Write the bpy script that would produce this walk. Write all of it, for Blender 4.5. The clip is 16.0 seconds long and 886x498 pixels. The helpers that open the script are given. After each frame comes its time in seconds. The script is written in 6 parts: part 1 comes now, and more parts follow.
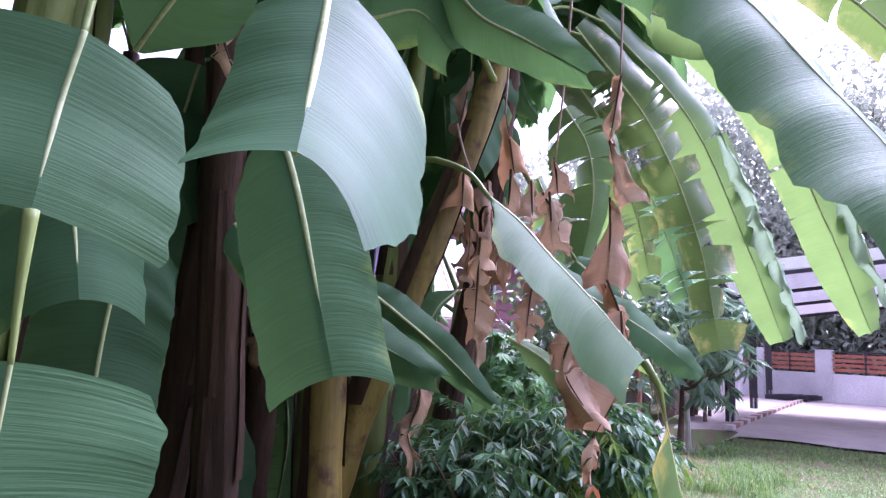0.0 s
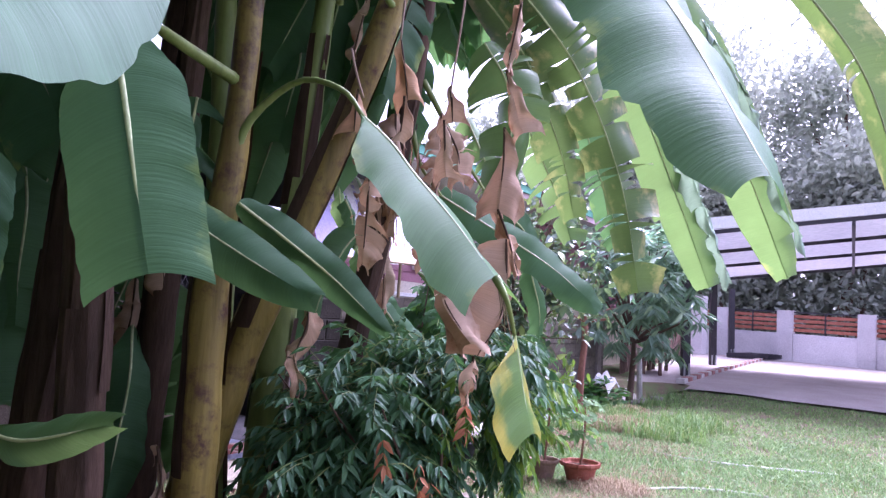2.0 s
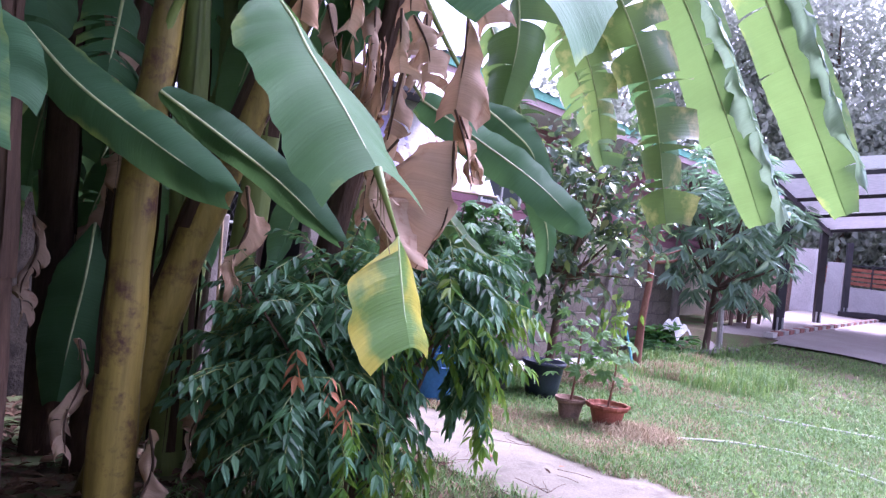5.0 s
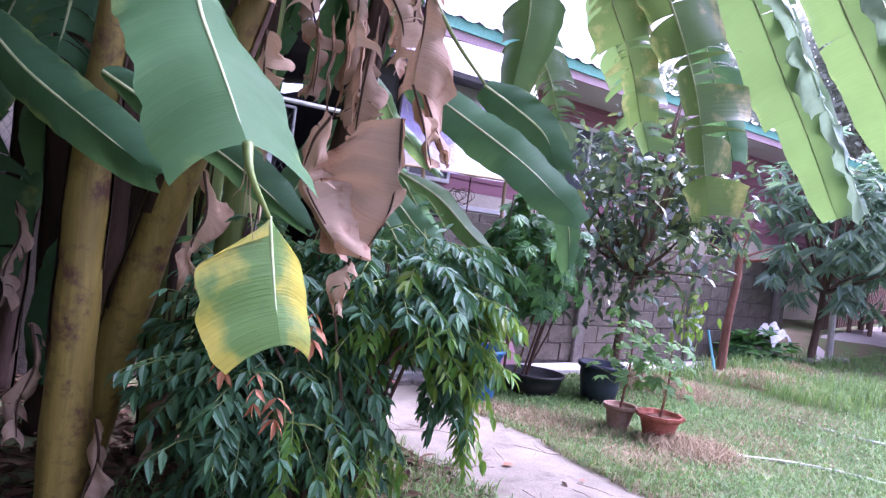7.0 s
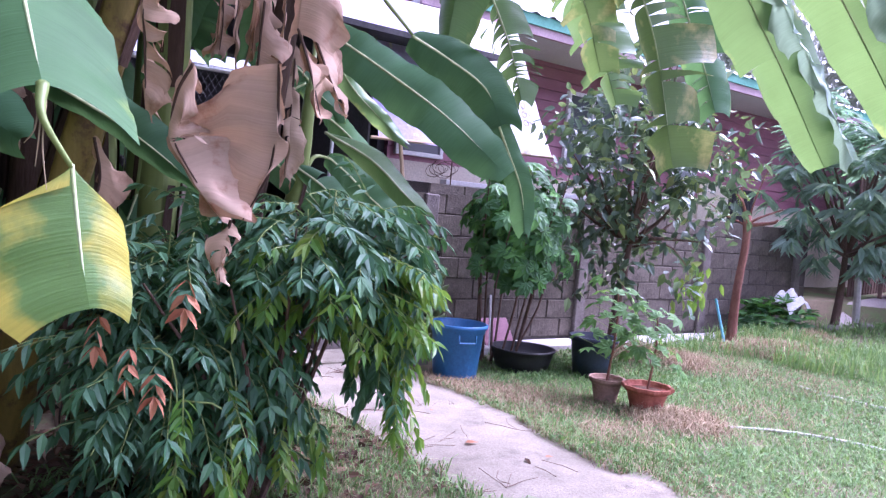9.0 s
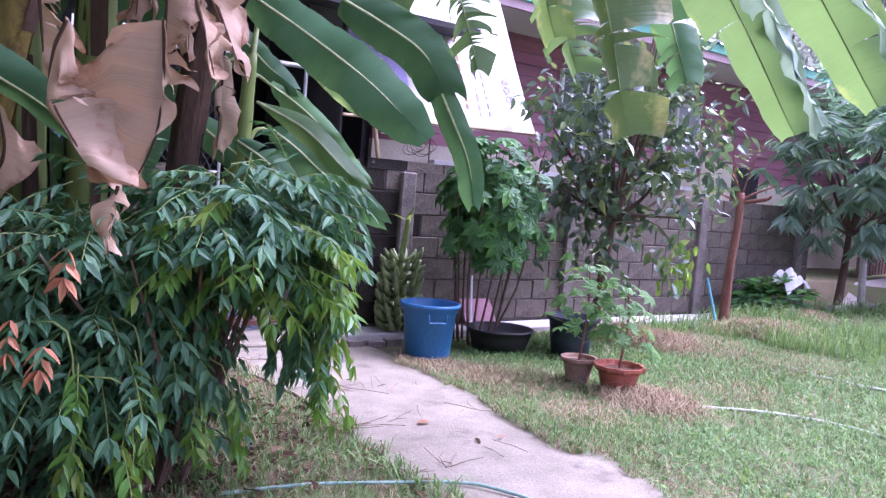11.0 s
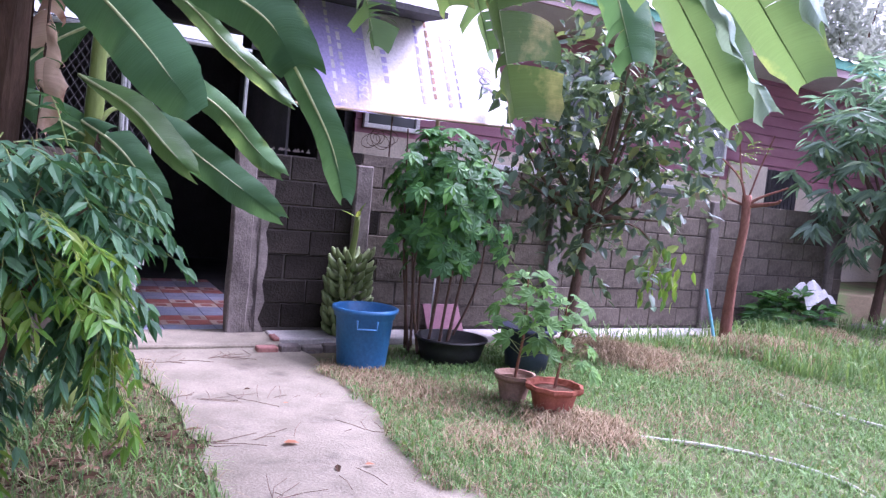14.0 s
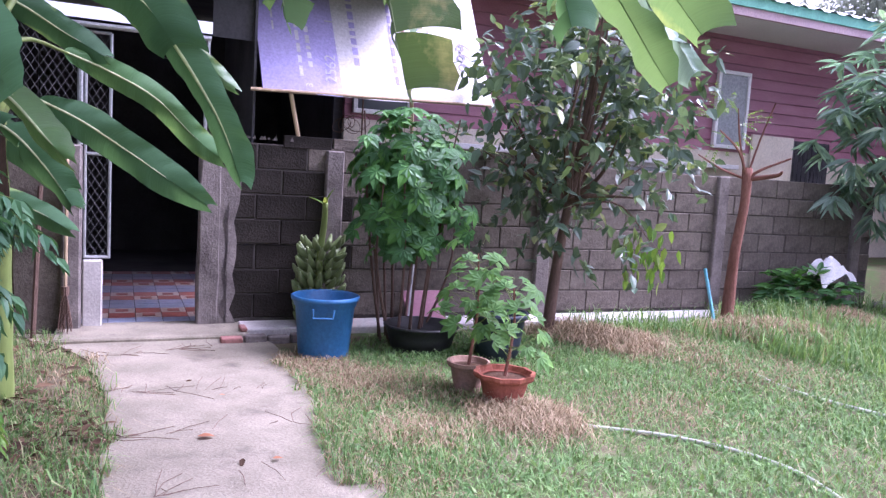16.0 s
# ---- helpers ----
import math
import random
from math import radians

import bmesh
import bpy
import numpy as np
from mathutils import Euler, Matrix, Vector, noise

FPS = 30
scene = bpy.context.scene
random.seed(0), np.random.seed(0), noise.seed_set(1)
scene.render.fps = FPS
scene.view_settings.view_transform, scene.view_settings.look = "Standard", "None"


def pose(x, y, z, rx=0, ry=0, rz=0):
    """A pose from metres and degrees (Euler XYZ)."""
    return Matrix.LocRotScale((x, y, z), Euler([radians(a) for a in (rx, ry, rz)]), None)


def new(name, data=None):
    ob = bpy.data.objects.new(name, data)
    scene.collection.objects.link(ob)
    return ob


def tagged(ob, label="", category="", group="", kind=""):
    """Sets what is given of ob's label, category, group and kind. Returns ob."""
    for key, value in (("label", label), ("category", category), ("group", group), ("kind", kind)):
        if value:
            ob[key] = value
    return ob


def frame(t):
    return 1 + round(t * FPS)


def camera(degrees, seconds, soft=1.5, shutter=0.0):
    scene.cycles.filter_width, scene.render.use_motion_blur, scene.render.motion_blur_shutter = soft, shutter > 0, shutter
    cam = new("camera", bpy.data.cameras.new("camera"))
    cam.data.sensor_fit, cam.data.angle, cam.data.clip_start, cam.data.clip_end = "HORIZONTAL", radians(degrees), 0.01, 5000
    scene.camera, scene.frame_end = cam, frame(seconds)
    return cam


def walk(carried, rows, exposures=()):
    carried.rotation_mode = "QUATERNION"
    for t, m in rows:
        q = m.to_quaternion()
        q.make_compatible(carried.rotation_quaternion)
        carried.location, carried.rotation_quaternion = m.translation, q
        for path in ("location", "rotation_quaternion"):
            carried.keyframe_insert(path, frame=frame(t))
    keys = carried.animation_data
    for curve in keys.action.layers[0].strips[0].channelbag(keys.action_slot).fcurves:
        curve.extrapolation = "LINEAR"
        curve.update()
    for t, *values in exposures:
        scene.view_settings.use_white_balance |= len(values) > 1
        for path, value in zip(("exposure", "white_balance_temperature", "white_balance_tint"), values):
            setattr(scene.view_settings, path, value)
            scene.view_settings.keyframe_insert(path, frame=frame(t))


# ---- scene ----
cam = camera(62.42, 16.0, 1.35)
# seconds, eye (x, y, z), heading to the left of +y, pitch up, lean to the left
ROWS = [
    (0.0, 0.000, -0.000, 1.482, 0.31, 8.39, 2.87),
    (0.5, 0.152, -0.006, 1.457, -0.00, 7.98, 2.78),
    (1.0, 0.275, -0.010, 1.400, 1.19, 5.97, 3.05),
    (1.5, 0.360, 0.009, 1.374, -0.02, 5.74, 2.87),
    (2.0, 0.428, 0.004, 1.359, -1.25, 5.28, 3.82),
    (2.5, 0.506, 0.048, 1.304, -1.87, 2.15, 3.17),
    (3.0, 0.612, 0.100, 1.294, -4.04, 0.40, 4.97),
    (3.5, 0.734, 0.173, 1.303, -2.88, 1.53, 5.60),
    (4.0, 0.809, 0.253, 1.289, -0.70, -0.94, 4.99),
    (4.5, 0.937, 0.287, 1.287, 2.53, -0.53, 5.58),
    (5.0, 1.133, 0.341, 1.296, 7.04, -0.10, 6.82),
    (7.5, 1.817, 0.817, 1.353, 16.69, -2.32, 7.28),
    (8.0, 1.926, 0.884, 1.326, 16.62, -3.30, 6.74),
    (8.5, 2.022, 1.018, 1.305, 17.94, -2.95, 5.69),
    (11.0, 2.433, 1.373, 1.243, 20.55, -4.08, 4.34),
    (11.5, 2.517, 1.524, 1.253, 19.84, -4.35, 4.67),
    (12.0, 2.575, 1.705, 1.241, 20.09, -3.24, 3.70),
    (12.5, 2.702, 1.801, 1.227, 21.63, -3.37, 3.25),
    (13.0, 2.900, 1.931, 1.250, 25.03, -4.21, 4.93),
    (13.5, 3.034, 2.020, 1.240, 25.40, -4.35, 3.02),
    (14.0, 3.104, 2.210, 1.271, 25.85, -4.33, 5.36),
    (14.5, 3.163, 2.331, 1.273, 25.69, -4.33, 3.66),
    (15.0, 3.316, 2.442, 1.261, 29.01, -4.64, 3.13),
    (15.5, 3.496, 2.554, 1.301, 30.68, -4.91, 5.11),
    (16.0, 3.605, 2.688, 1.281, 30.13, -5.62, 3.40),
]


def view(x, y, z, yaw, pitch, roll):
    return pose(x, y, z, 90 + pitch, 0, yaw) @ pose(0, 0, 0, 0, 0, roll)


walk(cam, [(t, view(*row)) for t, *row in ROWS], exposures=[(0.0, 1.88, 5300, 52), (5.0, 1.8, 5190, 52), (8.0, 1.8, 5140, 53), (12.0, 1.64, 5230, 51), (16.0, 1.56, 5350, 46)])

# ---- light ----
world = bpy.data.worlds.new("overcast")
scene.world = world
world.use_nodes = True
wn, wl = world.node_tree.nodes, world.node_tree.links
sky = wn.new("ShaderNodeTexSky")
sky.sky_type, sky.sun_disc = "NISHITA", False
sky.sun_elevation, sky.sun_rotation = radians(54), radians(48)
sky.air_density, sky.dust_density, sky.ozone_density = 1.2, 6.0, 1.0
pale = wn.new("ShaderNodeHueSaturation")
pale.inputs["Saturation"].default_value = 0.22
wl.new(sky.outputs["Color"], pale.inputs["Color"])
wl.new(pale.outputs["Color"], wn["Background"].inputs["Color"])
wn["Background"].inputs["Strength"].default_value = 0.15
sun_data = bpy.data.lights.new("sun", "SUN")
sun_data.energy, sun_data.angle, sun_data.color = 2.6, radians(24), (1.0, 0.97, 0.92)
sun = new("sun", sun_data)
sun.rotation_euler = Vector((-math.sin(radians(48)), -math.cos(radians(48)), -math.tan(radians(54)))).to_track_quat("-Z", "Y").to_euler()


# ---- materials ----
def material(name, rough=0.7, spec=0.4):
    m = bpy.data.materials.new(name)
    m.use_nodes = True
    b = m.node_tree.nodes["Principled BSDF"]
    b.inputs["Roughness"].default_value = rough
    b.inputs["Specular IOR Level"].default_value = spec
    return m, m.node_tree.nodes, m.node_tree.links, b


def ramp(nodes, stops):
    r = nodes.new("ShaderNodeValToRGB")
    while len(r.color_ramp.elements) < len(stops):
        r.color_ramp.elements.new(0.5)
    for e, (p, c) in zip(r.color_ramp.elements, stops):
        e.position, e.color = p, (*c, 1)
    return r


def noise_node(nodes, links, scale, detail=6, rough=0.6, coords="Object", stretch=None):
    tc = nodes.new("ShaderNodeTexCoord")
    n = nodes.new("ShaderNodeTexNoise")
    n.inputs["Scale"].default_value, n.inputs["Detail"].default_value, n.inputs["Roughness"].default_value = scale, detail, rough
    if stretch:
        mp = nodes.new("ShaderNodeMapping")
        mp.inputs["Scale"].default_value = stretch
        links.new(tc.outputs[coords], mp.inputs["Vector"])
        links.new(mp.outputs["Vector"], n.inputs["Vector"])
    else:
        links.new(tc.outputs[coords], n.inputs["Vector"])
    return n


def mixed(nodes, links, a, b, fac, mode="MIX"):
    mx = nodes.new("ShaderNodeMix")
    mx.data_type, mx.blend_type = "RGBA", mode
    for sock, val in ((mx.inputs[0], fac), (mx.inputs[6], a), (mx.inputs[7], b)):
        if hasattr(val, "links"):
            links.new(val, sock)
        else:
            sock.default_value = val if isinstance(val, float) else (*val, 1)
    return mx.outputs[2]


def bumped(nodes, links, b, height, strength=0.3, distance=0.01):
    bp = nodes.new("ShaderNodeBump")
    bp.inputs["Strength"].default_value, bp.inputs["Distance"].default_value = strength, distance
    links.new(height, bp.inputs["Height"])
    links.new(bp.outputs["Normal"], b.inputs["Normal"])


def surface(name, dark, light, scale=4, fine=60, rough=0.8, bump=0.3, spec=0.3, stretch=None, stain=None, metal=0.0):
    """A mottled surface: broad patches, fine grain, relief, and stains where given."""
    m, nd, lk, b = material(name, rough, spec)
    n1, n2 = noise_node(nd, lk, scale, stretch=stretch), noise_node(nd, lk, fine, 4, stretch=stretch)
    r = ramp(nd, [(0.3, dark), (0.7, light)])
    lk.new(n1.outputs["Fac"], r.inputs["Fac"])
    g = ramp(nd, [(0.25, (0.72, 0.72, 0.72)), (0.75, (1.12, 1.12, 1.12))])
    lk.new(n2.outputs["Fac"], g.inputs["Fac"])
    col = mixed(nd, lk, r.outputs["Color"], g.outputs["Color"], 1.0, "MULTIPLY")
    if stain:
        n3 = noise_node(nd, lk, stain[1], 8, 0.7)
        s = ramp(nd, [(stain[2], (0, 0, 0)), (stain[2] + 0.14, (1, 1, 1))])
        lk.new(n3.outputs["Fac"], s.inputs["Fac"])
        col = mixed(nd, lk, col, stain[0], s.outputs["Color"])
    oi = nd.new("ShaderNodeObjectInfo")
    v = ramp(nd, [(0.0, (0.86, 0.86, 0.86)), (1.0, (1.1, 1.1, 1.1))])
    lk.new(oi.outputs["Random"], v.inputs["Fac"])
    col = mixed(nd, lk, col, v.outputs["Color"], 1.0, "MULTIPLY")
    lk.new(col, b.inputs["Base Color"])
    b.inputs["Metallic"].default_value = metal
    bumped(nd, lk, b, n2.outputs["Fac"], bump)
    return m


def leafy(name, stops, rough=0.42, translucent=0.35, veins=0.0, patches=None, island=True, spec=0.5, glow_col=(0.24, 0.36, 0.06)):
    """Leaf tissue: varied greens, gloss on the face and light that passes through."""
    m, nd, lk, b = material(name, rough, spec)
    rnd = nd.new("ShaderNodeNewGeometry").outputs["Random Per Island"] if island else nd.new("ShaderNodeObjectInfo").outputs["Random"]
    r = ramp(nd, stops)
    lk.new(rnd, r.inputs["Fac"])
    n1 = noise_node(nd, lk, 3.0 if veins else 9.0)
    sh = ramp(nd, [(0.3, (0.75, 0.78, 0.75)), (0.7, (1.15, 1.12, 1.1))])
    lk.new(n1.outputs["Fac"], sh.inputs["Fac"])
    col = mixed(nd, lk, r.outputs["Color"], sh.outputs["Color"], 1.0, "MULTIPLY")
    if patches:
        tc = nd.new("ShaderNodeTexCoord")
        sp = nd.new("ShaderNodeSeparateXYZ")
        lk.new(tc.outputs["UV"], sp.inputs["Vector"])
        ab = nd.new("ShaderNodeMath")
        ab.operation = "ABSOLUTE"
        lk.new(sp.outputs["Y"], ab.inputs[0])
        n4 = noise_node(nd, lk, patches[3], 5, 0.6)
        ad = nd.new("ShaderNodeMath")
        ad.operation = "MULTIPLY_ADD"
        ad.inputs[1].default_value = patches[1]
        lk.new(ab.outputs[0], ad.inputs[0])
        lk.new(n4.outputs["Fac"], ad.inputs[2])
        pr = ramp(nd, [(patches[2], (0, 0, 0)), (patches[2] + 0.18, (1, 1, 1))])
        lk.new(ad.outputs[0], pr.inputs["Fac"])
        col = mixed(nd, lk, col, patches[0], pr.outputs["Color"])
    if veins:
        tc = nd.new("ShaderNodeTexCoord")
        mp = nd.new("ShaderNodeMapping")
        mp.inputs["Scale"].default_value = (veins * 6.0, 0.7, 1.0)
        lk.new(tc.outputs["UV"], mp.inputs["Vector"])
        wv = nd.new("ShaderNodeTexNoise")
        wv.inputs["Scale"].default_value, wv.inputs["Detail"].default_value, wv.inputs["Roughness"].default_value = 1.0, 3.0, 0.55
        lk.new(mp.outputs["Vector"], wv.inputs["Vector"])
        vr = ramp(nd, [(0.3, (0.87, 0.89, 0.87)), (0.7, (1.09, 1.08, 1.07))])
        lk.new(wv.outputs["Fac"], vr.inputs["Fac"])
        col = mixed(nd, lk, col, vr.outputs["Color"], 1.0, "MULTIPLY")
        bumped(nd, lk, b, wv.outputs["Fac"], 0.4, 0.006)
    lk.new(col, b.inputs["Base Color"])
    tr = nd.new("ShaderNodeBsdfTranslucent")
    tint = mixed(nd, lk, col, glow_col, 0.5)
    lk.new(tint, tr.inputs["Color"])
    ms = nd.new("ShaderNodeMixShader")
    ms.inputs["Fac"].default_value = translucent
    out = nd["Material Output"]
    lk.new(b.outputs["BSDF"], ms.inputs[1])
    lk.new(tr.outputs["BSDF"], ms.inputs[2])
    lk.new(ms.outputs["Shader"], out.inputs["Surface"])
    return m


M_EARTH = surface("earth", (0.1, 0.085, 0.05), (0.19, 0.155, 0.1), 2.2, 45, 0.95, 0.6, 0.1, stain=((0.1, 0.15, 0.055), 1.7, 0.46))
M_CONCRETE = surface("path_concrete", (0.2, 0.178, 0.13), (0.32, 0.289, 0.218), 3.2, 70, 0.9, 0.7, 0.2, stain=((0.13, 0.11, 0.085), 2.6, 0.56))
M_DRIVE = surface("drive_concrete", (0.34, 0.3, 0.275), (0.47, 0.42, 0.39), 0.9, 40, 0.9, 0.3, 0.2, stain=((0.28, 0.25, 0.22), 0.8, 0.58))
M_PALE = surface("pale_render", (0.4, 0.38, 0.35), (0.58, 0.56, 0.53), 3, 60, 0.9, 0.3, 0.2, stain=((0.3, 0.28, 0.24), 4.0, 0.6))
M_BLOCK = surface("weathered_block", (0.08, 0.068, 0.055), (0.255, 0.22, 0.18), 1.6, 55, 0.95, 0.8, 0.15, stain=((0.035, 0.032, 0.028), 1.5, 0.51))
# much darker block, for the panel by the doorway and the plain walls
M_BLOCKDARK = surface("dark_block", (0.013, 0.011, 0.009), (0.045, 0.039, 0.032), 1.8, 55, 0.95, 0.8, 0.15, stain=((0.11, 0.1, 0.095), 3.6, 0.62))
M_MORTAR = surface("mortar", (0.07, 0.062, 0.056), (0.15, 0.135, 0.12), 5, 80, 0.95, 0.5, 0.1)
M_RENDER = surface("rough_render", (0.12, 0.105, 0.095), (0.3, 0.265, 0.24), 4, 50, 0.95, 0.7, 0.15, stain=((0.1, 0.09, 0.08), 3.0, 0.58))
# dark base colour that puts the unlit interior into every surface using it
M_DARKWALL = surface("dim_interior", (0.045, 0.045, 0.05), (0.1, 0.097, 0.1), 2, 40, 0.9, 0.3, 0.2)
M_STEEL = surface("galvanised_steel", (0.4, 0.42, 0.43), (0.6, 0.62, 0.62), 8, 90, 0.45, 0.15, 0.5, metal=0.7)
M_WIRE = surface("dull_wire", (0.1, 0.1, 0.1), (0.2, 0.2, 0.2), 8, 90, 0.6, 0.1, 0.3)
M_BLACKSTEEL = surface("black_painted_steel", (0.015, 0.015, 0.02), (0.035, 0.033, 0.04), 6, 70, 0.5, 0.2, 0.4)
M_MAROON = surface("maroon_siding", (0.3, 0.125, 0.165), (0.38, 0.175, 0.22), 1.5, 40, 0.55, 0.15, 0.35, stretch=(1, 1, 6))
# lit copy of the maroon: daylight on the fascia is put into its pink
M_FASCIA = surface("lit_maroon_fascia", (0.5, 0.36, 0.4), (0.62, 0.46, 0.5), 2, 50, 0.7, 0.15, 0.3)
M_CREAM = surface("cream_wall", (0.62, 0.55, 0.42), (0.76, 0.7, 0.58), 1.5, 50, 0.85, 0.2, 0.25)
M_WHITE = surface("white_paint", (0.76, 0.76, 0.75), (0.85, 0.85, 0.84), 2, 60, 0.6, 0.15, 0.35)
M_FENCEWALL = surface("fence_render", (0.56, 0.54, 0.54), (0.74, 0.72, 0.72), 0.8, 30, 0.85, 0.25, 0.2, stain=((0.4, 0.38, 0.37), 1.2, 0.62))
M_GREENTRIM = surface("green_trim", (0.12, 0.4, 0.3), (0.18, 0.5, 0.38), 3, 40, 0.5, 0.1, 0.3)
M_SLAT = surface("red_brown_slat", (0.3, 0.1, 0.06), (0.42, 0.16, 0.1), 3, 40, 0.7, 0.2, 0.25, stretch=(6, 1, 1))
M_SHEET = leafy("translucent_sheet", [(0.0, (0.66, 0.66, 0.68)), (1.0, (0.72, 0.72, 0.74))], 0.5, 0.35, glow_col=(0.75, 0.75, 0.78), spec=0.3)
M_ROOF = surface("fibre_cement_roof", (0.55, 0.56, 0.57), (0.72, 0.73, 0.74), 2, 40, 0.8, 0.2, 0.2)
M_GLASS, _n, _l, _b = material("window_glass", 0.08, 0.6)
_b.inputs["Base Color"].default_value = (0.09, 0.1, 0.11, 1)
M_FROST = surface("patterned_glass", (0.25, 0.27, 0.28), (0.42, 0.45, 0.46), 30, 120, 0.25, 0.4, 0.5)
M_BLUE = surface("blue_plastic", (0.02, 0.12, 0.28), (0.04, 0.18, 0.4), 3, 50, 0.42, 0.12, 0.5, stain=((0.09, 0.2, 0.38), 5.0, 0.62))
M_NAVY = surface("black_blue_plastic", (0.014, 0.02, 0.035), (0.03, 0.042, 0.065), 4, 60, 0.45, 0.2, 0.4)
M_BLACKPLASTIC = surface("black_plastic", (0.012, 0.012, 0.013), (0.03, 0.03, 0.03), 4, 60, 0.5, 0.2, 0.4)
M_TERRA = surface("terracotta", (0.3, 0.09, 0.055), (0.42, 0.15, 0.1), 6, 60, 0.75, 0.3, 0.25, stain=((0.42, 0.28, 0.22), 7.0, 0.6))
M_TERRAOLD = surface("faded_terracotta", (0.28, 0.17, 0.12), (0.42, 0.28, 0.22), 6, 60, 0.85, 0.35, 0.2, stain=((0.2, 0.17, 0.13), 7.0, 0.55))
M_SOIL = surface("potting_soil", (0.08, 0.045, 0.03), (0.2, 0.12, 0.08), 20, 90, 0.95, 0.9, 0.1)
M_BAMBOO = surface("bamboo", (0.36, 0.26, 0.15), (0.52, 0.4, 0.25), 4, 50, 0.6, 0.2, 0.3, stretch=(1, 1, 0.3))
M_BARK = surface("brown_bark", (0.09, 0.06, 0.045), (0.2, 0.13, 0.1), 9, 60, 0.9, 0.8, 0.15, stretch=(1, 1, 0.35))
M_REDBARK = surface("reddish_bark", (0.16, 0.07, 0.05), (0.3, 0.15, 0.11), 9, 60, 0.9, 0.8, 0.15, stretch=(1, 1, 0.35))
M_WHITEBARK = surface("limed_wood", (0.5, 0.48, 0.46), (0.68, 0.66, 0.62), 5, 50, 0.85, 0.3, 0.2)
M_STEM = surface("banana_stem", (0.13, 0.095, 0.025), (0.33, 0.26, 0.055), 5, 36, 0.5, 0.35, 0.4, stretch=(1, 1, 0.12), stain=((0.07, 0.032, 0.022), 6.5, 0.5))
M_STEMGREEN = surface("green_banana_stem", (0.14, 0.2, 0.05), (0.26, 0.34, 0.1), 3, 30, 0.5, 0.2, 0.4, stretch=(1, 1, 0.2), stain=((0.09, 0.05, 0.03), 4.0, 0.64))
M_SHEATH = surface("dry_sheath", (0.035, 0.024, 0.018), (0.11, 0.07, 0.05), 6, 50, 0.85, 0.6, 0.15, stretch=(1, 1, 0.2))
M_SHEATH_PALE = surface("withered_stalk", (0.3, 0.21, 0.17), (0.44, 0.33, 0.27), 6, 50, 0.8, 0.3, 0.15)
M_RIB = surface("pale_midrib", (0.3, 0.38, 0.16), (0.46, 0.54, 0.28), 5, 40, 0.5, 0.1, 0.35)
M_BANANA = leafy("banana_blade", [(0.0, (0.043, 0.112, 0.056)), (0.5, (0.06, 0.15, 0.072)), (1.0, (0.078, 0.182, 0.086))], 0.62, 0.32, 24.0, island=False, patches=((0.24, 0.34, 0.09), 0.35, 0.88, 3.0), spec=0.17, glow_col=(0.2, 0.4, 0.09))
# lit copy of the banana blade, with backlight put into its brighter colours
M_BANANALIGHT = leafy("sunlit_blade", [(0.0, (0.065, 0.16, 0.055)), (1.0, (0.095, 0.2, 0.065))], 0.42, 0.38, 24.0, island=False, patches=((0.36, 0.38, 0.1), 0.3, 0.84, 3.0), glow_col=(0.28, 0.41, 0.1))
M_ARCH = leafy("blade_turning_yellow", [(0.0, (0.06, 0.16, 0.05)), (1.0, (0.07, 0.17, 0.065))], 0.62, 0.34, 24.0, island=False, patches=((0.24, 0.32, 0.075), 0.16, 0.7, 3.5), spec=0.22, glow_col=(0.24, 0.4, 0.08))
M_UNDER = leafy("blade_underside", [(0.0, (0.2, 0.31, 0.25)), (1.0, (0.27, 0.38, 0.31))], 0.5, 0.3, 24.0, island=False, glow_col=(0.3, 0.42, 0.2))
M_YELLOWTIP = leafy("yellowing_blade", [(0.0, (0.085, 0.2, 0.04)), (1.0, (0.11, 0.24, 0.05))], 0.4, 0.4, 24.0, island=False, patches=((0.42, 0.39, 0.05), 0.25, 0.58, 6.0), glow_col=(0.5, 0.5, 0.06))
M_TATTER = leafy("tattered_blade", [(0.0, (0.08, 0.15, 0.055)), (1.0, (0.11, 0.19, 0.07))], 0.45, 0.35, 24.0, island=False, patches=((0.4, 0.36, 0.16), 0.2, 0.62, 8.0))
M_DRY = leafy("dry_banana_leaf", [(0.0, (0.39, 0.28, 0.21)), (0.65, (0.5, 0.375, 0.28)), (1.0, (0.43, 0.26, 0.145))], 0.8, 0.25, 20.0, island=False, patches=((0.2, 0.1, 0.06), 0.2, 0.66, 9.0), spec=0.2, glow_col=(0.5, 0.25, 0.1))
M_SHRUB = leafy("shrub_leaf", [(0.0, (0.032, 0.105, 0.052)), (0.55, (0.05, 0.15, 0.07)), (1.0, (0.08, 0.2, 0.085))], 0.55, 0.24, glow_col=(0.15, 0.35, 0.05))
M_NEWLEAF = leafy("young_shrub_leaf", [(0.0, (0.065, 0.2, 0.03)), (0.7, (0.11, 0.27, 0.035)), (1.0, (0.22, 0.31, 0.05))], 0.4, 0.4, glow_col=(0.4, 0.55, 0.06))
M_RUST = leafy("withered_leaf", [(0.0, (0.3, 0.1, 0.05)), (1.0, (0.42, 0.2, 0.11))], 0.7, 0.2, spec=0.2, glow_col=(0.5, 0.2, 0.08))
M_MOULD = leafy("leaf_mould", [(0.0, (0.05, 0.03, 0.02)), (0.75, (0.12, 0.075, 0.045)), (1.0, (0.26, 0.17, 0.11))], 0.85, 0.1, spec=0.1, glow_col=(0.2, 0.1, 0.05))
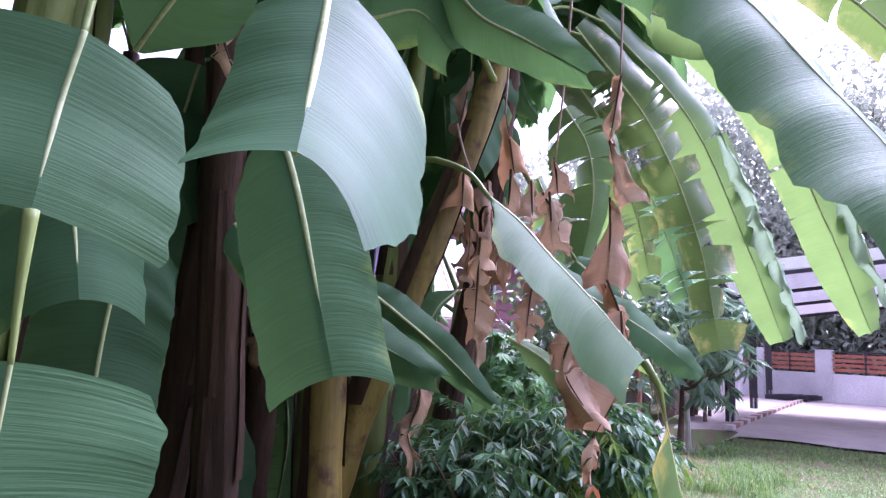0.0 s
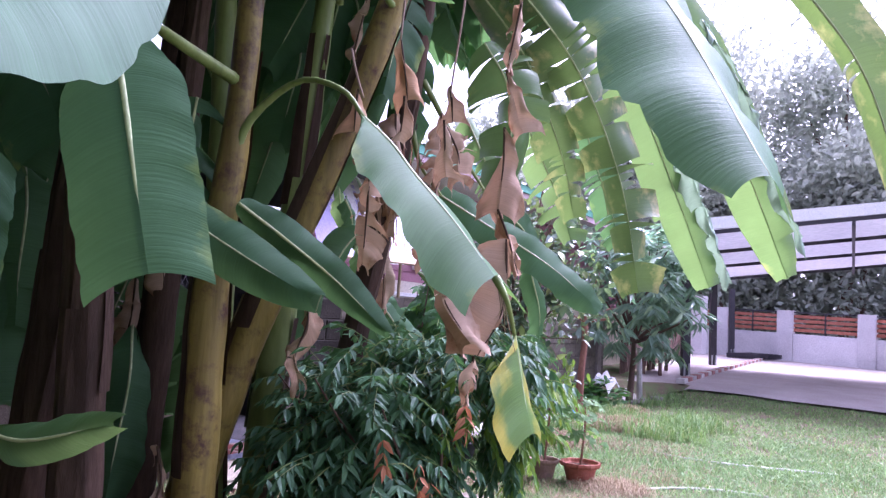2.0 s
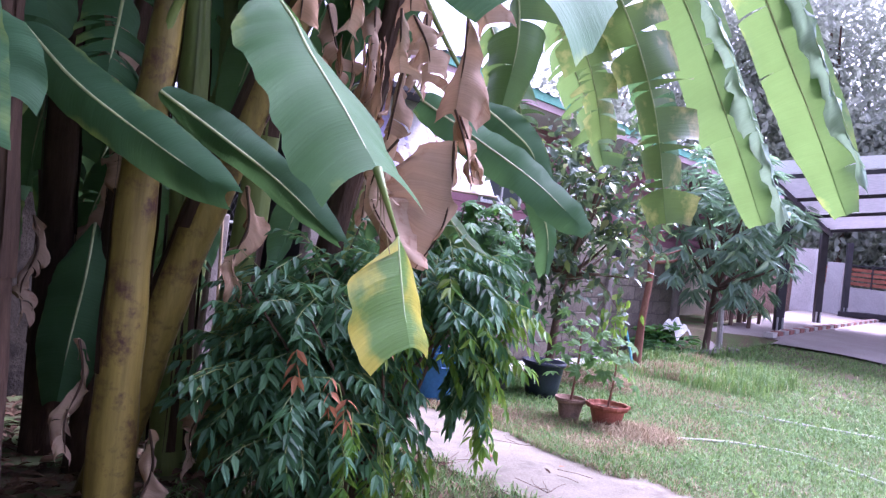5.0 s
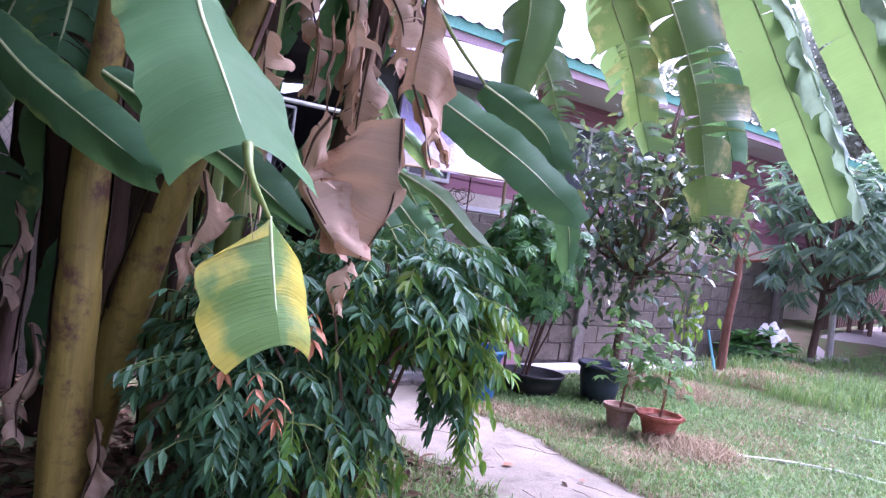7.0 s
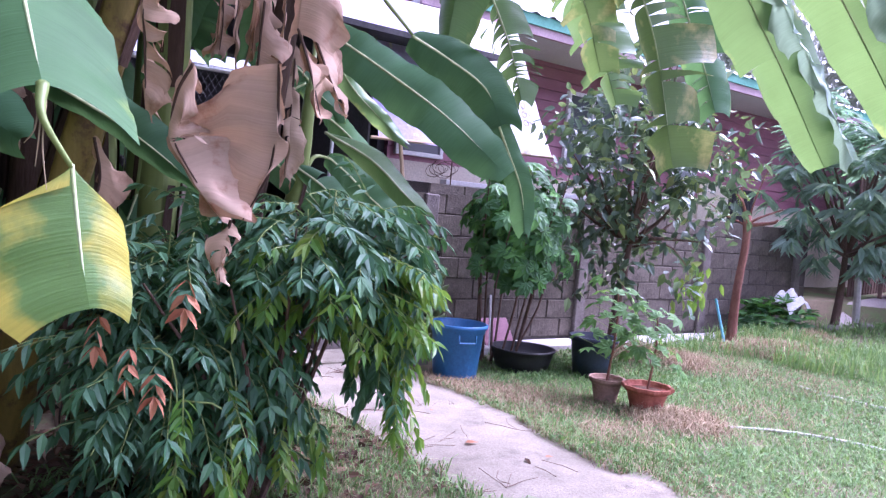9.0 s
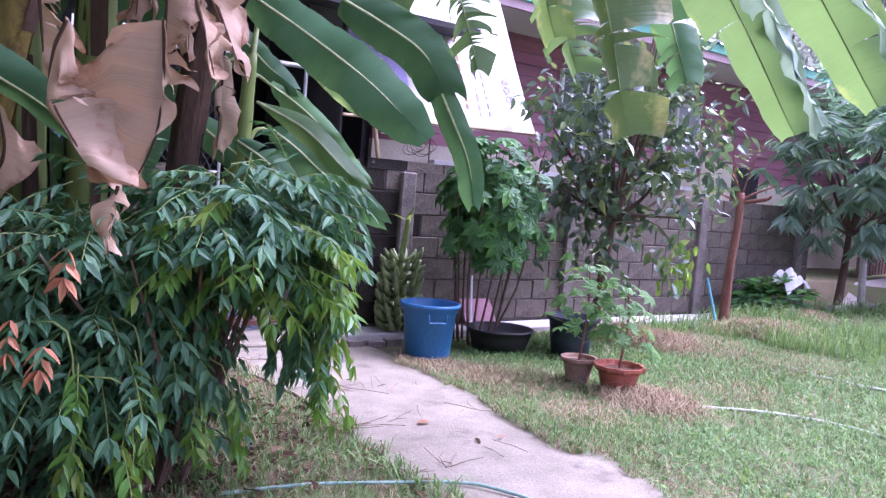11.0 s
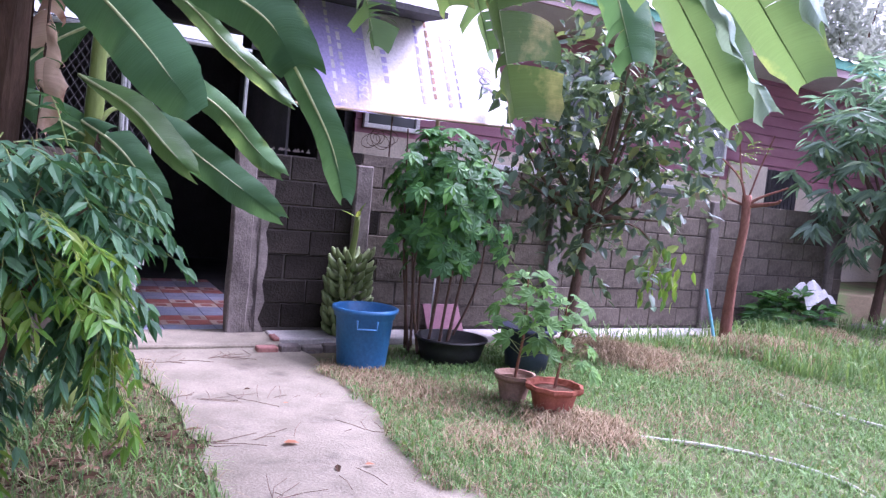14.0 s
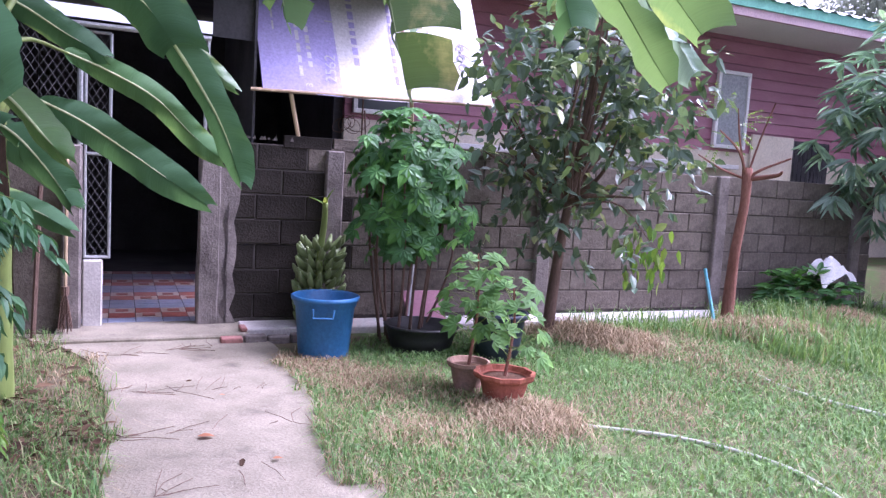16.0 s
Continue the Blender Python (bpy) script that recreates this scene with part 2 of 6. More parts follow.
M_CASSAVA = leafy("palmate_leaf", [(0.0, (0.028, 0.11, 0.032)), (0.6, (0.046, 0.165, 0.042)), (1.0, (0.1, 0.29, 0.045))], 0.55, 0.32, glow_col=(0.2, 0.45, 0.05))
M_SEEDLING = leafy("seedling_leaf", [(0.0, (0.045, 0.135, 0.03)), (0.6, (0.07, 0.185, 0.036)), (1.0, (0.12, 0.27, 0.05))], 0.65, 0.38, glow_col=(0.3, 0.5, 0.08))
M_CITRUS = leafy("citrus_leaf", [(0.0, (0.06, 0.105, 0.075)), (0.75, (0.1, 0.165, 0.11)), (0.9, (0.2, 0.3, 0.1)), (1.0, (0.32, 0.35, 0.12))], 0.36, 0.25, glow_col=(0.2, 0.3, 0.06))
# leaf colour raised to a pale bluish green to carry the lens haze
M_MANGO = leafy("haze_paled_mango_leaf", [(0.0, (0.2, 0.31, 0.24)), (0.8, (0.3, 0.43, 0.34)), (1.0, (0.36, 0.5, 0.27))], 0.42, 0.52, glow_col=(0.15, 0.32, 0.08))
# distance haze is put into this pale grey-green leaf colour
M_FARLEAF = leafy("haze_paled_foliage", [(0.0, (0.31, 0.35, 0.3)), (1.0, (0.4, 0.45, 0.38))], 0.8, 0.45, glow_col=(0.3, 0.34, 0.24))
M_GRASS = leafy("grass_blade", [(0.0, (0.06, 0.15, 0.05)), (0.55, (0.14, 0.26, 0.09)), (0.93, (0.21, 0.36, 0.13)), (1.0, (0.4, 0.38, 0.22))], 0.55, 0.35, glow_col=(0.3, 0.42, 0.06), spec=0.25)
M_STRAW = leafy("straw", [(0.0, (0.19, 0.14, 0.08)), (0.6, (0.32, 0.255, 0.155)), (1.0, (0.45, 0.37, 0.25))], 0.8, 0.15, spec=0.15, glow_col=(0.5, 0.35, 0.15))
M_FRUIT = surface("green_banana_skin", (0.12, 0.18, 0.06), (0.23, 0.29, 0.11), 9, 60, 0.5, 0.2, 0.4, stain=((0.1, 0.09, 0.04), 12.0, 0.62))
M_TARP = surface("white_tarpaulin", (0.5, 0.48, 0.5), (0.64, 0.62, 0.62), 1.5, 50, 0.55, 0.1, 0.3)
M_PURPLE = surface("lilac_print", (0.33, 0.29, 0.54), (0.42, 0.375, 0.63), 2, 50, 0.55, 0.1, 0.3)
M_INK = surface("grey_print", (0.22, 0.2, 0.3), (0.3, 0.28, 0.38), 8, 60, 0.6, 0.05, 0.2)
M_TILERED = surface("red_tile", (0.3, 0.07, 0.05), (0.42, 0.13, 0.09), 5, 40, 0.35, 0.1, 0.4)
M_TILECREAM = surface("cream_tile", (0.5, 0.4, 0.32), (0.62, 0.52, 0.44), 5, 40, 0.35, 0.1, 0.4)
M_TILEBLUE = surface("grey_blue_tile", (0.22, 0.25, 0.34), (0.32, 0.36, 0.46), 5, 40, 0.4, 0.1, 0.4)
M_BRICKRED = surface("red_kerb_brick", (0.28, 0.13, 0.11), (0.4, 0.2, 0.17), 8, 60, 0.85, 0.4, 0.2)
M_PVC = surface("pale_hose", (0.36, 0.39, 0.3), (0.52, 0.54, 0.44), 6, 40, 0.5, 0.1, 0.3)
M_CYAN = surface("blue_pipe", (0.12, 0.42, 0.52), (0.2, 0.55, 0.65), 6, 40, 0.45, 0.1, 0.35)
M_TEAL = surface("green_hose", (0.16, 0.3, 0.25), (0.3, 0.42, 0.36), 6, 40, 0.45, 0.1, 0.35)
M_LAMP, _n, _l, _b = material("tube_glow")
_b.inputs["Emission Color"].default_value, _b.inputs["Emission Strength"].default_value = (0.9, 0.95, 1.0, 1), 0.35

# ---- building tools ----
ORIGIN = {}
RNG = np.random.default_rng(7)


def thing(name, at, label, category, group="", kind=""):
    ob = new(name)
    ob.location, ob.empty_display_size = at, 0.2
    ORIGIN[ob.name] = Vector(at)
    return tagged(ob, label, category, group, kind)


def to_mesh(name, shape, mat, origin=None, smooth=False, uv=None):
    me = bpy.data.meshes.new(name)
    if isinstance(shape, bmesh.types.BMesh):
        shape.to_mesh(me)
        shape.free()
        if origin is not None:
            me.transform(Matrix.Translation(-origin))
    else:
        v = np.array(shape[0], float)
        if origin is not None:
            v = v - np.array(origin)
        me.from_pydata(v.tolist(), [], shape[1])
        if uv is not None:
            layer = me.uv_layers.new(name="UVMap")
            idx = np.empty(len(me.loops), np.int32)
            me.loops.foreach_get("vertex_index", idx)
            layer.data.foreach_set("uv", np.array(uv, np.float32)[idx].ravel())
    me.materials.append(mat)
    if smooth:
        me.polygons.foreach_set("use_smooth", [True] * len(me.polygons))
    me.update()
    return me


MASSES = ("crown", "stalk_mass", "sprout_mass", "young_growth", "hanging_spray", "leaf_mass", "stem_mass")


def part(name, shape, mat, parent, label="", smooth=False, uv=None):
    """Links a shape in world coordinates as one mesh under a thing or a part."""
    origin = ORIGIN[parent.name]
    ob = new(name, to_mesh(name, shape, mat, origin, smooth, uv))
    ob.parent = parent
    ORIGIN[ob.name] = origin
    if name in MASSES:
        tagged(ob, kind="stuff")
    return tagged(ob, label) if label else ob


def solid(name, shape, mat, label, category, kind="", group="", smooth=False, uv=None):
    """A thing of one mesh, in world coordinates."""
    ob = new(name, to_mesh(name, shape, mat, None, smooth, uv))
    ORIGIN[ob.name] = Vector((0, 0, 0))
    return tagged(ob, label, category, group, kind)


def spline(points, n):
    p = np.array(points, float)
    p = np.vstack([2 * p[0] - p[1], p, 2 * p[-1] - p[-2]])
    k = len(p) - 3
    out = []
    for u in np.linspace(0, k - 1e-6, n):
        i, f = int(u), u - int(u)
        a, b, c, d = p[i:i + 4]
        out.append(0.5 * (2 * b + (c - a) * f + (2 * a - 5 * b + 4 * c - d) * f * f + (3 * b - a - 3 * c + d) * f ** 3))
    return np.array(out)


def tube(points, radii, n=8, steps=0, caps=True):
    """A round bar along points with a radius at each end or point."""
    pts = spline(points, steps) if steps else np.array(points, float)
    rad = np.interp(np.linspace(0, 1, len(pts)), np.linspace(0, 1, len(np.atleast_1d(radii))), np.atleast_1d(radii))
    verts, faces = [], []
    tan = np.gradient(pts, axis=0)
    ref = np.array((0.31, 0.95, 0.05))
    for i, (q, t) in enumerate(zip(pts, tan)):
        t = t / (np.linalg.norm(t) + 1e-9)
        a = np.cross(t, ref)
        if np.linalg.norm(a) < 0.1:
            a = np.cross(t, (1, 0, 0))
        a = a / np.linalg.norm(a)
        b = np.cross(t, a)
        for k in range(n):
            w = 2 * math.pi * k / n
            verts.append(q + rad[i] * (math.cos(w) * a + math.sin(w) * b))
    for i in range(len(pts) - 1):
        for k in range(n):
            faces.append((i * n + k, i * n + (k + 1) % n, (i + 1) * n + (k + 1) % n, (i + 1) * n + k))
    if caps:
        faces.append(tuple(range(n - 1, -1, -1)))
        faces.append(tuple((len(pts) - 1) * n + k for k in range(n)))
    return verts, faces


def joined(*shapes):
    verts, faces = [], []
    for v, f in shapes:
        o = len(verts)
        verts.extend(v)
        faces.extend(tuple(i + o for i in q) for q in f)
    return verts, faces


def lathe(at, profile, n=28, wobble=0.0, lobes=0):
    """A turned shape from (radius, height) rows, standing at a place."""
    verts, faces = [], []
    for j, (r, z) in enumerate(profile):
        for k in range(n):
            w = 2 * math.pi * k / n
            rr = r * (1 + (wobble * math.cos(lobes * w) if lobes and r > 0 and j in (3, 4, 5, 6) else 0))
            verts.append((at[0] + rr * math.cos(w), at[1] + rr * math.sin(w), at[2] + z))
    for j in range(len(profile) - 1):
        for k in range(n):
            faces.append((j * n + k, j * n + (k + 1) % n, (j + 1) * n + (k + 1) % n, (j + 1) * n + k))
    faces.append(tuple(range(n - 1, -1, -1)))
    return verts, faces


# The block wall's own axes: s along it from the doorway's jamb, b behind it, z up.
WALL_O, WALL_W, WALL_N = Vector((-0.825, 6.617, 0)), Vector((0.588, 0.809, 0)), Vector((-0.809, 0.588, 0))


def L(s, b, z):
    return WALL_O + WALL_W * s + WALL_N * b + Vector((0, 0, z))


def box(s0, s1, b0, b1, z0, z1, bevel=0.0):
    """A block in the wall's axes."""
    bm = bmesh.new()
    bmesh.ops.create_cube(bm, size=1)
    for v in bm.verts:
        v.co = L(s0 + (v.co.x + 0.5) * (s1 - s0), b0 + (v.co.y + 0.5) * (b1 - b0), z0 + (v.co.z + 0.5) * (z1 - z0))
    if bevel:
        bmesh.ops.bevel(bm, geom=bm.edges[:], offset=bevel, segments=1, affect="EDGES")
    bmesh.ops.recalc_face_normals(bm, faces=bm.faces)
    return bm


def bar(a, b, w, h, up=(0, 0, 1)):
    """A square bar between two places."""
    a, b = Vector(a), Vector(b)
    d = (b - a).normalized()
    x = d.cross(Vector(up)).normalized() * w / 2
    y = x.normalized().cross(d) * h / 2
    v = [tuple(p + i * x + j * y) for p in (a, b) for i, j in ((-1, -1), (1, -1), (1, 1), (-1, 1))]
    return v, [(0, 1, 2, 3), (7, 6, 5, 4), (0, 4, 5, 1), (1, 5, 6, 2), (2, 6, 7, 3), (3, 7, 4, 0)]


def ground_height(x, y):
    b = -((x + 0.825) * -0.809 + (y - 6.617) * 0.588)
    r = float(np.interp(y, [7, 10, 13, 17, 25, 60], [0, 0.15, 0.35, 0.45, 0.61, 1.2]))
    k = min(max((b - 0.2) / 1.0, 0), 1)
    k = k * k * (3 - 2 * k)
    return r * (k if y < 14 else 1)


# ---- ground ----
def make_ground():
    xs = np.unique(np.concatenate([np.linspace(-900, -12, 10), np.linspace(-12, 22, 120), np.linspace(22, 900, 10)]))
    ys = np.unique(np.concatenate([np.linspace(-900, -6, 10), np.linspace(-6, 32, 130), np.linspace(32, 900, 10)]))
    verts, faces = [], []
    for y in ys:
        for x in xs:
            z = ground_height(x, y)
            if -12 < x < 20 and -6 < y < 30:
                z += min(0.02 * noise.noise(Vector((x * 1.3, y * 1.3, 0))) - 0.014, -0.009 if z < 0.02 else 1)
            else:
                z -= 0.04
            verts.append((x, y, z))
    w = len(xs)
    for j in range(len(ys) - 1):
        for i in range(w - 1):
            faces.append((j * w + i, j * w + i + 1, (j + 1) * w + i + 1, (j + 1) * w + i))
    solid("ground", (verts, faces), M_EARTH, "bare brown earth with thin green growth", "ground", "structure", smooth=True)


PATH_LEFT = [(-1.5, 5.55), (-0.6, 5.5), (0.1, 5.12), (0.72, 4.72), (1.25, 4.3), (2.2, 3.4), (3.3, 2.3), (4.2, 1.2), (5.0, -0.5)]
PATH_RIGHT = [(-0.62, 6.72), (-0.1, 6.62), (0.86, 5.93), (1.32, 5.62), (1.86, 5.2), (2.9, 4.2), (4.2, 3.0), (5.3, 1.7), (6.3, 0.0)]


def on_path(x, y):
    poly = PATH_LEFT + PATH_RIGHT[::-1]
    inside = False
    for (x0, y0), (x1, y1) in zip(poly, poly[1:] + poly[:1]):
        if (y0 > y) != (y1 > y) and x < (x1 - x0) * (y - y0) / (y1 - y0) + x0:
            inside = not inside
    return inside


def make_path():
    n = 90
    a = spline([(*p, 0) for p in PATH_LEFT], n)
    c = spline([(*p, 0) for p in PATH_RIGHT], n)
    verts, faces, m = [], [], 14
    for i in range(n):
        for j in range(m + 1):
            q = a[i] + (c[i] - a[i]) * j / m
            if j in (0, m):
                q = q + 0.07 * np.array(noise.noise_vector(Vector((q[0] * 4, q[1] * 4, 3))))
            verts.append((q[0], q[1], 0.0 + 0.006 * noise.noise(Vector((q[0] * 3, q[1] * 3, 1)))))
    for i in range(n):
        for j in (0, m):
            q = verts[i * (m + 1) + j]
            verts.append((q[0], q[1], -0.08))
    for i in range(n - 1):
        for j in range(m):
            o = i * (m + 1) + j
            faces.append((o, o + 1, o + m + 2, o + m + 1))
        e = n * (m + 1) + 2 * i
        faces.append((i * (m + 1), (i + 1) * (m + 1), e + 2, e))
        faces.append((i * (m + 1) + m, e + 1, e + 3, (i + 1) * (m + 1) + m))
    solid("path", (verts, faces), M_CONCRETE, "pale worn concrete garden path with ragged edges", "path", "structure", smooth=False)


make_ground()
make_path()


# ---- block wall, doorway and lean-to ----
def make_wall():
    wall = solid("wall_blocks", box(0.05, 7.6, 0.03, 0.07, -0.1, 1.46), M_MORTAR, "weathered grey concrete block garden wall with dark stains", "wall", "structure")
    meshes = []
    for v in range(5):
        bm = bmesh.new()
        bmesh.ops.create_cube(bm, size=1)
        for q in bm.verts:
            q.co = Vector((q.co.x * 0.392, q.co.y * 0.062, q.co.z * 0.192)) + Vector([RNG.uniform(-0.004, 0.004) for _ in range(3)])
        bmesh.ops.bevel(bm, geom=bm.edges[:], offset=0.007, segments=1, affect="EDGES")
        other = bm.copy()
        meshes.append((to_mesh("block", bm, M_BLOCKDARK), to_mesh("block", other, M_BLOCK)))
    turn = math.atan2(WALL_W.y, WALL_W.x)
    for row in range(8):
        z = 0.06 + row * 0.2
        s = 0.1 + (0.2 if row % 2 else 0.0)
        while s < 7.4:
            if row == 7 and (RNG.random() < 0.25 or s > 4):
                s += 0.4
                continue
            top = 0.1 if row == 7 else 0.2
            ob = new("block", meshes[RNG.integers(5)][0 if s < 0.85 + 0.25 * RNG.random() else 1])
            ob.matrix_world = Matrix.Translation(L(s + 0.1, 0.05 + RNG.uniform(-0.004, 0.004), z + top / 2 - (0.0 if row < 7 else 0.02))) @ Matrix.Rotation(turn + RNG.uniform(-0.006, 0.006), 4, "Z") @ Matrix.Diagonal((1, 1, top / 0.2, 1))
            ob.parent = wall
            s += 0.4
    # piers every few metres, plastered jamb at the doorway
    for s in (1.02, 3.05, 5.2, 7.3):
        part("pier", box(s - 0.075, s + 0.075, -0.03, 0.12, -0.1, 1.46 if s > 2 else 1.44, 0.012), M_RENDER, wall, "grey cement pier")
    bm = box(-0.03, 0.13, -0.012, 0.115, -0.05, 1.49, 0.012)
    bmesh.ops.subdivide_edges(bm, edges=bm.edges[:], cuts=6, use_grid_fill=True)
    for v in bm.verts:
        v.co += 0.012 * Vector(noise.noise_vector(v.co * 7))
    part("jamb", bm, M_RENDER, wall, "rough cement door jamb, chipped at the edge")
    bm = box(0.1, 0.3, -0.006, 0.02, 0.0, 1.25)
    bmesh.ops.subdivide_edges(bm, edges=bm.edges[:], cuts=8, use_grid_fill=True)
    for v in bm.verts:
        s = (v.co - WALL_O).dot(WALL_W)
        if s > 0.2:
            v.co -= WALL_W * (0.13 * abs(noise.noise(Vector((v.co.z * 3.2, 1, 0)))) + 0.02)
    part("plaster_patch", bm, M_RENDER, wall, "smeared cement over the blocks")
    # shards and crumbs of mortar along the top
    bits = []
    for i in range(120):
        s = RNG.uniform(0.1, 4.2)
        r = RNG.uniform(0.006, 0.018)
        q = np.array(L(s, RNG.uniform(0.02, 0.09), 1.5))
        bits.append(([(q + r * np.array(d)).tolist() for d in ((1.5, 0, -0.6), (-1, 1, -0.6), (-1, -1, -0.6), (0.2, 0.1, 1.2 + RNG.random()))], [(0, 1, 2), (0, 3, 1), (1, 3, 2), (2, 3, 0)]))
    ob = part("mortar_crumbs", joined(*bits), M_RENDER, wall)
    tagged(ob, kind="stuff")
    # pale footing strip
    bm = box(0.28, 6.6, -0.32, 0.0, -0.12, 0.045, 0.01)
    solid("footing", bm, M_PALE, "pale cement footing strip along the block wall", "footing", "structure")
    # threshold apron before the door
    solid("doorstep", box(-1.0, 0.32, -0.42, 0.14, -0.12, 0.028, 0.012), M_CONCRETE, "pale cement doorstep with crumbled edge", "doorstep", "structure")
    # brick-lined gutter
    for i in range(4):
        s = 0.09 + i * 0.17
        gut = solid("gutter_brick", box(s, s + 0.155, -0.56, -0.47, -0.05, 0.035 + 0.01 * (i % 2), 0.008), M_BRICKRED if i == 0 else M_RENDER, "worn brick edging the shallow gutter by the doorstep", "brick", group="gutter bricks")
    solid("brick_shard", box(0.26, 0.31, -0.34, -0.2, 0.028, 0.06, 0.008), M_BRICKRED, "broken brown brick piece lying on the doorstep", "brick")


def make_leanto():
    # wall to the other side of the door, pier, and netted frame over it
    solid("wall_left", box(-6.0, -0.97, 0.0, 0.1, -0.1, 1.34), M_BLOCK, "dark stained rendered low wall beside the doorway", "wall", "structure")
    solid("door_pier", box(-0.97, -0.84, -0.06, 0.1, -0.1, 1.36, 0.015), M_RENDER, "grey cement pier beside the doorway", "pier", "structure")
    solid("low_pier", box(-0.835, -0.70, 0.02, 0.12, -0.1, 0.52, 0.01), M_PALE, "short pale cement pier under the netted panel", "pier", "structure")
    gate = thing("wire_gate", L(-0.75, 0.07, 0.52), "narrow galvanised frame with diamond wire mesh", "mesh panel")
    for a, b_ in (((-0.825, 0.07, 0.53), (-0.825, 0.07, 2.17)), ((-0.66, 0.07, 0.53), (-0.66, 0.07, 2.17)), ((-0.825, 0.07, 2.17), (-0.66, 0.07, 2.17)), ((-0.825, 0.07, 0.54), (-0.66, 0.07, 0.54)), ((-0.825, 0.07, 1.3), (-0.66, 0.07, 1.3))):
        part("frame_bar", tube([L(*a), L(*b_)], 0.012, 8), M_STEEL, gate)
    part("wire_mesh", netting(-0.825, -0.66, 0.54, 2.17, 0.07), M_WIRE, gate, "diamond wire mesh")
    net = thing("mesh_screen", L(-1.8, 0.05, 1.34), "galvanised wire mesh screen above the low wall", "mesh screen")
    for a, b_ in (((-3.4, 0.05, 2.2), (0.03, 0.05, 2.22)), ((-0.86, 0.05, 1.36), (-0.86, 0.05, 2.2)), ((-3.4, 0.05, 1.36), (-3.4, 0.05, 2.2)), ((-2.1, 0.05, 1.36), (-2.1, 0.05, 2.2))):
        part("frame_bar", tube([L(*a), L(*b_)], 0.02, 8), M_STEEL, net)
    part("wire_mesh", netting(-3.4, -0.86, 1.36, 2.2, 0.05), M_WIRE, net, "diamond wire mesh")
    solid("door_post", tube([L(0.0, 0.06, 1.45), L(0.012, 0.06, 2.24)], 0.016, 8), M_STEEL, "thin galvanised door post on the cement jamb", "post")
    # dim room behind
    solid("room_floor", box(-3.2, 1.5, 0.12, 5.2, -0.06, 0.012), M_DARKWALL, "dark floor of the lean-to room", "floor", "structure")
    solid("room_wall_back", box(-1.6, 1.62, 5.2, 5.3, -0.1, 3.1), M_DARKWALL, "dark back wall of the lean-to", "wall", "structure")
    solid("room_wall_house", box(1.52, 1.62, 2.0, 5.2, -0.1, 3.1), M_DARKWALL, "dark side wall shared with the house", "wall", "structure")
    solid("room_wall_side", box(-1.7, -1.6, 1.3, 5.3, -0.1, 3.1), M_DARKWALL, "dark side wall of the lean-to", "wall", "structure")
    bm = bmesh.new()
    vs = [bm.verts.new(L(s, b_, z)) for s, b_, z in ((-1.75, -0.1, 2.75), (1.62, -0.1, 2.75), (1.62, 5.4, 3.3), (-1.75, 5.4, 3.3), (-1.75, -0.1, 2.8), (1.62, -0.1, 2.8), (1.62, 5.4, 3.35), (-1.75, 5.4, 3.35))]
    for f in ((3, 2, 1, 0), (4, 5, 6, 7), (0, 1, 5, 4), (1, 2, 6, 5), (2, 3, 7, 6), (3, 0, 4, 7)):
        bm.faces.new([vs[i] for i in f])
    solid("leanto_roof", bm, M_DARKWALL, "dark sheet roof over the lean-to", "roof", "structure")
    # black sheets put where the lean-to is only unlit
    solid("shade_cloth", box(0.36, 0.38, 0.1, 2.0, 1.46, 2.75), M_DARKWALL, "black sheet standing in for the unlit depth of the lean-to", "shade cloth")
    solid("shade_cloth", box(0.05, 0.38, 0.16, 0.17, 2.26, 2.76), M_DARKWALL, "black strip standing in for the unlit gap above the doorway", "shade cloth")
    floor = bpy.data.objects["room_floor"]
    for i in range(6):
        for j in range(14):
            s, b_ = -0.86 + i * 0.2, 0.14 + j * 0.2
            if s < -1.4 or s > 0.35:
                continue
            mat = M_TILEBLUE if j % 4 in (0, 3) else (M_TILECREAM if (i + j) % 2 else M_TILERED)
            part("tile", box(s, s + 0.196, b_, b_ + 0.196, 0.0, 0.022, 0.002), mat, floor)
            if mat is M_TILECREAM:
                part("tile_inlay", box(s + 0.05, s + 0.146, b_ + 0.05, b_ + 0.146, 0.02, 0.0245), M_TILERED, floor)
    lamp = thing("tube_lamp", L(-0.55, 3.6, 2.2), "white fluorescent tube lamp fixed to the dark back wall", "lamp")
    part("hood", box(-0.08, 0.36, 4.96, 5.04, 2.67, 2.81, 0.006), M_BLACKSTEEL, lamp)
    part("tube", tube([L(-0.1, 5.06, 2.8), L(0.28, 5.06, 2.8)], 0.018, 8), M_LAMP, lamp, "glowing white tube")
    # broom and stick leaning on the pier
    broom = thing("garden_broom", L(-0.93, -0.22, 0.0), "stick broom of dark twigs leaning on the cement pier", "broom")
    part("handle", tube([L(-0.93, -0.2, 0.3), L(-0.93, -0.08, 1.45)], 0.012, 7), M_BAMBOO, broom)
    tw = []
    for i in range(46):
        a = np.array(L(-0.93, -0.2, 0.36))
        b_ = np.array(L(-0.93 + RNG.uniform(-0.05, 0.05), -0.22 + RNG.uniform(-0.04, 0.04), 0.03 + RNG.uniform(0, 0.05)))
        tw.append(tube([a, (a + b_) / 2 + RNG.uniform(-0.012, 0.012, 3), b_], 0.0025, 4))
    part("bristles", joined(*tw), M_BARK, broom, "dark twig bristles")
    part("binding", tube([L(-0.93, -0.2, 0.3), L(-0.93, -0.2, 0.36)], 0.026, 10), M_BARK, broom)
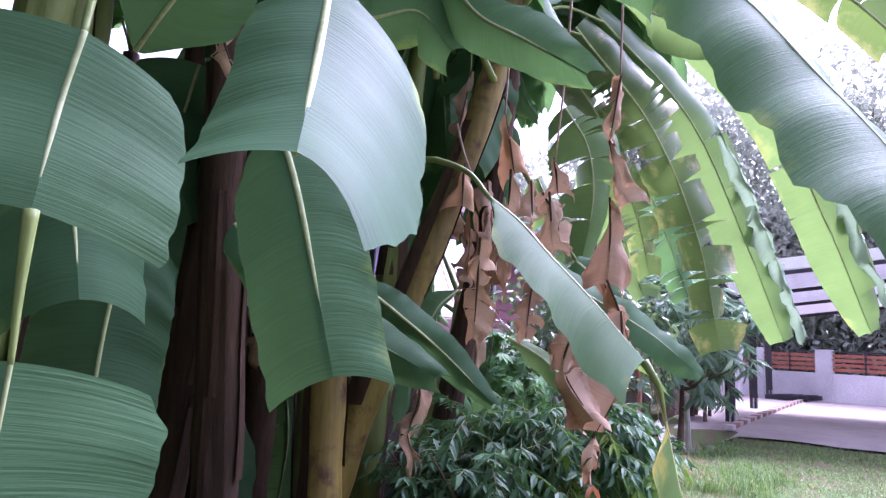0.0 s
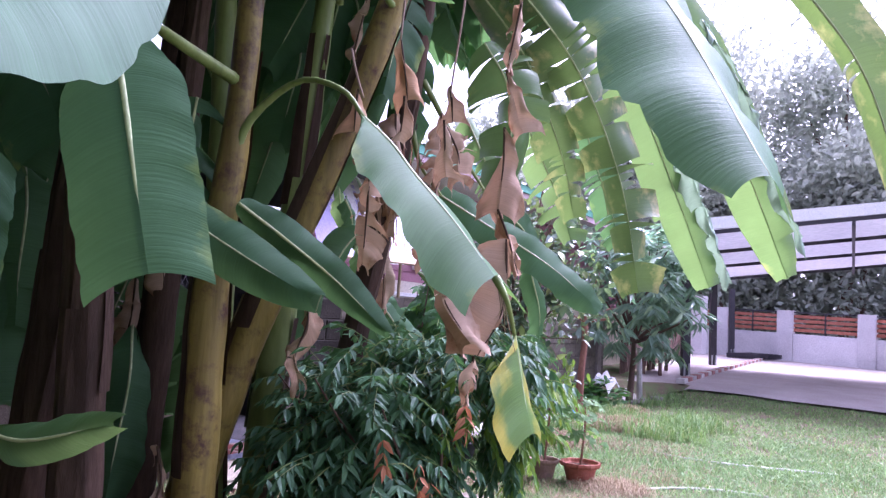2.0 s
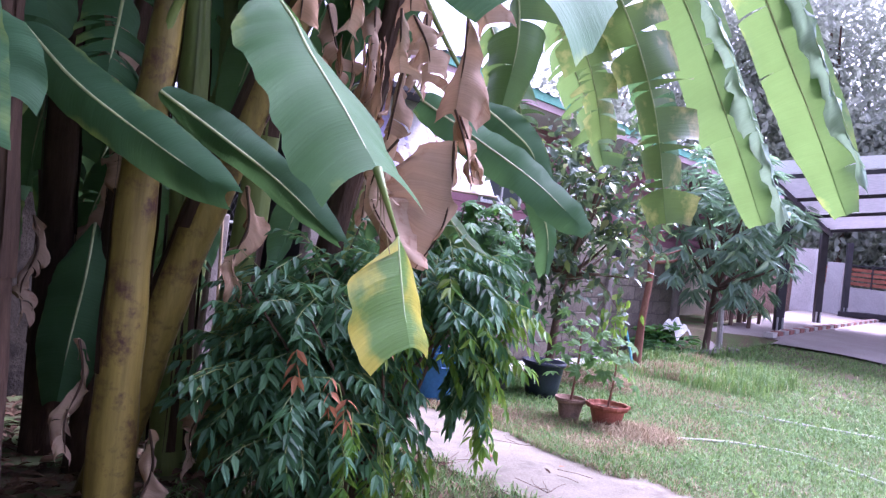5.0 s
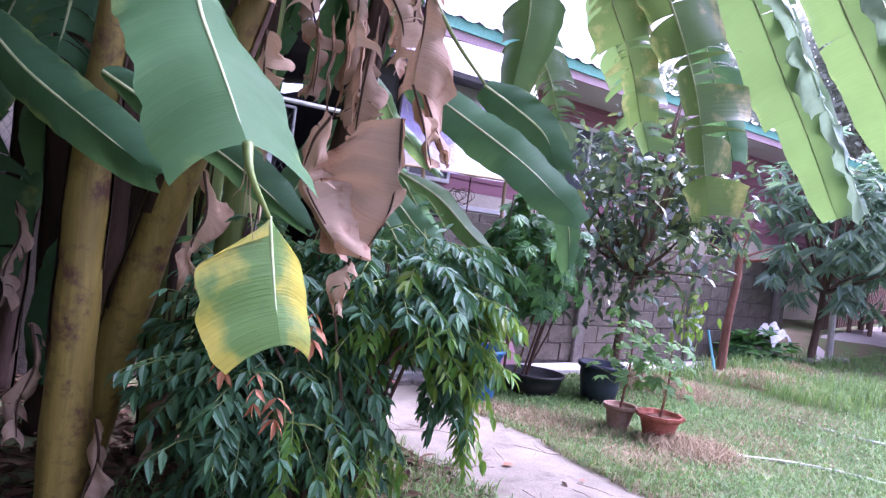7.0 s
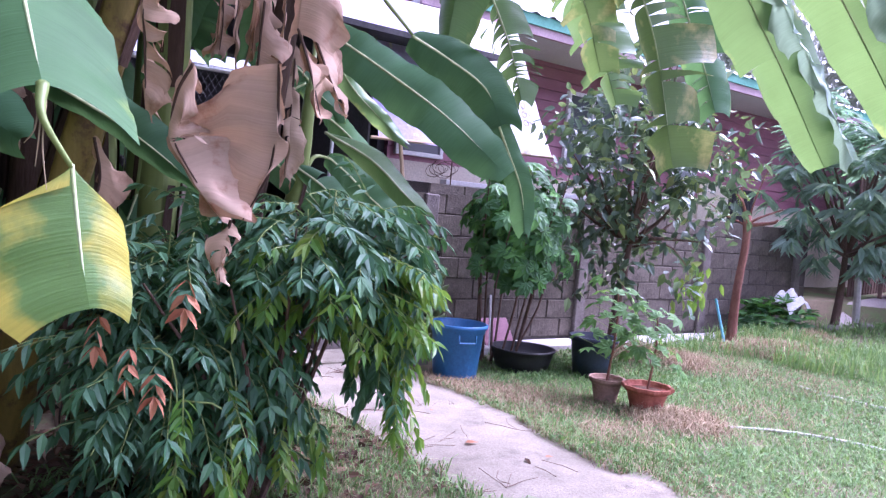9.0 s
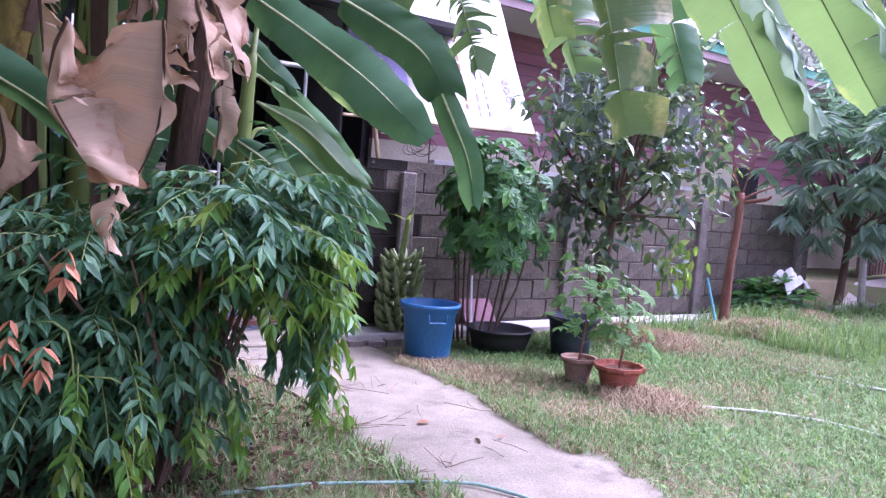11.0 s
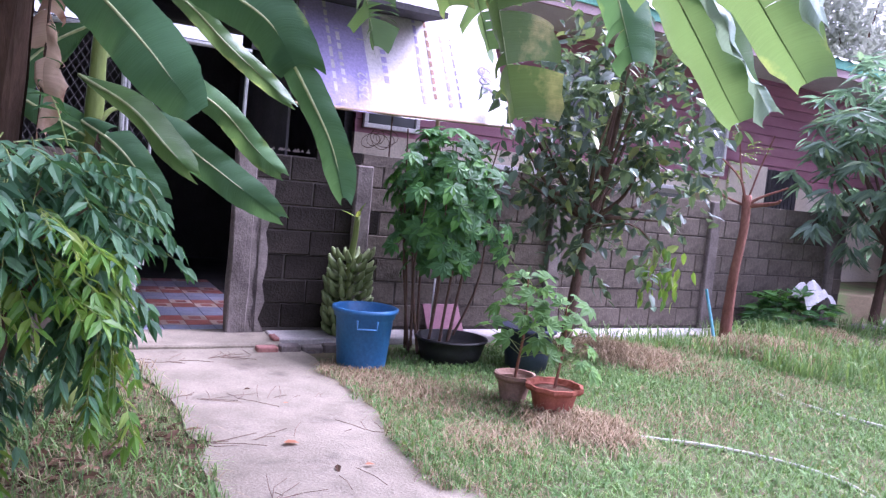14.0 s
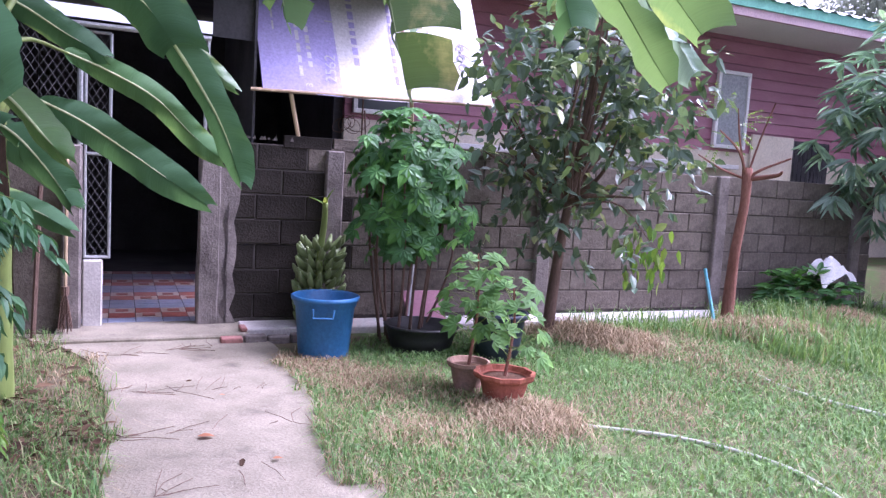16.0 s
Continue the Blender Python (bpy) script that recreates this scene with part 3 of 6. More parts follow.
    solid("wooden_stick", tube([L(-1.13, -0.2, -0.03), L(-1.1, -0.05, 1.05)], 0.018, 7), M_BARK, "weathered wooden stick leaning on the low wall", "stick")
    solid("blue_water_pipe", tube([L(-1.75, 0.5, 0), L(-1.75, 0.5, 2.1)], 0.022, 8), M_CYAN, "blue water pipe standing behind the mesh screen", "pipe")
    solid("yard_wall", box(-7, -2.0, 3.4, 3.5, -0.1, 2.3), M_CREAM, "cream rendered wall beyond the mesh screen", "wall", "structure")


def netting(s0, s1, z0, z1, b):
    """Diamond wire mesh clipped to a rectangle."""
    p, wires = 0.055, []
    for sign in (1, -1):
        c = s0 - (z1 - z0) * 2
        while c < s1 + (z1 - z0) * 2:
            k = sign * 0.62
            sa, sb = c, c + k * (z1 - z0)
            if max(sa, sb) > s0 and min(sa, sb) < s1:
                f = sorted(((s0 - sa) / (sb - sa), (s1 - sa) / (sb - sa)))
                f0, f1 = max(0, f[0]), min(1, f[1])
                if f1 > f0:
                    wires.append(tube([L(sa + (sb - sa) * f0, b, z0 + (z1 - z0) * f0), L(sa + (sb - sa) * f1, b, z0 + (z1 - z0) * f1)], 0.0016, 3, caps=False))
            c += p
    return joined(*wires)


# ---- house behind the wall ----
def window_unit(name, s0, s1, z0, z1, b, label, glass, bars=1):
    w = thing(name, L((s0 + s1) / 2, b, z0), label, "window", "", "structure")
    t = 0.05
    for q in ((s0, s1, z0, z0 + t), (s0, s1, z1 - t, z1), (s0, s0 + t, z0 + t, z1 - t), (s1 - t, s1, z0 + t, z1 - t)):
        part("frame", box(q[0], q[1], b - 0.04, b + 0.02, q[2], q[3], 0.004), M_WHITE, w)
    for i in range(bars):
        a, c = s0 + t + (s1 - s0 - 2 * t) * i / bars, s0 + t + (s1 - s0 - 2 * t) * (i + 1) / bars
        part("pane", box(a, c, b - 0.012, b - 0.006, z0 + t, z1 - t), glass, w)
        if i:
            part("mullion", box(a - 0.018, a + 0.018, b - 0.035, b - 0.004, z0 + t, z1 - t), M_WHITE, w)
    return w


def make_house():
    house = thing("house", L(6, 2, 0), "maroon board-sided house with cream base and white trim", "house")
    part("base_wall", box(1.62, 14, 1.92, 2.1, -0.2, 1.86), M_CREAM, house, "cream rendered lower wall")
    part("core_wall", box(1.62, 14, 2.0, 2.1, 1.86, 4.0), M_MAROON, house)
    part("side_wall", box(13.9, 14, 2.1, 8, -0.2, 4.0), M_MAROON, house)
    z = 1.86
    while z < 3.95:
        bm = box(1.62, 14, 1.915, 1.999, z, z + 0.148)
        for v in bm.verts:
            if v.co.z > z + 0.1 and (v.co - WALL_O).dot(WALL_N) < 1.95:
                v.co += WALL_N * 0.022
        part("siding_board", bm, M_MAROON, house, "maroon lapped siding board")
        z += 0.15
    part("ledge", box(2.4, 7.2, 1.78, 1.915, 1.62, 1.68, 0.006), M_WHITE, house, "white sill band")
    part("corner_panel", box(7.5, 8.3, 1.88, 1.914, -0.2, 2.13), M_CREAM, house)
    # dark panel standing in for the unlit opening behind the grille
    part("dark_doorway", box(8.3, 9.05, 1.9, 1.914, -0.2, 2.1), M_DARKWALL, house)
    for i in range(9):
        part("grille_bar", tube([L(8.33 + i * 0.085, 1.87, 0.2), L(8.33 + i * 0.085, 1.87, 2.08)], 0.008, 5), M_BLACKSTEEL, house)
    part("soffit", box(1.3, 14.4, 0.95, 2.1, 3.42, 3.46), M_WHITE, house, "white eave soffit")
    part("fascia", box(1.3, 14.4, 0.9, 0.95, 3.4, 3.56), M_FASCIA, house, "maroon fascia board in a paler, lit colour")
    part("trim", box(1.28, 14.42, 0.87, 0.9, 3.5, 3.62), M_GREENTRIM, house, "sea-green eave trim")
    verts, faces, n = [], [], 150
    for i in range(n + 1):
        s = 1.2 + 13.3 * i / n
        for b_, z in ((0.84, 3.62), (5.0, 5.0)):
            verts.append(L(s, b_, z + 0.022 * math.cos(i * math.pi / 1.5)))
    for i in range(n):
        faces.append((2 * i, 2 * i + 2, 2 * i + 3, 2 * i + 1))
    ob = part("roof", (verts, faces), M_ROOF, house, "pale corrugated roof sheets")
    window_unit("window_1", 1.7, 2.38, 1.92, 2.2, 1.9, "small high window in white frame", M_GLASS)
    window_unit("window_2", 4.4, 5.4, 2.05, 3.1, 1.9, "white framed window with dark panes", M_GLASS, 2)
    window_unit("window_3", 6.78, 7.36, 1.9, 2.95, 1.9, "narrow white framed window", M_FROST)
    window_unit("window_4", 2.5, 4.2, 1.28, 1.62, 1.9, "low patterned glass window in white frame", M_FROST, 3)
    window_unit("window_5", 4.6, 6.6, 1.28, 1.62, 1.9, "low patterned glass window in white frame", M_FROST, 3)


def make_banner():
    ban = thing("banner", L(1.3, 0.0, 1.9), "lilac and white printed tarpaulin hung as an awning over the wall", "banner")

    def sheet(s0, s1, off, z0=0.0, z1=1.0):
        v, f, n, m = [], [], 20, 14
        for j in range(m + 1):
            for i in range(n + 1):
                s = s0 + (s1 - s0) * i / n
                u = z0 + (z1 - z0) * j / m
                v.append(L(s - 0.1 * u, -0.02 + 0.62 * u - off + 0.025 * math.sin(s * 5 + u * 4) * (1 - u), 1.87 + 0.03 * s + 1.38 * u - 0.03 * math.sin(math.pi * (s - 0.4) / 2) * (1 - u)))
        for j in range(m):
            for i in range(n):
                o = j * (n + 1) + i
                f.append((o, o + 1, o + n + 2, o + n + 1))
        return v, f

    part("lilac_panel", sheet(0.42, 1.06, 0), M_PURPLE, ban, "lilac printed strip", smooth=True)
    part("white_panel", sheet(1.06, 2.42, 0), M_TARP, ban, "white printed tarpaulin", smooth=True)
    # lines of print, too fine to read, run up the cloth
    for s, w, u0, u1, mat in ((0.54, 0.016, 0.36, 0.6, M_TARP), (0.72, 0.03, 0.1, 0.72, M_TARP), (0.8, 0.035, 0.16, 0.5, M_TARP), (1.2, 0.05, 0.2, 0.9, M_PURPLE), (1.55, 0.03, 0.1, 0.8, M_PURPLE), (1.66, 0.03, 0.14, 0.75, M_TERRAOLD), (1.8, 0.03, 0.1, 0.62, M_PURPLE), (1.9, 0.02, 0.1, 0.55, M_INK)):
        u = u0
        while u < u1:
            k = RNG.uniform(0.02, 0.06)
            part("print_bar", sheet(s, s + w, 0.004, u, min(u + k, u1)), mat, ban)
            u += k + 0.018
    up = (L(0.5, 0.6, 1.4) - L(0.5, 0, 0)).normalized()
    for text, s, u, size in (("2562", 0.9, 0.06, 0.13), ("1", 0.92, 0.42, 0.12), ("999", 2.1, 0.22, 0.2), ("3", 0.74, 0.02, 0.08)):
        cu = bpy.data.curves.new("lettering", "FONT")
        cu.body, cu.size, cu.extrude = text, size, 0.001
        cu.materials.append(M_TARP if s < 1 else M_INK)
        ob = new("lettering", cu)
        x = (L(0, 0.62, 1.38) - L(0, 0, 0)).normalized()
        y = -WALL_W
        zz = x.cross(y).normalized()
        m = Matrix((x, y, zz)).transposed().to_4x4()
        m.translation = L(s + size * 0.8, -0.05 + 0.62 * u, 1.9 + 1.38 * u)
        ob.matrix_world = m
        ob.parent = ban
        ob.matrix_parent_inverse = Matrix.Translation(-ORIGIN[ban.name])
    part("hem_rod", tube([L(0.32, -0.03, 1.87), L(2.46, -0.03, 1.93)], 0.014, 8), M_BAMBOO, ban, "rod in the hem")
    for s, lean in ((0.75, -0.12), (1.72, -0.06)):
        solid("bamboo_pole", tube([L(s, 0.05, 1.4), L(s + lean, 0.0, 1.9)], 0.018, 8), M_BAMBOO, "bamboo pole propping the hem of the tarpaulin", "pole", group="banner poles")
    solid("iron_rod", tube([L(1.25, 0.05, 1.4), L(1.25, 0.05, 1.92)], 0.007, 6), M_BARK, "rusty iron rod standing in the wall top", "rod")
    wires = []
    for i in range(6):
        c = np.array(L(1.08 + 0.03 * i, 0.08, 1.66 + 0.02 * (i % 3)))
        wires.append(tube([c + 0.09 * np.array((math.cos(w + i), 0.4 * math.sin(w), 0.7 * math.sin(w + i))) for w in np.linspace(0, 5.4, 12)], 0.003, 4))
    solid("wire_coil", joined(*wires), M_BARK, "tangle of rusty wire on the wall top", "wire")


# unseen plain walls added behind and beside the clump to cut the skylight
solid("wall_west", bar((-3.6, -2.4, 2.3), (-3.6, 4.6, 2.3), 0.15, 4.8), M_BLOCKDARK, "unseen dark wall added to keep light off the clump", "wall", "structure")
solid("wall_south", bar((-3.6, -2.4, 2.3), (3.2, -2.4, 2.3), 0.15, 4.8), M_BLOCKDARK, "unseen dark wall added to keep light off the clump", "wall", "structure")
make_wall()
make_leanto()
make_house()
make_banner()


# ---- carport, drive and fence ----
def gz(x, y):
    return ground_height(x, y)


def make_drive():
    verts, faces = [], []
    n, m = 24, 24
    near_l, near_r, far_l, far_r = np.array((4.2, 13.6)), np.array((16.5, 7.6)), np.array((10.5, 27.0)), np.array((26, 17.5))
    for j in range(m + 1):
        for i in range(n + 1):
            q = (near_l + (near_r - near_l) * i / n) * (1 - j / m) + (far_l + (far_r - far_l) * i / n) * j / m
            if j == 0:
                q = q + 0.25 * np.array(noise.noise_vector(Vector((q[0] * 0.9, q[1] * 0.9, 0))))[:2]
            verts.append((q[0], q[1], gz(q[0], q[1]) + 0.03))
    for j in range(m):
        for i in range(n):
            o = j * (n + 1) + i
            faces.append((o, o + 1, o + n + 2, o + n + 1))
    solid("drive", (verts, faces), M_DRIVE, "wide pale concrete drive under and beside the carport", "drive", "structure", smooth=True)
    a, b = np.array((5.44, 14.04)), np.array((11.71, 24.18))
    for i in range(30):
        q = a + (b - a) * i / 29
        d = (b - a) / np.linalg.norm(b - a)
        e = q + d * 0.3
        kerb = solid("kerb_brick", bar((q[0], q[1], gz(*q) + 0.06), (e[0], e[1], gz(*e) + 0.06), 0.16, 0.09), M_BRICKRED if i % 2 else M_PALE, "low red or white kerb brick edging the drive", "brick", group="kerb bricks")


def make_carport():
    cp = thing("carport", (6.1, 15.65, 0.42), "carport of black steel posts with a pale sheet roof", "carport")
    for i, (x, y, h) in enumerate(((6.11, 15.65, 2.7), (8.43, 19.99, 2.5), (11.27, 25.45, 2.4), (17.0, 14.0, 2.9))):
        z = gz(x, y)
        w = 0.16 if i < 3 else 0.12
        part("post", bar((x, y, z), (x - 0.05, y, z + h), w, w, up=(0, 1, 0)), M_BLACKSTEEL, cp)
        for k in (-1, 1):
            part("bolt", tube([(x + 0.05 * k, y - 0.09, z), (x + 0.05 * k, y - 0.09, z + 0.3)], 0.02, 6), M_STEEL, cp)
    fl, fr, bl, br = [Vector(v) for v in ((4.6, 12.7, 3.12), (13.2, 11.0, 4.35), (8.4, 20.2, 2.92), (18.6, 18.0, 4.4))]
    up = Vector((0, 0, 0.05))
    bm = bmesh.new()
    vs = [bm.verts.new(v) for v in (fl, fr, br, bl, fl + up, fr + up, br + up, bl + up)]
    for f in ((3, 2, 1, 0), (4, 5, 6, 7), (0, 1, 5, 4), (1, 2, 6, 5), (2, 3, 7, 6), (3, 0, 4, 7)):
        bm.faces.new([vs[i] for i in f])
    part("roof_sheet", bm, M_SHEET, cp, "pale roof sheeting")
    for k in (0.0, 0.3, 0.6, 0.95):
        a, b = fl.lerp(bl, k), fr.lerp(br, k)
        part("purlin", bar(a - Vector((0, 0, 0.1)), b - Vector((0, 0, 0.05)), 0.06, 0.07), M_BLACKSTEEL, cp)
    for k in (0.02, 0.35, 0.5, 0.66, 0.98):
        a, b = fl.lerp(fr, k), bl.lerp(br, k)
        part("rafter", bar(a - Vector((0, 0, 0.14)), b - Vector((0, 0, 0.14)), 0.06, 0.1), M_BLACKSTEEL, cp)
    part("fascia", bar(fl + Vector((0, -0.03, 0.06)), fr + Vector((0, -0.03, 0.06)), 0.05, 0.2), M_WHITE, cp, "white roof edge")


def make_fence():
    pts = [(10.2, 27.7), (11.35, 26.6), (12.96, 25.02), (14.75, 23.28), (16.5, 21.5), (18.3, 19.8), (20.1, 18.0), (21.9, 16.3), (25, 13.2)]
    fence = thing("boundary_fence", (12.96, 25.02, 0.6), "white rendered boundary wall with red-brown slats between pillars", "fence")
    base = 0.5
    for (x0, y0), (x1, y1) in zip(pts, pts[1:]):
        z0, z1 = gz(x0, y0), gz(x1, y1)
        part("low_wall", bar((x0, y0, z0 + 0.42), (x1, y1, z1 + 0.42), 0.14, 1.1), M_FENCEWALL, fence)
        for k in range(4):
            h = 1.1 + k * 0.155
            part("slat", bar((x0, y0, z0 + h), (x1, y1, z1 + h), 0.03, 0.105), M_SLAT, fence)
        part("top_rail", bar((x0, y0, z0 + 1.7), (x1, y1, z1 + 1.7), 0.05, 0.04), M_BLACKSTEEL, fence)
        mx, my = (x0 + x1) / 2, (y0 + y1) / 2
        part("slat_post", bar((mx, my, gz(mx, my) + 0.95), (mx, my, gz(mx, my) + 1.68), 0.06, 0.06, up=(0, 1, 0)), M_BLACKSTEEL, fence)
        part("pillar", bar((x0, y0, z0 - 0.1), (x0, y0, z0 + 1.75), 0.52, 0.3, up=(0.7, 0.7, 0)), M_FENCEWALL, fence)


make_drive()
make_carport()
make_fence()


# ---- banana plants ----
def blade(pts, width, face, fold=0.3, wave=0.02, tears=0, tip=0.0, base=0.25, sweep=(0.05, 0.05), sides=(1.0, 1.0), curl=0.3, seed=1, gap=0.02, n=44, m=6, full=0.45, crumple=0.0, flare=False):
    """A banana blade on its midrib: two halves hung from the rib, torn between the side veins."""
    rng = np.random.default_rng(seed)
    p = spline(pts, n)
    tan = np.gradient(p, axis=0)
    tan /= np.linalg.norm(tan, axis=1)[:, None]
    length = np.linalg.norm(np.diff(p, axis=0), axis=1).sum()
    face = np.array(face, float)
    face /= np.linalg.norm(face)
    us = np.linspace(0, 1, n)
    prof = np.where(us < 0.3, base + (1 - base) * np.sin(np.clip(us / 0.3, 0, 1) * math.pi / 2), 1.0)
    end = np.clip((us - full) / (1 - full), 0, 1)
    tips = tip if isinstance(tip, tuple) else (tip, tip)
    profs = [base + (k - base) * us ** 0.8 if flare else prof * (1 - (1 - k) * end ** 2.2) for k in tips]
    verts, faces, uv = [], [], []
    for side, (sgn, k, sw) in enumerate(((1, sides[0], sweep[0]), (-1, sides[1], sweep[1]))):
        cuts = sorted(set([0, n - 1] + [int(c) for c in rng.integers(4, n - 4, tears)]))
        for c0, c1 in zip(cuts, cuts[1:]):
            f = fold + rng.normal(0, 0.16 if tears else 0.03)
            cl = curl + rng.normal(0, 0.22 if tears else 0.03)
            ph = rng.uniform(0, 6)
            o = len(verts)
            for i in range(c0, c1 + 1):
                lat = np.cross(tan[i], face)
                lat = lat / (np.linalg.norm(lat) + 1e-6) * sgn
                nor = np.cross(lat, tan[i]) * sgn
                if nor @ face < 0:
                    nor = -nor
                pinch = (gap if i == c0 and c0 else 0) - (gap if i == c1 and c1 < n - 1 else 0)
                for j in range(m + 1):
                    v = j / m
                    a = f + cl * v
                    w = width * k * profs[side][i] * (1 + 0.012 * math.sin(us[i] * 23 + ph) * v + 0.05 * v * noise.noise(Vector((us[i] * length * 22, seed, sgn))))
                    q = p[i] + w * v * (lat * math.cos(a) - nor * math.sin(a)) + tan[i] * (sw * v * v + pinch * v) + nor * wave * v * math.sin(us[i] * length * 14 + ph) + nor * wave * 0.35 * v * math.sin(us[i] * length * 47 + ph * 2)
                    if crumple:
                        q = q + crumple * np.array(noise.noise_vector(Vector(q * 7.0))) * (0.3 + v) + crumple * 0.5 * np.array(noise.noise_vector(Vector(q * 19.0))) * v
                    verts.append(q)
                    uv.append((us[i] * length, v * sgn))
            for i in range(c1 - c0):
                for j in range(m):
                    a = o + i * (m + 1) + j
                    quad = (a, a + 1, a + m + 2, a + m + 1)
                    faces.append(quad if sgn > 0 else quad[::-1])
    return verts, faces, uv, p


def banana_leaf(plant, pts, width, mat, face, label="", stalk=None, rib=0.0075, ribmat=None, **kw):
    """One leaf of a plant: blade, midrib and, where given, the stalk back to the stem."""
    v, f, uv, p = blade(pts, width, face, **kw)
    leaf = part("leaf", (v, f), mat, plant, label or "green banana leaf with pale midrib", smooth=True, uv=uv)
    face = np.array(face, float) / np.linalg.norm(face)
    line = [q - face * rib * 0.55 for q in p]
    part("midrib", tube(line, [rib, rib * 0.85, rib * 0.3], 7), ribmat or M_RIB, leaf, smooth=True)
    if stalk:
        part("leaf_stalk", tube(list(stalk) + [tuple(line[1])], [rib * 2.6, rib * 1.5, rib], 8, steps=16), ribmat or M_STEMGREEN, leaf, smooth=True)
    return leaf


def stem(plant, pts, radii, mat=M_STEM, sheaths=5, seed=1):
    rng = np.random.default_rng(seed)
    p = spline(pts, 26)
    rad = np.interp(np.linspace(0, 1, 26), np.linspace(0, 1, len(radii)), radii)
    rad = rad * (1 + 0.04 * np.sin(np.arange(26) * 1.7 + seed))
    v, f = tube(p, rad, 16)
    part("stem", (v, f), mat, plant, "yellow-green banana stem with dark scars", smooth=True)
    for k in range(sheaths):
        i0 = int(rng.integers(0, 14))
        i1 = min(25, i0 + int(rng.integers(6, 12)))
        w0, span = rng.uniform(0, 6.28), rng.uniform(0.8, 1.8)
        verts, faces, c = [], [], 7
        for i in range(i0, i1 + 1):
            u = (i - i0) / (i1 - i0)
            for j in range(c):
                w = w0 + span * (1 - 0.65 * u) * (j / (c - 1) - 0.5)
                r = rad[i] * (1.05 + 0.35 * max(0, u - 0.75) + 0.03 * abs(j - 3))
                verts.append(p[i] + r * np.array((math.cos(w), math.sin(w), 0)))
        for i in range(i1 - i0):
            for j in range(c - 1):
                a = i * c + j
                faces.append((a, a + 1, a + c + 1, a + c))
        part("sheath", (verts, faces), M_SHEATH if k % 3 else mat, plant, "loose old leaf sheath" if k % 3 else "", smooth=True)


def plant_thing(at, label):
    return thing("banana_plant", at, label, "banana plant", "banana clump")


EYE0, EYE1 = np.array((0.2, 0.0, 1.45)), np.array((2.6, 1.6, 1.3))


def toward(pts, eye, lift=0.0):
    q = np.array(pts[len(pts) // 2])
    d = np.array(eye) - q
    return d / np.linalg.norm(d) + np.array((0, 0, lift))


def bananas():
    a = plant_thing((-0.72, 3.5, 0), "leaning yellow-green banana plant with dry hanging leaves")
    stem(a, [(-0.72, 3.5, -0.05), (-0.52, 3.46, 0.7), (-0.36, 3.45, 1.25), (-0.05, 3.42, 2.1), (0.2, 3.4, 2.9), (0.32, 3.4, 3.5)], [0.105, 0.095, 0.085, 0.075, 0.068, 0.055], seed=2)
    b = plant_thing((-0.45, 3.15, 0), "upright banana plant with green and dry leaves")
    stem(b, [(-0.46, 3.15, -0.05), (-0.47, 3.13, 0.8), (-0.47, 3.12, 1.5), (-0.42, 3.1, 2.1), (-0.4, 3.1, 3.2)], [0.1, 0.088, 0.078, 0.06, 0.05], seed=3, sheaths=7)
    c = plant_thing((-1.15, 3.0, 0), "shaded banana plant wrapped in brown sheaths")
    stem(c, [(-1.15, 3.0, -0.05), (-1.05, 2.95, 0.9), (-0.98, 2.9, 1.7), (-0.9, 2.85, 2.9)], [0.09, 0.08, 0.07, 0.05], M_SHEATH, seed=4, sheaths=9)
    d = plant_thing((-1.5, 2.2, 0), "banana plant at the edge of the clump")
    stem(d, [(-1.5, 2.2, -0.05), (-1.4, 2.15, 1.0), (-1.25, 2.05, 2.2), (-1.1, 1.9, 3.0)], [0.12, 0.11, 0.085, 0.06], M_STEMGREEN, seed=5)
    e = plant_thing((-0.15, 4.75, 0), "young banana plant near the doorway")
    stem(e, [(-0.2, 4.75, -0.05), (-0.12, 4.7, 0.8), (0.05, 4.6, 1.4), (0.1, 4.58, 1.9)], [0.07, 0.06, 0.045, 0.03], M_STEMGREEN, seed=6, sheaths=3)
    g = plant_thing((-0.1, 4.2, 0), "tall banana plant at the back of the clump")
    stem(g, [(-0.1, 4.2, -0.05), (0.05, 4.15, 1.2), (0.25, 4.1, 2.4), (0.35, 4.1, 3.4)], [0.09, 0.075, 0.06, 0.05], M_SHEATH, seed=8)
    # the outermost stems stand out of view to the left, added for shade
    for i, (x, y, lean) in enumerate(((-1.8, 3.3, 0.1), (-1.3, 3.9, -0.1), (-0.9, 4.4, 0.15), (-2.2, 2.6, 0.0), (-1.9, 1.5, 0.2), (-0.75, 2.75, -0.12), (-1.6, 2.75, 0.1), (-2.5, 1.7, 0.15), (-2.3, 0.9, 0.3), (-2.9, 2.5, 0.1), (-2.7, 3.5, 0.1), (-2.1, 4.3, 0.1), (-1.9, 0.2, 0.0), (-0.95, 3.75, 0.1), (-0.62, 3.95, -0.1), (-1.25, 4.25, 0.1), (-0.42, 4.0, 0.15))):
        k = plant_thing((x, y, 0), "shaded banana stem in the thick of the clump")
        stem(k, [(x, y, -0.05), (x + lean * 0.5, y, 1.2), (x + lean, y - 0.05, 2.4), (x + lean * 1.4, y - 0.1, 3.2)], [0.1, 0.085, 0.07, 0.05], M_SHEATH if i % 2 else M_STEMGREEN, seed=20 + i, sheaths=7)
        # broad leaves high over the clump, mostly above view, added to darken it
        rng = np.random.default_rng(40 + i)
        for q in range(5):
            w = rng.uniform(0, 6.28)
            r = rng.uniform(0.9, 1.6)
            top = np.array((x + lean * 1.4, y - 0.1, 3.15))
            dd = np.array((math.cos(w), math.sin(w), 0))
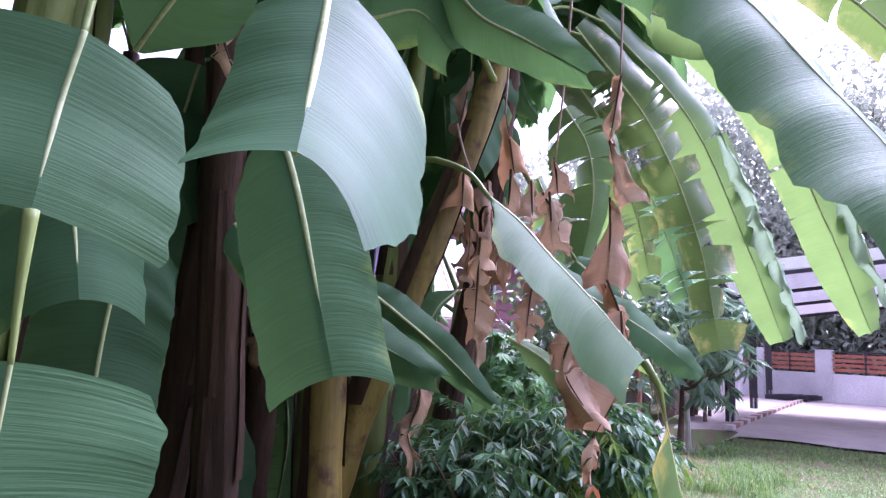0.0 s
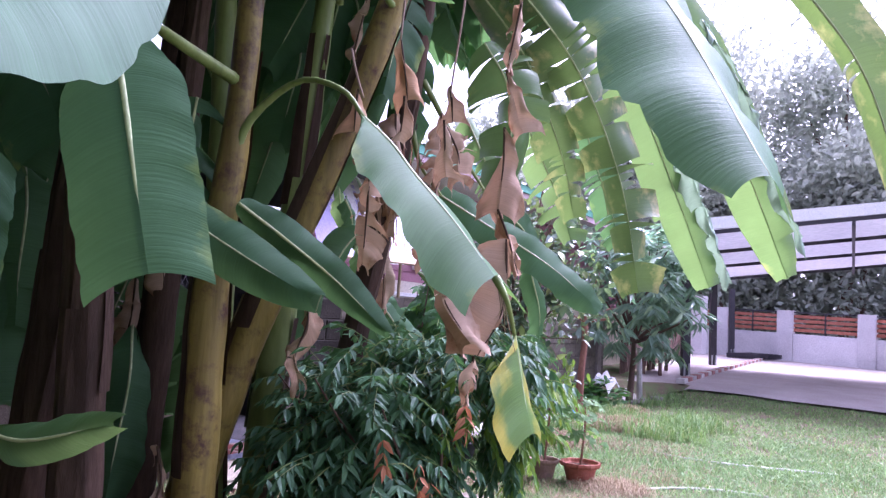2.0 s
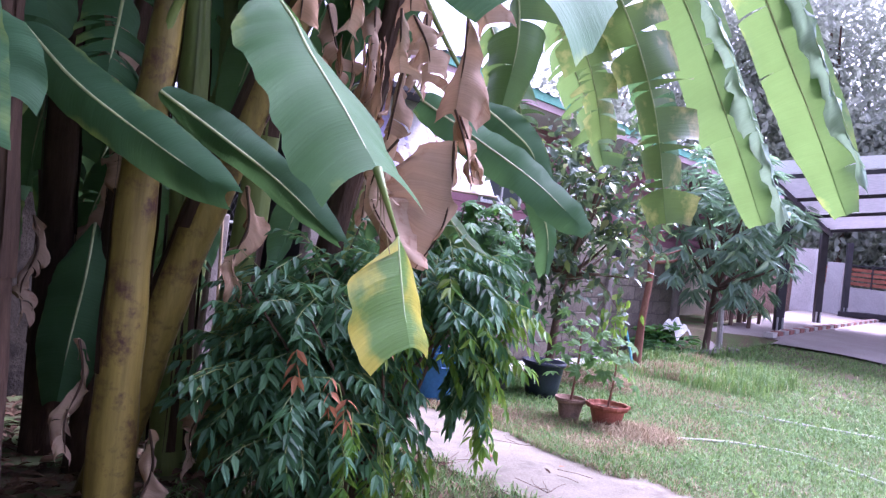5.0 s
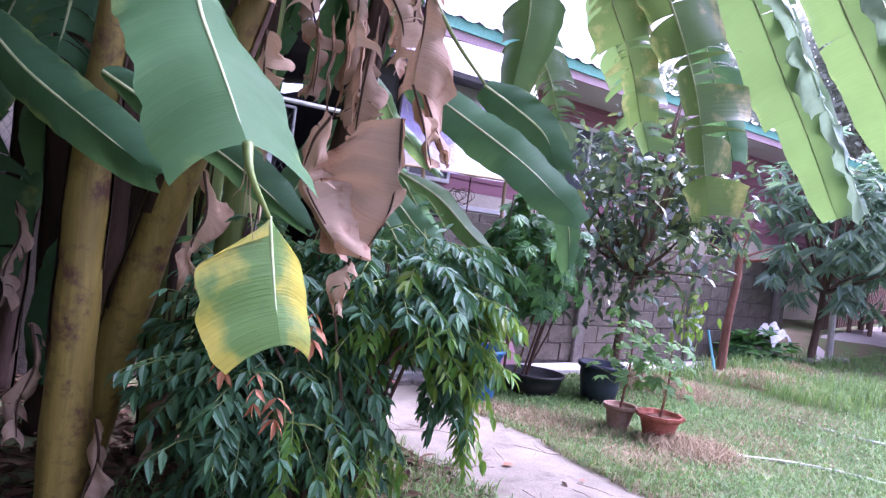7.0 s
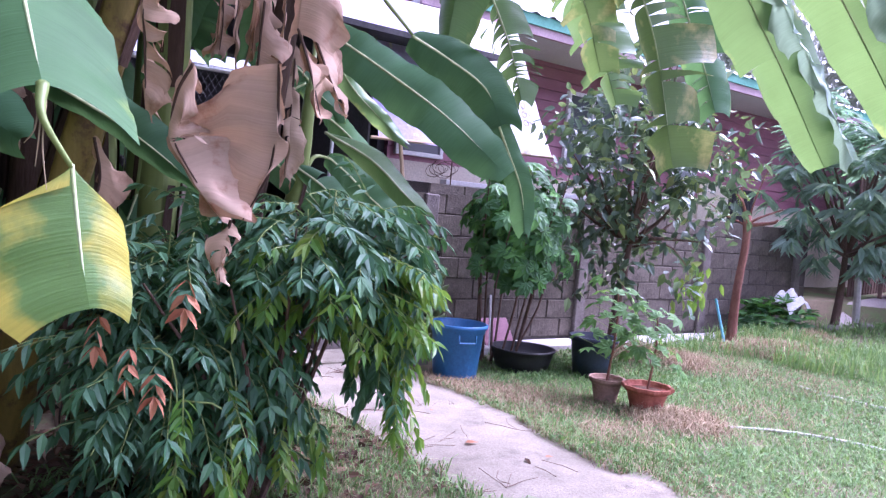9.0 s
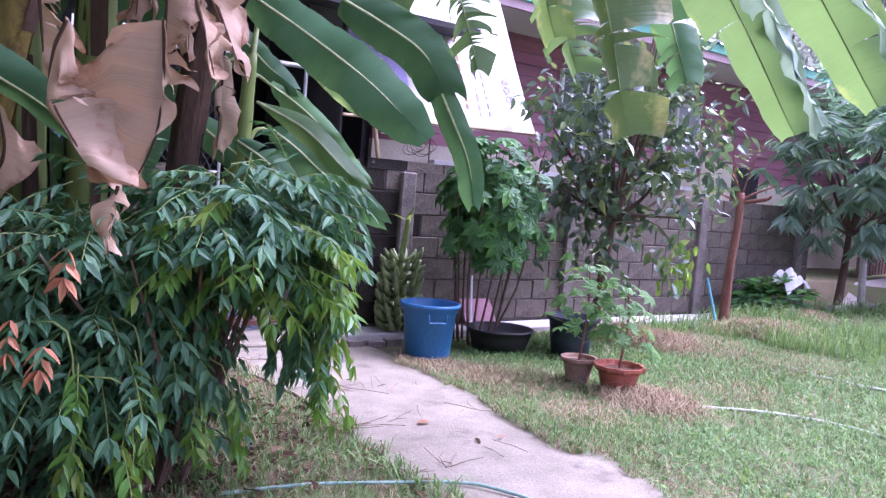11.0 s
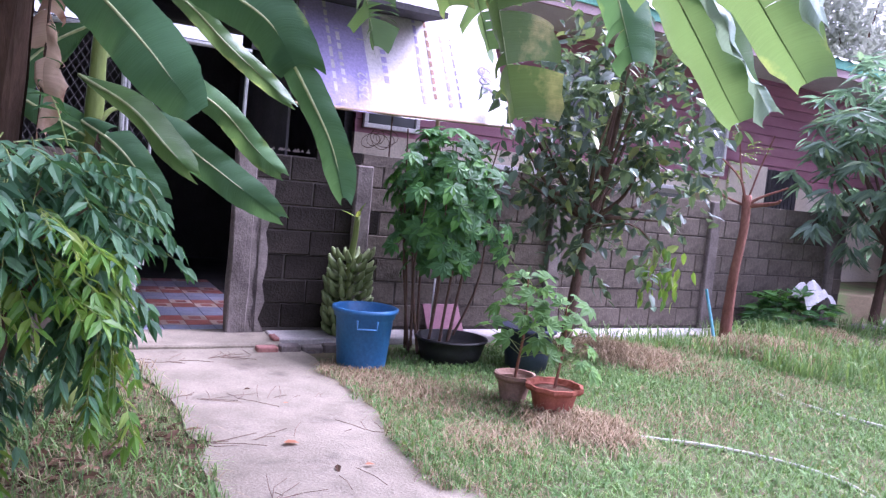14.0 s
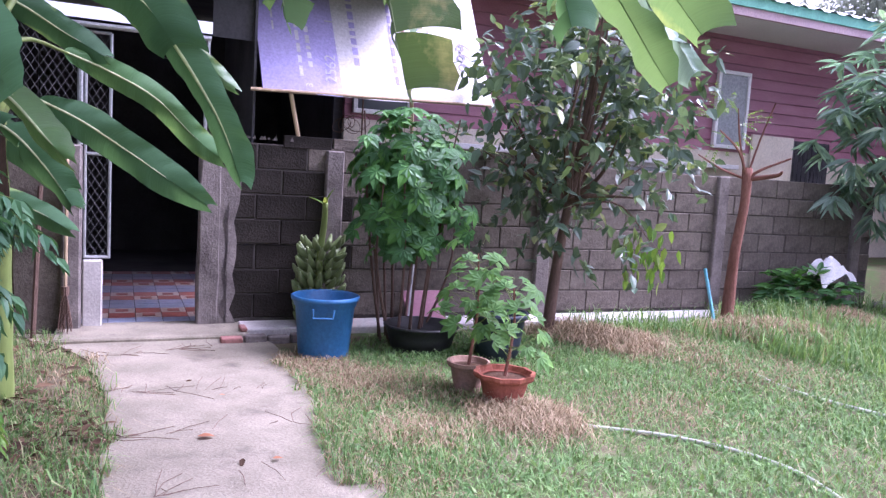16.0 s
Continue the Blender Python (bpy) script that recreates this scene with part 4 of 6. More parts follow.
            pts = [top + dd * 0.12 + (0, 0, 0.3), top + dd * r * 0.45 + (0, 0, 0.62), top + dd * r * 0.8 + (0, 0, 0.5), top + dd * r + (0, 0, 0.1)]
            banana_leaf(k, pts, rng.uniform(0.24, 0.32), M_BANANA, (0, 0, 1), fold=0.25, tears=int(rng.integers(0, 5)), seed=60 + i * 7 + q, tip=0.1, stalk=(top - (0, 0, 0.5), top))

    # long leaves added to roof the clump and darken what hangs below
    rng = np.random.default_rng(55)
    for i in range(24):
        w = radians(rng.uniform(70, 215) if i < 14 else rng.uniform(45, 110))
        top = np.array(((-0.4, 3.1, 3.15), (0.33, 4.1, 3.35), (-0.1, 3.6, 3.3))[i % 3 if i < 14 else 1])
        dd, r = np.array((math.cos(w), math.sin(w), 0)), rng.uniform(1.5, 2.3)
        pts = [top + dd * 0.15 + (0, 0, 0.3), top + dd * r * 0.45 + (0, 0, 0.8), top + dd * r * 0.8 + (0, 0, 0.7), top + dd * r + (0, 0, 0.25)]
        banana_leaf((b, g, a)[i % 3 if i < 14 else 1], pts, rng.uniform(0.27, 0.34), M_BANANA, (0, 0, 1), "green banana leaf added overhead to shade the clump", fold=0.25, tears=int(rng.integers(0, 5)), seed=300 + i, tip=0.1, stalk=(top - (0, 0, 0.4), top))

    # leaves high over the doorway side, mostly unseen, added to shade it
    for i in range(9):
        w = radians(62 + 11 * i)
        top = np.array((0.2, 4.15, 3.3))
        dd, r = np.array((math.cos(w), math.sin(w), 0)), 1.7 + 0.3 * (i % 3)
        banana_leaf(g, [top + dd * 0.15 + (0, 0, 0.3), top + dd * r * 0.45 + (0, 0, 0.85), top + dd * r * 0.8 + (0, 0, 0.75), top + dd * r + (0, 0, 0.35)], 0.31, M_BANANA, (0, 0, 1), "green banana leaf added overhead to shade the clump", fold=0.22, tears=i % 4, seed=440 + i, tip=0.1, stalk=(top - (0, 0, 0.4), top))
    # unseen crown on the plant at the clump's edge, added for shade below
    for i in range(12):
        w = radians(-95 + 24 * i)
        top = np.array((-1.1, 1.9, 3.05))
        dd, r = np.array((math.cos(w), math.sin(w), 0)), 1.25 + 0.35 * (i % 3)
        banana_leaf(d, [top + dd * 0.12 + (0, 0, 0.3), top + dd * r * 0.45 + (0, 0, 0.75), top + dd * r * 0.8 + (0, 0, 0.7), top + dd * r + (0, 0, 0.4)], 0.29, M_BANANA, (0, 0, 1), "green banana leaf added overhead to shade the clump", fold=0.2, tears=i % 4, seed=420 + i, tip=0.1, stalk=(top - (0, 0, 0.4), top))

    # hanging leaves close to the walker's start
    def L_(plant, pts, w, mat, label="", eye=EYE0, **kw):
        lift = kw.pop("lift", 0.0)
        return banana_leaf(plant, pts, w, mat, toward(pts, eye, lift), label, **kw)

    L_(d, [(-0.672, 1.250, 2.031), (-0.679, 1.219, 1.897), (-0.666, 1.167, 1.772), (-0.662, 1.140, 1.680)], 0.25, M_BANANA, "broad green banana leaf torn off short", tip=0.95, base=0.75, full=0.5, fold=0.12, curl=0.12, wave=0.008, seed=11, rib=0.007, sweep=(0.02, 0.02), stalk=((-0.781, 1.469, 2.462), (-0.717, 1.354, 2.214)))
    L_(d, [(-0.646, 1.114, 1.443), (-0.644, 1.104, 1.377), (-0.641, 1.093, 1.313), (-0.637, 1.084, 1.237)], 0.27, M_BANANA, "lower strip of a torn green banana leaf", tip=0.9, base=0.85, fold=0.1, curl=0.1, wave=0.008, seed=12, rib=0.005, sweep=(0.03, 0.03), stalk=((-0.662, 1.140, 1.680), (-0.656, 1.128, 1.555)))
    banana_leaf(d, [(-0.240, 1.254, 2.160), (-0.227, 1.188, 2.083), (-0.208, 1.045, 1.919), (-0.192, 0.924, 1.805), (-0.179, 0.820, 1.708)], 0.25, M_BANANA, (0.3, -0.84, 0.42), "large glossy green banana leaf hanging tip down", tip=(1.02, 0.46), base=0.75, full=0.35, fold=0.22, curl=0.3, wave=0.012, seed=13, rib=0.009, sweep=(0.01, 0.09), sides=(0.55, 1.0), stalk=((-0.4, 1.75, 3.1), (-0.3, 1.5, 2.6)))
    L_(b, [(-0.485, 1.979, 2.096), (-0.415, 1.935, 1.919), (-0.343, 1.889, 1.686), (-0.269, 1.868, 1.417)], 0.185, M_BANANA, "dark green banana leaf with square torn end", tip=0.95, base=0.6, full=0.6, fold=0.2, curl=0.15, wave=0.01, seed=14, rib=0.011, sides=(1.0, 0.9), stalk=((-0.42, 3.1, 2.3), (-0.695, 2.297, 2.332)))
    L_(d, [(-0.928, 1.699, 1.920), (-0.871, 1.672, 1.766), (-0.818, 1.640, 1.569)], 0.19, M_BANANA, "dark green banana leaf with frayed end", tip=0.9, base=0.8, fold=0.25, seed=15, wave=0.015)
    L_(c, [(-0.833, 1.806, 2.228), (-0.712, 1.694, 2.303), (-0.590, 1.629, 2.406)], 0.2, M_BANANA, "shaded banana leaf overhead", tip=0.5, fold=0.2, seed=18)
    L_(c, [(-0.872, 2.038, 1.787), (-0.914, 2.008, 1.585), (-0.929, 1.993, 1.240), (-0.924, 1.983, 0.852)], 0.22, M_BANANA, "dark green banana leaf hanging low", tip=0.8, base=0.8, fold=0.25, seed=19)
    L_(c, [(-1.021, 2.531, 0.884), (-0.842, 2.487, 0.865), (-0.544, 2.434, 0.945)], 0.09, M_BANANALIGHT, "short pale green sucker leaf", tip=0.3, fold=0.3, seed=20)
    L_(c, [(-1.495, 2.754, 2.506), (-1.308, 2.773, 2.359), (-1.120, 2.795, 2.191), (-0.996, 2.822, 1.952)], 0.28, M_BANANA, "filler banana leaf that thickens and shades the clump", tip=0.8, base=0.8, fold=0.2, seed=151)
    L_(c, [(-1.049, 2.852, 2.617), (-1.107, 2.875, 2.383), (-1.187, 2.901, 2.125), (-1.266, 2.926, 1.866)], 0.3, M_BANANA, "filler banana leaf that thickens and shades the clump", tip=0.8, base=0.8, fold=0.2, seed=152)
    L_(c, [(-1.479, 2.913, 1.948), (-1.415, 2.951, 1.605), (-1.351, 2.988, 1.262), (-1.309, 3.027, 0.895)], 0.3, M_BANANA, "filler banana leaf that thickens and shades the clump", tip=0.8, base=0.8, fold=0.2, seed=153)
    # slim leaves across the stems
    L_(b, [(-0.354, 2.988, 1.767), (-0.182, 3.159, 1.646), (0.022, 3.385, 1.488), (0.258, 3.571, 1.269)], 0.115, M_BANANA, "slim dark green banana leaf drooping", tip=0.25, base=0.5, fold=0.35, seed=21, full=0.6)
    L_(b, [(-0.862, 2.867, 1.949), (-0.625, 2.896, 1.742), (-0.328, 2.932, 1.564), (-0.020, 2.939, 1.400)], 0.13, M_BANANA, "slim dark green banana leaf drooping", tip=0.35, base=0.6, fold=0.25, seed=22, full=0.6, eye=(1.1, 0.3, 1.3))
    L_(c, [(-0.719, 2.431, 1.892), (-0.558, 2.400, 1.736), (-0.471, 2.360, 1.595)], 0.12, M_BANANA, "dark green banana leaf tip", tip=0.5, base=0.8, fold=0.2, seed=23, eye=(1.1, 0.3, 1.3))
    L_(b, [(-0.584, 3.053, 2.212), (-0.602, 3.050, 1.984), (-0.586, 3.001, 1.815)], 0.16, M_BANANA, "torn green banana leaf showing strips", tip=0.7, base=0.8, tears=6, fold=0.3, seed=24, eye=(1.1, 0.3, 1.3))
    # the arched leaf with a yellow tip
    L_(b, [(0.148, 2.74, 2.1), (0.27, 2.64, 1.98), (0.364, 2.57, 1.86), (0.52, 2.48, 1.68), (0.66, 2.41, 1.5)], 0.23, M_ARCH, "arched green banana leaf, torn near its tip", tip=0.95, base=0.3, full=0.7, fold=0.24, curl=0.16, wave=0.018, seed=25, rib=0.009, sweep=(0.09, 0.12), stalk=((-0.42, 3.08, 1.9), (-0.36, 3.05, 2.12), (-0.15, 2.95, 2.28), (0.05, 2.82, 2.22)), eye=(2.3, 1.4, 1.5))
    L_(b, [(0.738, 2.432, 1.322), (0.758, 2.432, 1.221), (0.784, 2.433, 1.103), (0.813, 2.435, 0.996)], 0.19, M_YELLOWTIP, "yellowing tip of a banana leaf, cut square", tip=0.72, base=0.05, full=0.5, fold=0.1, curl=0.12, wave=0.012, seed=26, rib=0.006, sides=(1.08, 0.62), stalk=((0.66, 2.41, 1.5), (0.7, 2.38, 1.42)), eye=(2.5, 1.3, 1.3))
    for i in range(3):
        q = np.array((0.66 + 0.012 * i, 2.4, 1.5 - 0.02 * i))
        part("fibre", tube([q, q + (0.02, -0.02, -0.1), q + (0.025 * i, -0.03, -0.14 - 0.03 * i)], [0.003, 0.002, 0.001], 5, steps=8), M_STRAW, b, "pale torn leaf fibre")
    # leaves reaching over the path towards the doorway
    L_(g, [(0.471, 4.050, 2.040), (0.782, 4.020, 1.863), (1.116, 3.950, 1.660), (1.380, 3.930, 1.448)], 0.12, M_BANANA, "broad green banana leaf reaching over the path", tip=0.35, base=0.6, full=0.65, fold=0.1, curl=0.18, sweep=(0.0, 0.0), seed=31, eye=(2.9, 1.9, 1.6), stalk=((0.3, 4.1, 2.4), (0.36, 4.08, 2.2)))
    L_(g, [(0.371, 4.269, 1.618), (0.592, 4.343, 1.505), (0.754, 4.393, 1.360), (0.862, 4.426, 1.263)], 0.09, M_BANANALIGHT, "light green banana leaf seen from below", tip=0.3, fold=0.5, seed=32, eye=EYE1)
    L_(e, [(0.135, 4.750, 1.535), (0.173, 4.950, 1.449), (0.238, 5.150, 1.324), (0.373, 5.300, 1.189), (0.499, 5.470, 1.056)], 0.1, M_BANANA, "dark green banana leaf leaning towards the doorway", tip=0.25, base=0.5, full=0.65, fold=0.12, curl=0.2, seed=33, eye=(3.2, 2.4, 1.3), stalk=((0.08, 4.58, 1.4), (0.1, 4.66, 1.52)))
    L_(e, [(-0.062, 5.000, 1.808), (-0.053, 5.250, 1.747), (-0.037, 5.550, 1.632), (0.048, 5.750, 1.438), (0.141, 5.900, 1.300)], 0.085, M_ARCH, "arched green banana leaf with a bright tip", tip=0.3, base=0.5, full=0.7, fold=0.15, curl=0.25, seed=34, eye=(3.2, 2.4, 1.3), stalk=((0.1, 4.58, 1.75), (-0.02, 4.8, 1.83)))
    L_(e, [(0.1, 4.5, 1.45), (0.22, 4.6, 1.35), (0.3, 4.7, 1.2), (0.345, 4.79, 1.04)], 0.1, M_BANANA, "small green banana leaf with frayed edge", tip=0.4, base=0.6, fold=0.3, tears=2, seed=35, eye=EYE1)
    L_(e, [(-0.235, 5.200, 2.301), (-0.257, 5.500, 2.210), (-0.233, 5.750, 2.066), (-0.113, 5.950, 1.910), (0.027, 6.090, 1.763)], 0.075, M_BANANALIGHT, "bright green banana leaf over the doorway", tip=0.2, base=0.5, full=0.65, fold=0.2, curl=0.3, seed=36, eye=(3.2, 2.4, 1.3), stalk=((0.1, 4.58, 1.85), (-0.08, 4.9, 2.25)))
    L_(e, [(0.08, 4.55, 1.9), (-0.05, 4.4, 1.75), (-0.15, 4.2, 1.45), (-0.2, 4.05, 1.1)], 0.12, M_BANANA, "young green banana leaf", tip=0.4, fold=0.35, seed=37, eye=EYE1)
    L_(e, [(-0.107, 4.600, 2.055), (-0.086, 4.800, 1.996), (-0.080, 5.000, 1.913), (-0.018, 5.200, 1.816)], 0.09, M_BANANA, "dark green banana leaf across the netting", tip=0.3, base=0.7, full=0.7, fold=0.2, seed=38, eye=(3.4, 2.5, 1.3))
    L_(e, [(0.050, 4.200, 1.525), (0.040, 4.400, 1.455), (0.066, 4.600, 1.361), (0.127, 4.750, 1.241), (0.239, 4.880, 1.060)], 0.09, M_BANANA, "dark green banana leaf pointing down", tip=0.15, base=0.6, full=0.6, fold=0.15, seed=39, eye=(3.2, 2.4, 1.3))
    L_(e, [(-0.336, 4.600, 1.061), (-0.441, 4.850, 1.041), (-0.418, 5.050, 0.966), (-0.307, 5.200, 0.855)], 0.075, M_BANANA, "short dark green banana leaf low on the stem", tip=0.3, base=0.6, full=0.65, fold=0.2, seed=137, eye=(3.2, 2.4, 1.3))
    L_(g, [(0.769, 4.300, 2.087), (0.918, 4.450, 2.006), (1.054, 4.600, 1.907), (1.124, 4.720, 1.746)], 0.13, M_BANANA, "long green banana leaf arching over the path, torn across", tip=0.75, base=0.6, full=0.8, fold=0.2, curl=0.3, sweep=(0.02, 0.1), seed=40, eye=EYE1, stalk=((0.34, 4.1, 2.7), (0.6, 4.2, 2.3)))
    L_(g, [(1.076, 4.680, 1.826), (1.136, 4.800, 1.645), (1.209, 4.900, 1.437), (1.226, 5.000, 1.208)], 0.085, M_BANANA, "hanging tip of a long banana leaf", tip=0.35, base=0.8, full=0.75, fold=0.3, seed=41, eye=EYE1)
    # the far side: long arched leaves, yellowing and torn
    crown = (0.34, 4.1, 3.3)
    L_(g, [(0.9, 4.5, 3.75), (1.75, 5.2, 3.3), (2.35, 5.65, 2.45), (2.78, 6.0, 1.74)], 0.23, M_BANANALIGHT, "long yellow-green banana leaf with pale edge", tip=0.55, base=0.5, full=0.7, fold=0.35, curl=0.35, wave=0.03, seed=42, tears=2, gap=0.008, eye=(0.8, 0.3, 1.3), stalk=(crown, (0.6, 4.25, 3.65)))
    L_(g, [(0.9, 4.1, 3.85), (1.9, 4.45, 3.3), (2.55, 4.85, 2.5), (3.06, 5.25, 1.8)], 0.23, M_BANANALIGHT, "long yellow-green banana leaf, folded along its rib", tip=0.4, base=0.5, full=0.7, fold=0.35, curl=0.35, wave=0.03, seed=43, tears=2, gap=0.008, eye=(0.8, 0.3, 1.3), stalk=(crown, (0.6, 4.1, 3.75)))
    L_(g, [(0.75, 4.4, 3.6), (1.35, 4.8, 3.1), (1.75, 5.05, 2.4), (1.95, 5.18, 1.62)], 0.33, M_TATTER, "long tattered banana leaf, browning in strips", tip=0.5, base=0.6, full=0.7, fold=0.5, curl=0.4, seed=44, tears=18, gap=0.035, wave=0.05, eye=(0.8, 0.3, 1.3), stalk=(crown, (0.5, 4.2, 3.5)))
    L_(g, [(0.6, 4.5, 3.5), (1.0, 4.9, 3.2), (1.35, 5.2, 2.6), (1.5, 5.35, 2.15)], 0.2, M_TATTER, "tattered banana leaf with split strips", tip=0.5, base=0.6, fold=0.4, seed=45, tears=10, gap=0.02, eye=(0.8, 0.3, 1.3), stalk=(crown,))
    def flap(pts, w, seed, shift=(0.13, -0.05, 0.0), **kw):
        o = dict(tip=0.4, base=0.3, fold=-0.3, curl=0.9, tears=2, gap=0.012, wave=0.075, rib=0.003, sides=(0.85, 0.1), crumple=0.04)
        o.update(kw)
        L_(g, [np.array(q) + shift - np.array((0.0, 0.05, 0.0)) for q in pts], w, M_UNDER, "pale underside of a folded leaf edge", seed=seed, eye=(0.8, 0.3, 1.3), **o)

    flap([(1.75, 5.2, 3.3), (2.1, 5.45, 2.85), (2.4, 5.7, 2.4), (2.78, 6.0, 1.78)], 0.13, 141)
    flap([(1.9, 4.45, 3.3), (2.25, 4.65, 2.95), (2.6, 4.88, 2.45), (2.95, 5.16, 1.98)], 0.12, 142)
    L_(g, [(1.081, 5.649, 3.059), (1.270, 5.683, 2.680), (1.433, 5.713, 2.371), (1.558, 5.730, 2.028)], 0.23, M_BANANALIGHT, "torn yellow-green banana leaf with yellow tip", tip=0.5, base=0.7, full=0.7, fold=0.4, tears=9, gap=0.018, seed=145, eye=(0.8, 0.3, 1.3))
    L_(g, [(1.732, 6.376, 3.214), (1.884, 6.395, 2.787), (2.026, 6.417, 2.440), (2.139, 6.431, 2.110)], 0.2, M_BANANA, "green banana leaf behind the torn ones", tip=0.6, base=0.7, full=0.7, fold=0.4, tears=6, gap=0.015, seed=146, eye=(0.8, 0.3, 1.3))
    L_(g, [(0.657, 5.406, 2.861), (0.816, 5.436, 2.558), (0.937, 5.456, 2.286), (1.027, 5.465, 1.993)], 0.2, M_BANANALIGHT, "comb-torn yellow-green banana leaf", tip=0.3, base=0.8, full=0.5, fold=0.5, tears=14, gap=0.02, seed=147, eye=(0.8, 0.3, 1.3))
    # leaf over the walker's right
    L_(a, [(0.45, 3.2, 3.35), (0.85, 2.5, 2.95), (1.03, 1.9, 2.25), (1.1, 1.42, 1.68)], 0.24, M_BANANA, "broad bluish green banana leaf overhead", tip=0.4, base=0.4, full=0.75, fold=0.2, curl=0.3, seed=46, eye=(1.6, -0.3, 1.3), stalk=((0.3, 3.4, 3.2),))
    L_(a, [(0.5, 3.3, 3.5), (1.4, 3.0, 3.3), (2.1, 2.9, 2.6), (2.37, 2.87, 1.85)], 0.16, M_TATTER, "withering banana leaf with a yellow tip", tip=0.4, base=0.6, full=0.7, fold=0.6, tears=5, seed=47, eye=(0.5, 0.0, 1.3), stalk=((0.32, 3.4, 3.3),))
    L_(a, [(-0.094, 2.419, 2.894), (0.055, 2.354, 2.655), (0.228, 2.321, 2.547), (0.433, 2.289, 2.425)], 0.14, M_BANANA, "dark green banana leaf crossing overhead", tip=0.3, base=0.6, fold=0.35, seed=48, stalk=((0.2, 3.4, 2.8),))
    L_(a, [(0.698, 4.419, 3.072), (0.853, 4.455, 2.834), (0.904, 4.502, 2.519), (0.852, 4.559, 2.129)], 0.28, M_BANANALIGHT, "yellow-green banana leaf behind the dry ones", tip=0.4, base=0.6, tears=6, fold=0.3, seed=49)
    L_(a, [(1.097, 3.953, 3.503), (1.393, 4.061, 3.466), (1.807, 4.255, 3.541)], 0.2, M_BANANALIGHT, "yellow-green banana leaf against the sky", tip=0.4, base=0.6, tears=3, fold=0.3, seed=50)
    L_(c, [(-0.511, 2.432, 2.793), (-0.344, 2.452, 2.663), (-0.144, 2.449, 2.692), (-0.017, 2.469, 2.559)], 0.16, M_BANANA, "dark green banana leaf in the clump", tip=0.5, fold=0.3, seed=51)

    # dry leaves hanging from the leaning stem
    def D_(pts, w, label="dry brown banana leaf hanging crumpled", eye=EYE0, plant=a, **kw):
        o = dict(tip=0.5, base=0.5, fold=0.3, curl=0.6, wave=0.03, tears=3, gap=0.01, rib=0.006, crumple=0.06)
        o.update(kw)
        return banana_leaf(plant, pts, w, M_DRY, toward(pts, eye), label, ribmat=M_SHEATH, **o)

    def dry_stalk(pts):
        part("dry_stalk", tube(pts, [0.007, 0.006, 0.005], 6, steps=10), M_SHEATH_PALE, a, "thin withered leaf stalk", smooth=True)

    for pts in ([(0.800, 3.350, 3.321), (0.795, 3.350, 3.087), (0.792, 3.350, 2.858)], [(0.552, 3.350, 3.308), (0.526, 3.350, 2.845), (0.489, 3.350, 2.423)], [(0.255, 3.280, 3.083), (0.247, 3.280, 2.830), (0.241, 3.280, 2.614)], [(0.019, 3.280, 2.556), (0.052, 3.280, 2.436), (0.091, 3.280, 2.330)]):
        dry_stalk(pts)
    D_([(0.797, 3.350, 2.872), (0.773, 3.350, 2.716), (0.750, 3.350, 2.561)], 0.085, seed=61, base=0.6, full=0.8, tip=0.5, fold=0.6, curl=0.9)
    D_([(0.743, 3.350, 2.533), (0.781, 3.350, 2.397), (0.838, 3.350, 2.236)], 0.12, seed=62, sides=(0.7, 1.0), flare=True, tears=0, fold=0.25, curl=0.5, crumple=0.035, base=0.12, tip=1.0)
    D_([(0.750, 3.350, 2.259), (0.755, 3.350, 2.057), (0.742, 3.350, 1.857)], 0.17, "tan dry banana leaf flaring to a ragged end", seed=63, flare=True, tears=0, fold=0.25, curl=0.5, crumple=0.035, base=0.12, tip=1.0)
    D_([(0.742, 3.350, 1.871), (0.797, 3.350, 1.742), (0.853, 3.350, 1.577)], 0.07, "rolled rusty dry leaf end", seed=163, base=0.5, tip=0.6, fold=0.8, curl=1.2, tears=0)
    D_([(0.486, 3.350, 2.437), (0.497, 3.350, 2.355), (0.506, 3.350, 2.266)], 0.11, seed=64, flare=True, tears=0, fold=0.25, curl=0.5, crumple=0.035, base=0.12, tip=1.0)
    D_([(0.466, 3.350, 2.272), (0.478, 3.350, 2.151), (0.494, 3.350, 2.004)], 0.085, seed=164, flare=True, tears=0, fold=0.25, curl=0.5, crumple=0.035, base=0.12, tip=1.0)
    D_([(0.240, 3.280, 2.622), (0.267, 3.280, 2.487), (0.292, 3.280, 2.334)], 0.1, seed=65, flare=True, tears=0, fold=0.25, curl=0.5, crumple=0.035, base=0.12, tip=1.0)
    D_([(0.276, 3.280, 2.352), (0.275, 3.280, 2.259), (0.269, 3.280, 2.147)], 0.065, seed=165, flare=True, tears=0, fold=0.25, curl=0.5, crumple=0.035, base=0.12, tip=1.0)
    D_([(0.075, 3.280, 2.815), (0.055, 3.280, 2.681), (0.030, 3.280, 2.549)], 0.065, seed=66, base=0.5, tip=0.6, tears=0, fold=0.6)
    D_([(0.063, 3.280, 2.369), (0.060, 3.280, 2.275), (0.060, 3.280, 2.174)], 0.11, seed=166, flare=True, tears=0, fold=0.25, curl=0.5, crumple=0.035, base=0.12, tip=1.0)
    D_([(0.148, 3.256, 2.024), (0.145, 3.286, 1.822), (0.140, 3.324, 1.569)], 0.08, seed=67, base=0.4, tears=5)
    D_([(0.467, 3.552, 2.089), (0.425, 3.593, 1.811), (0.408, 3.625, 1.590)], 0.1, seed=68, base=0.3, tears=5)
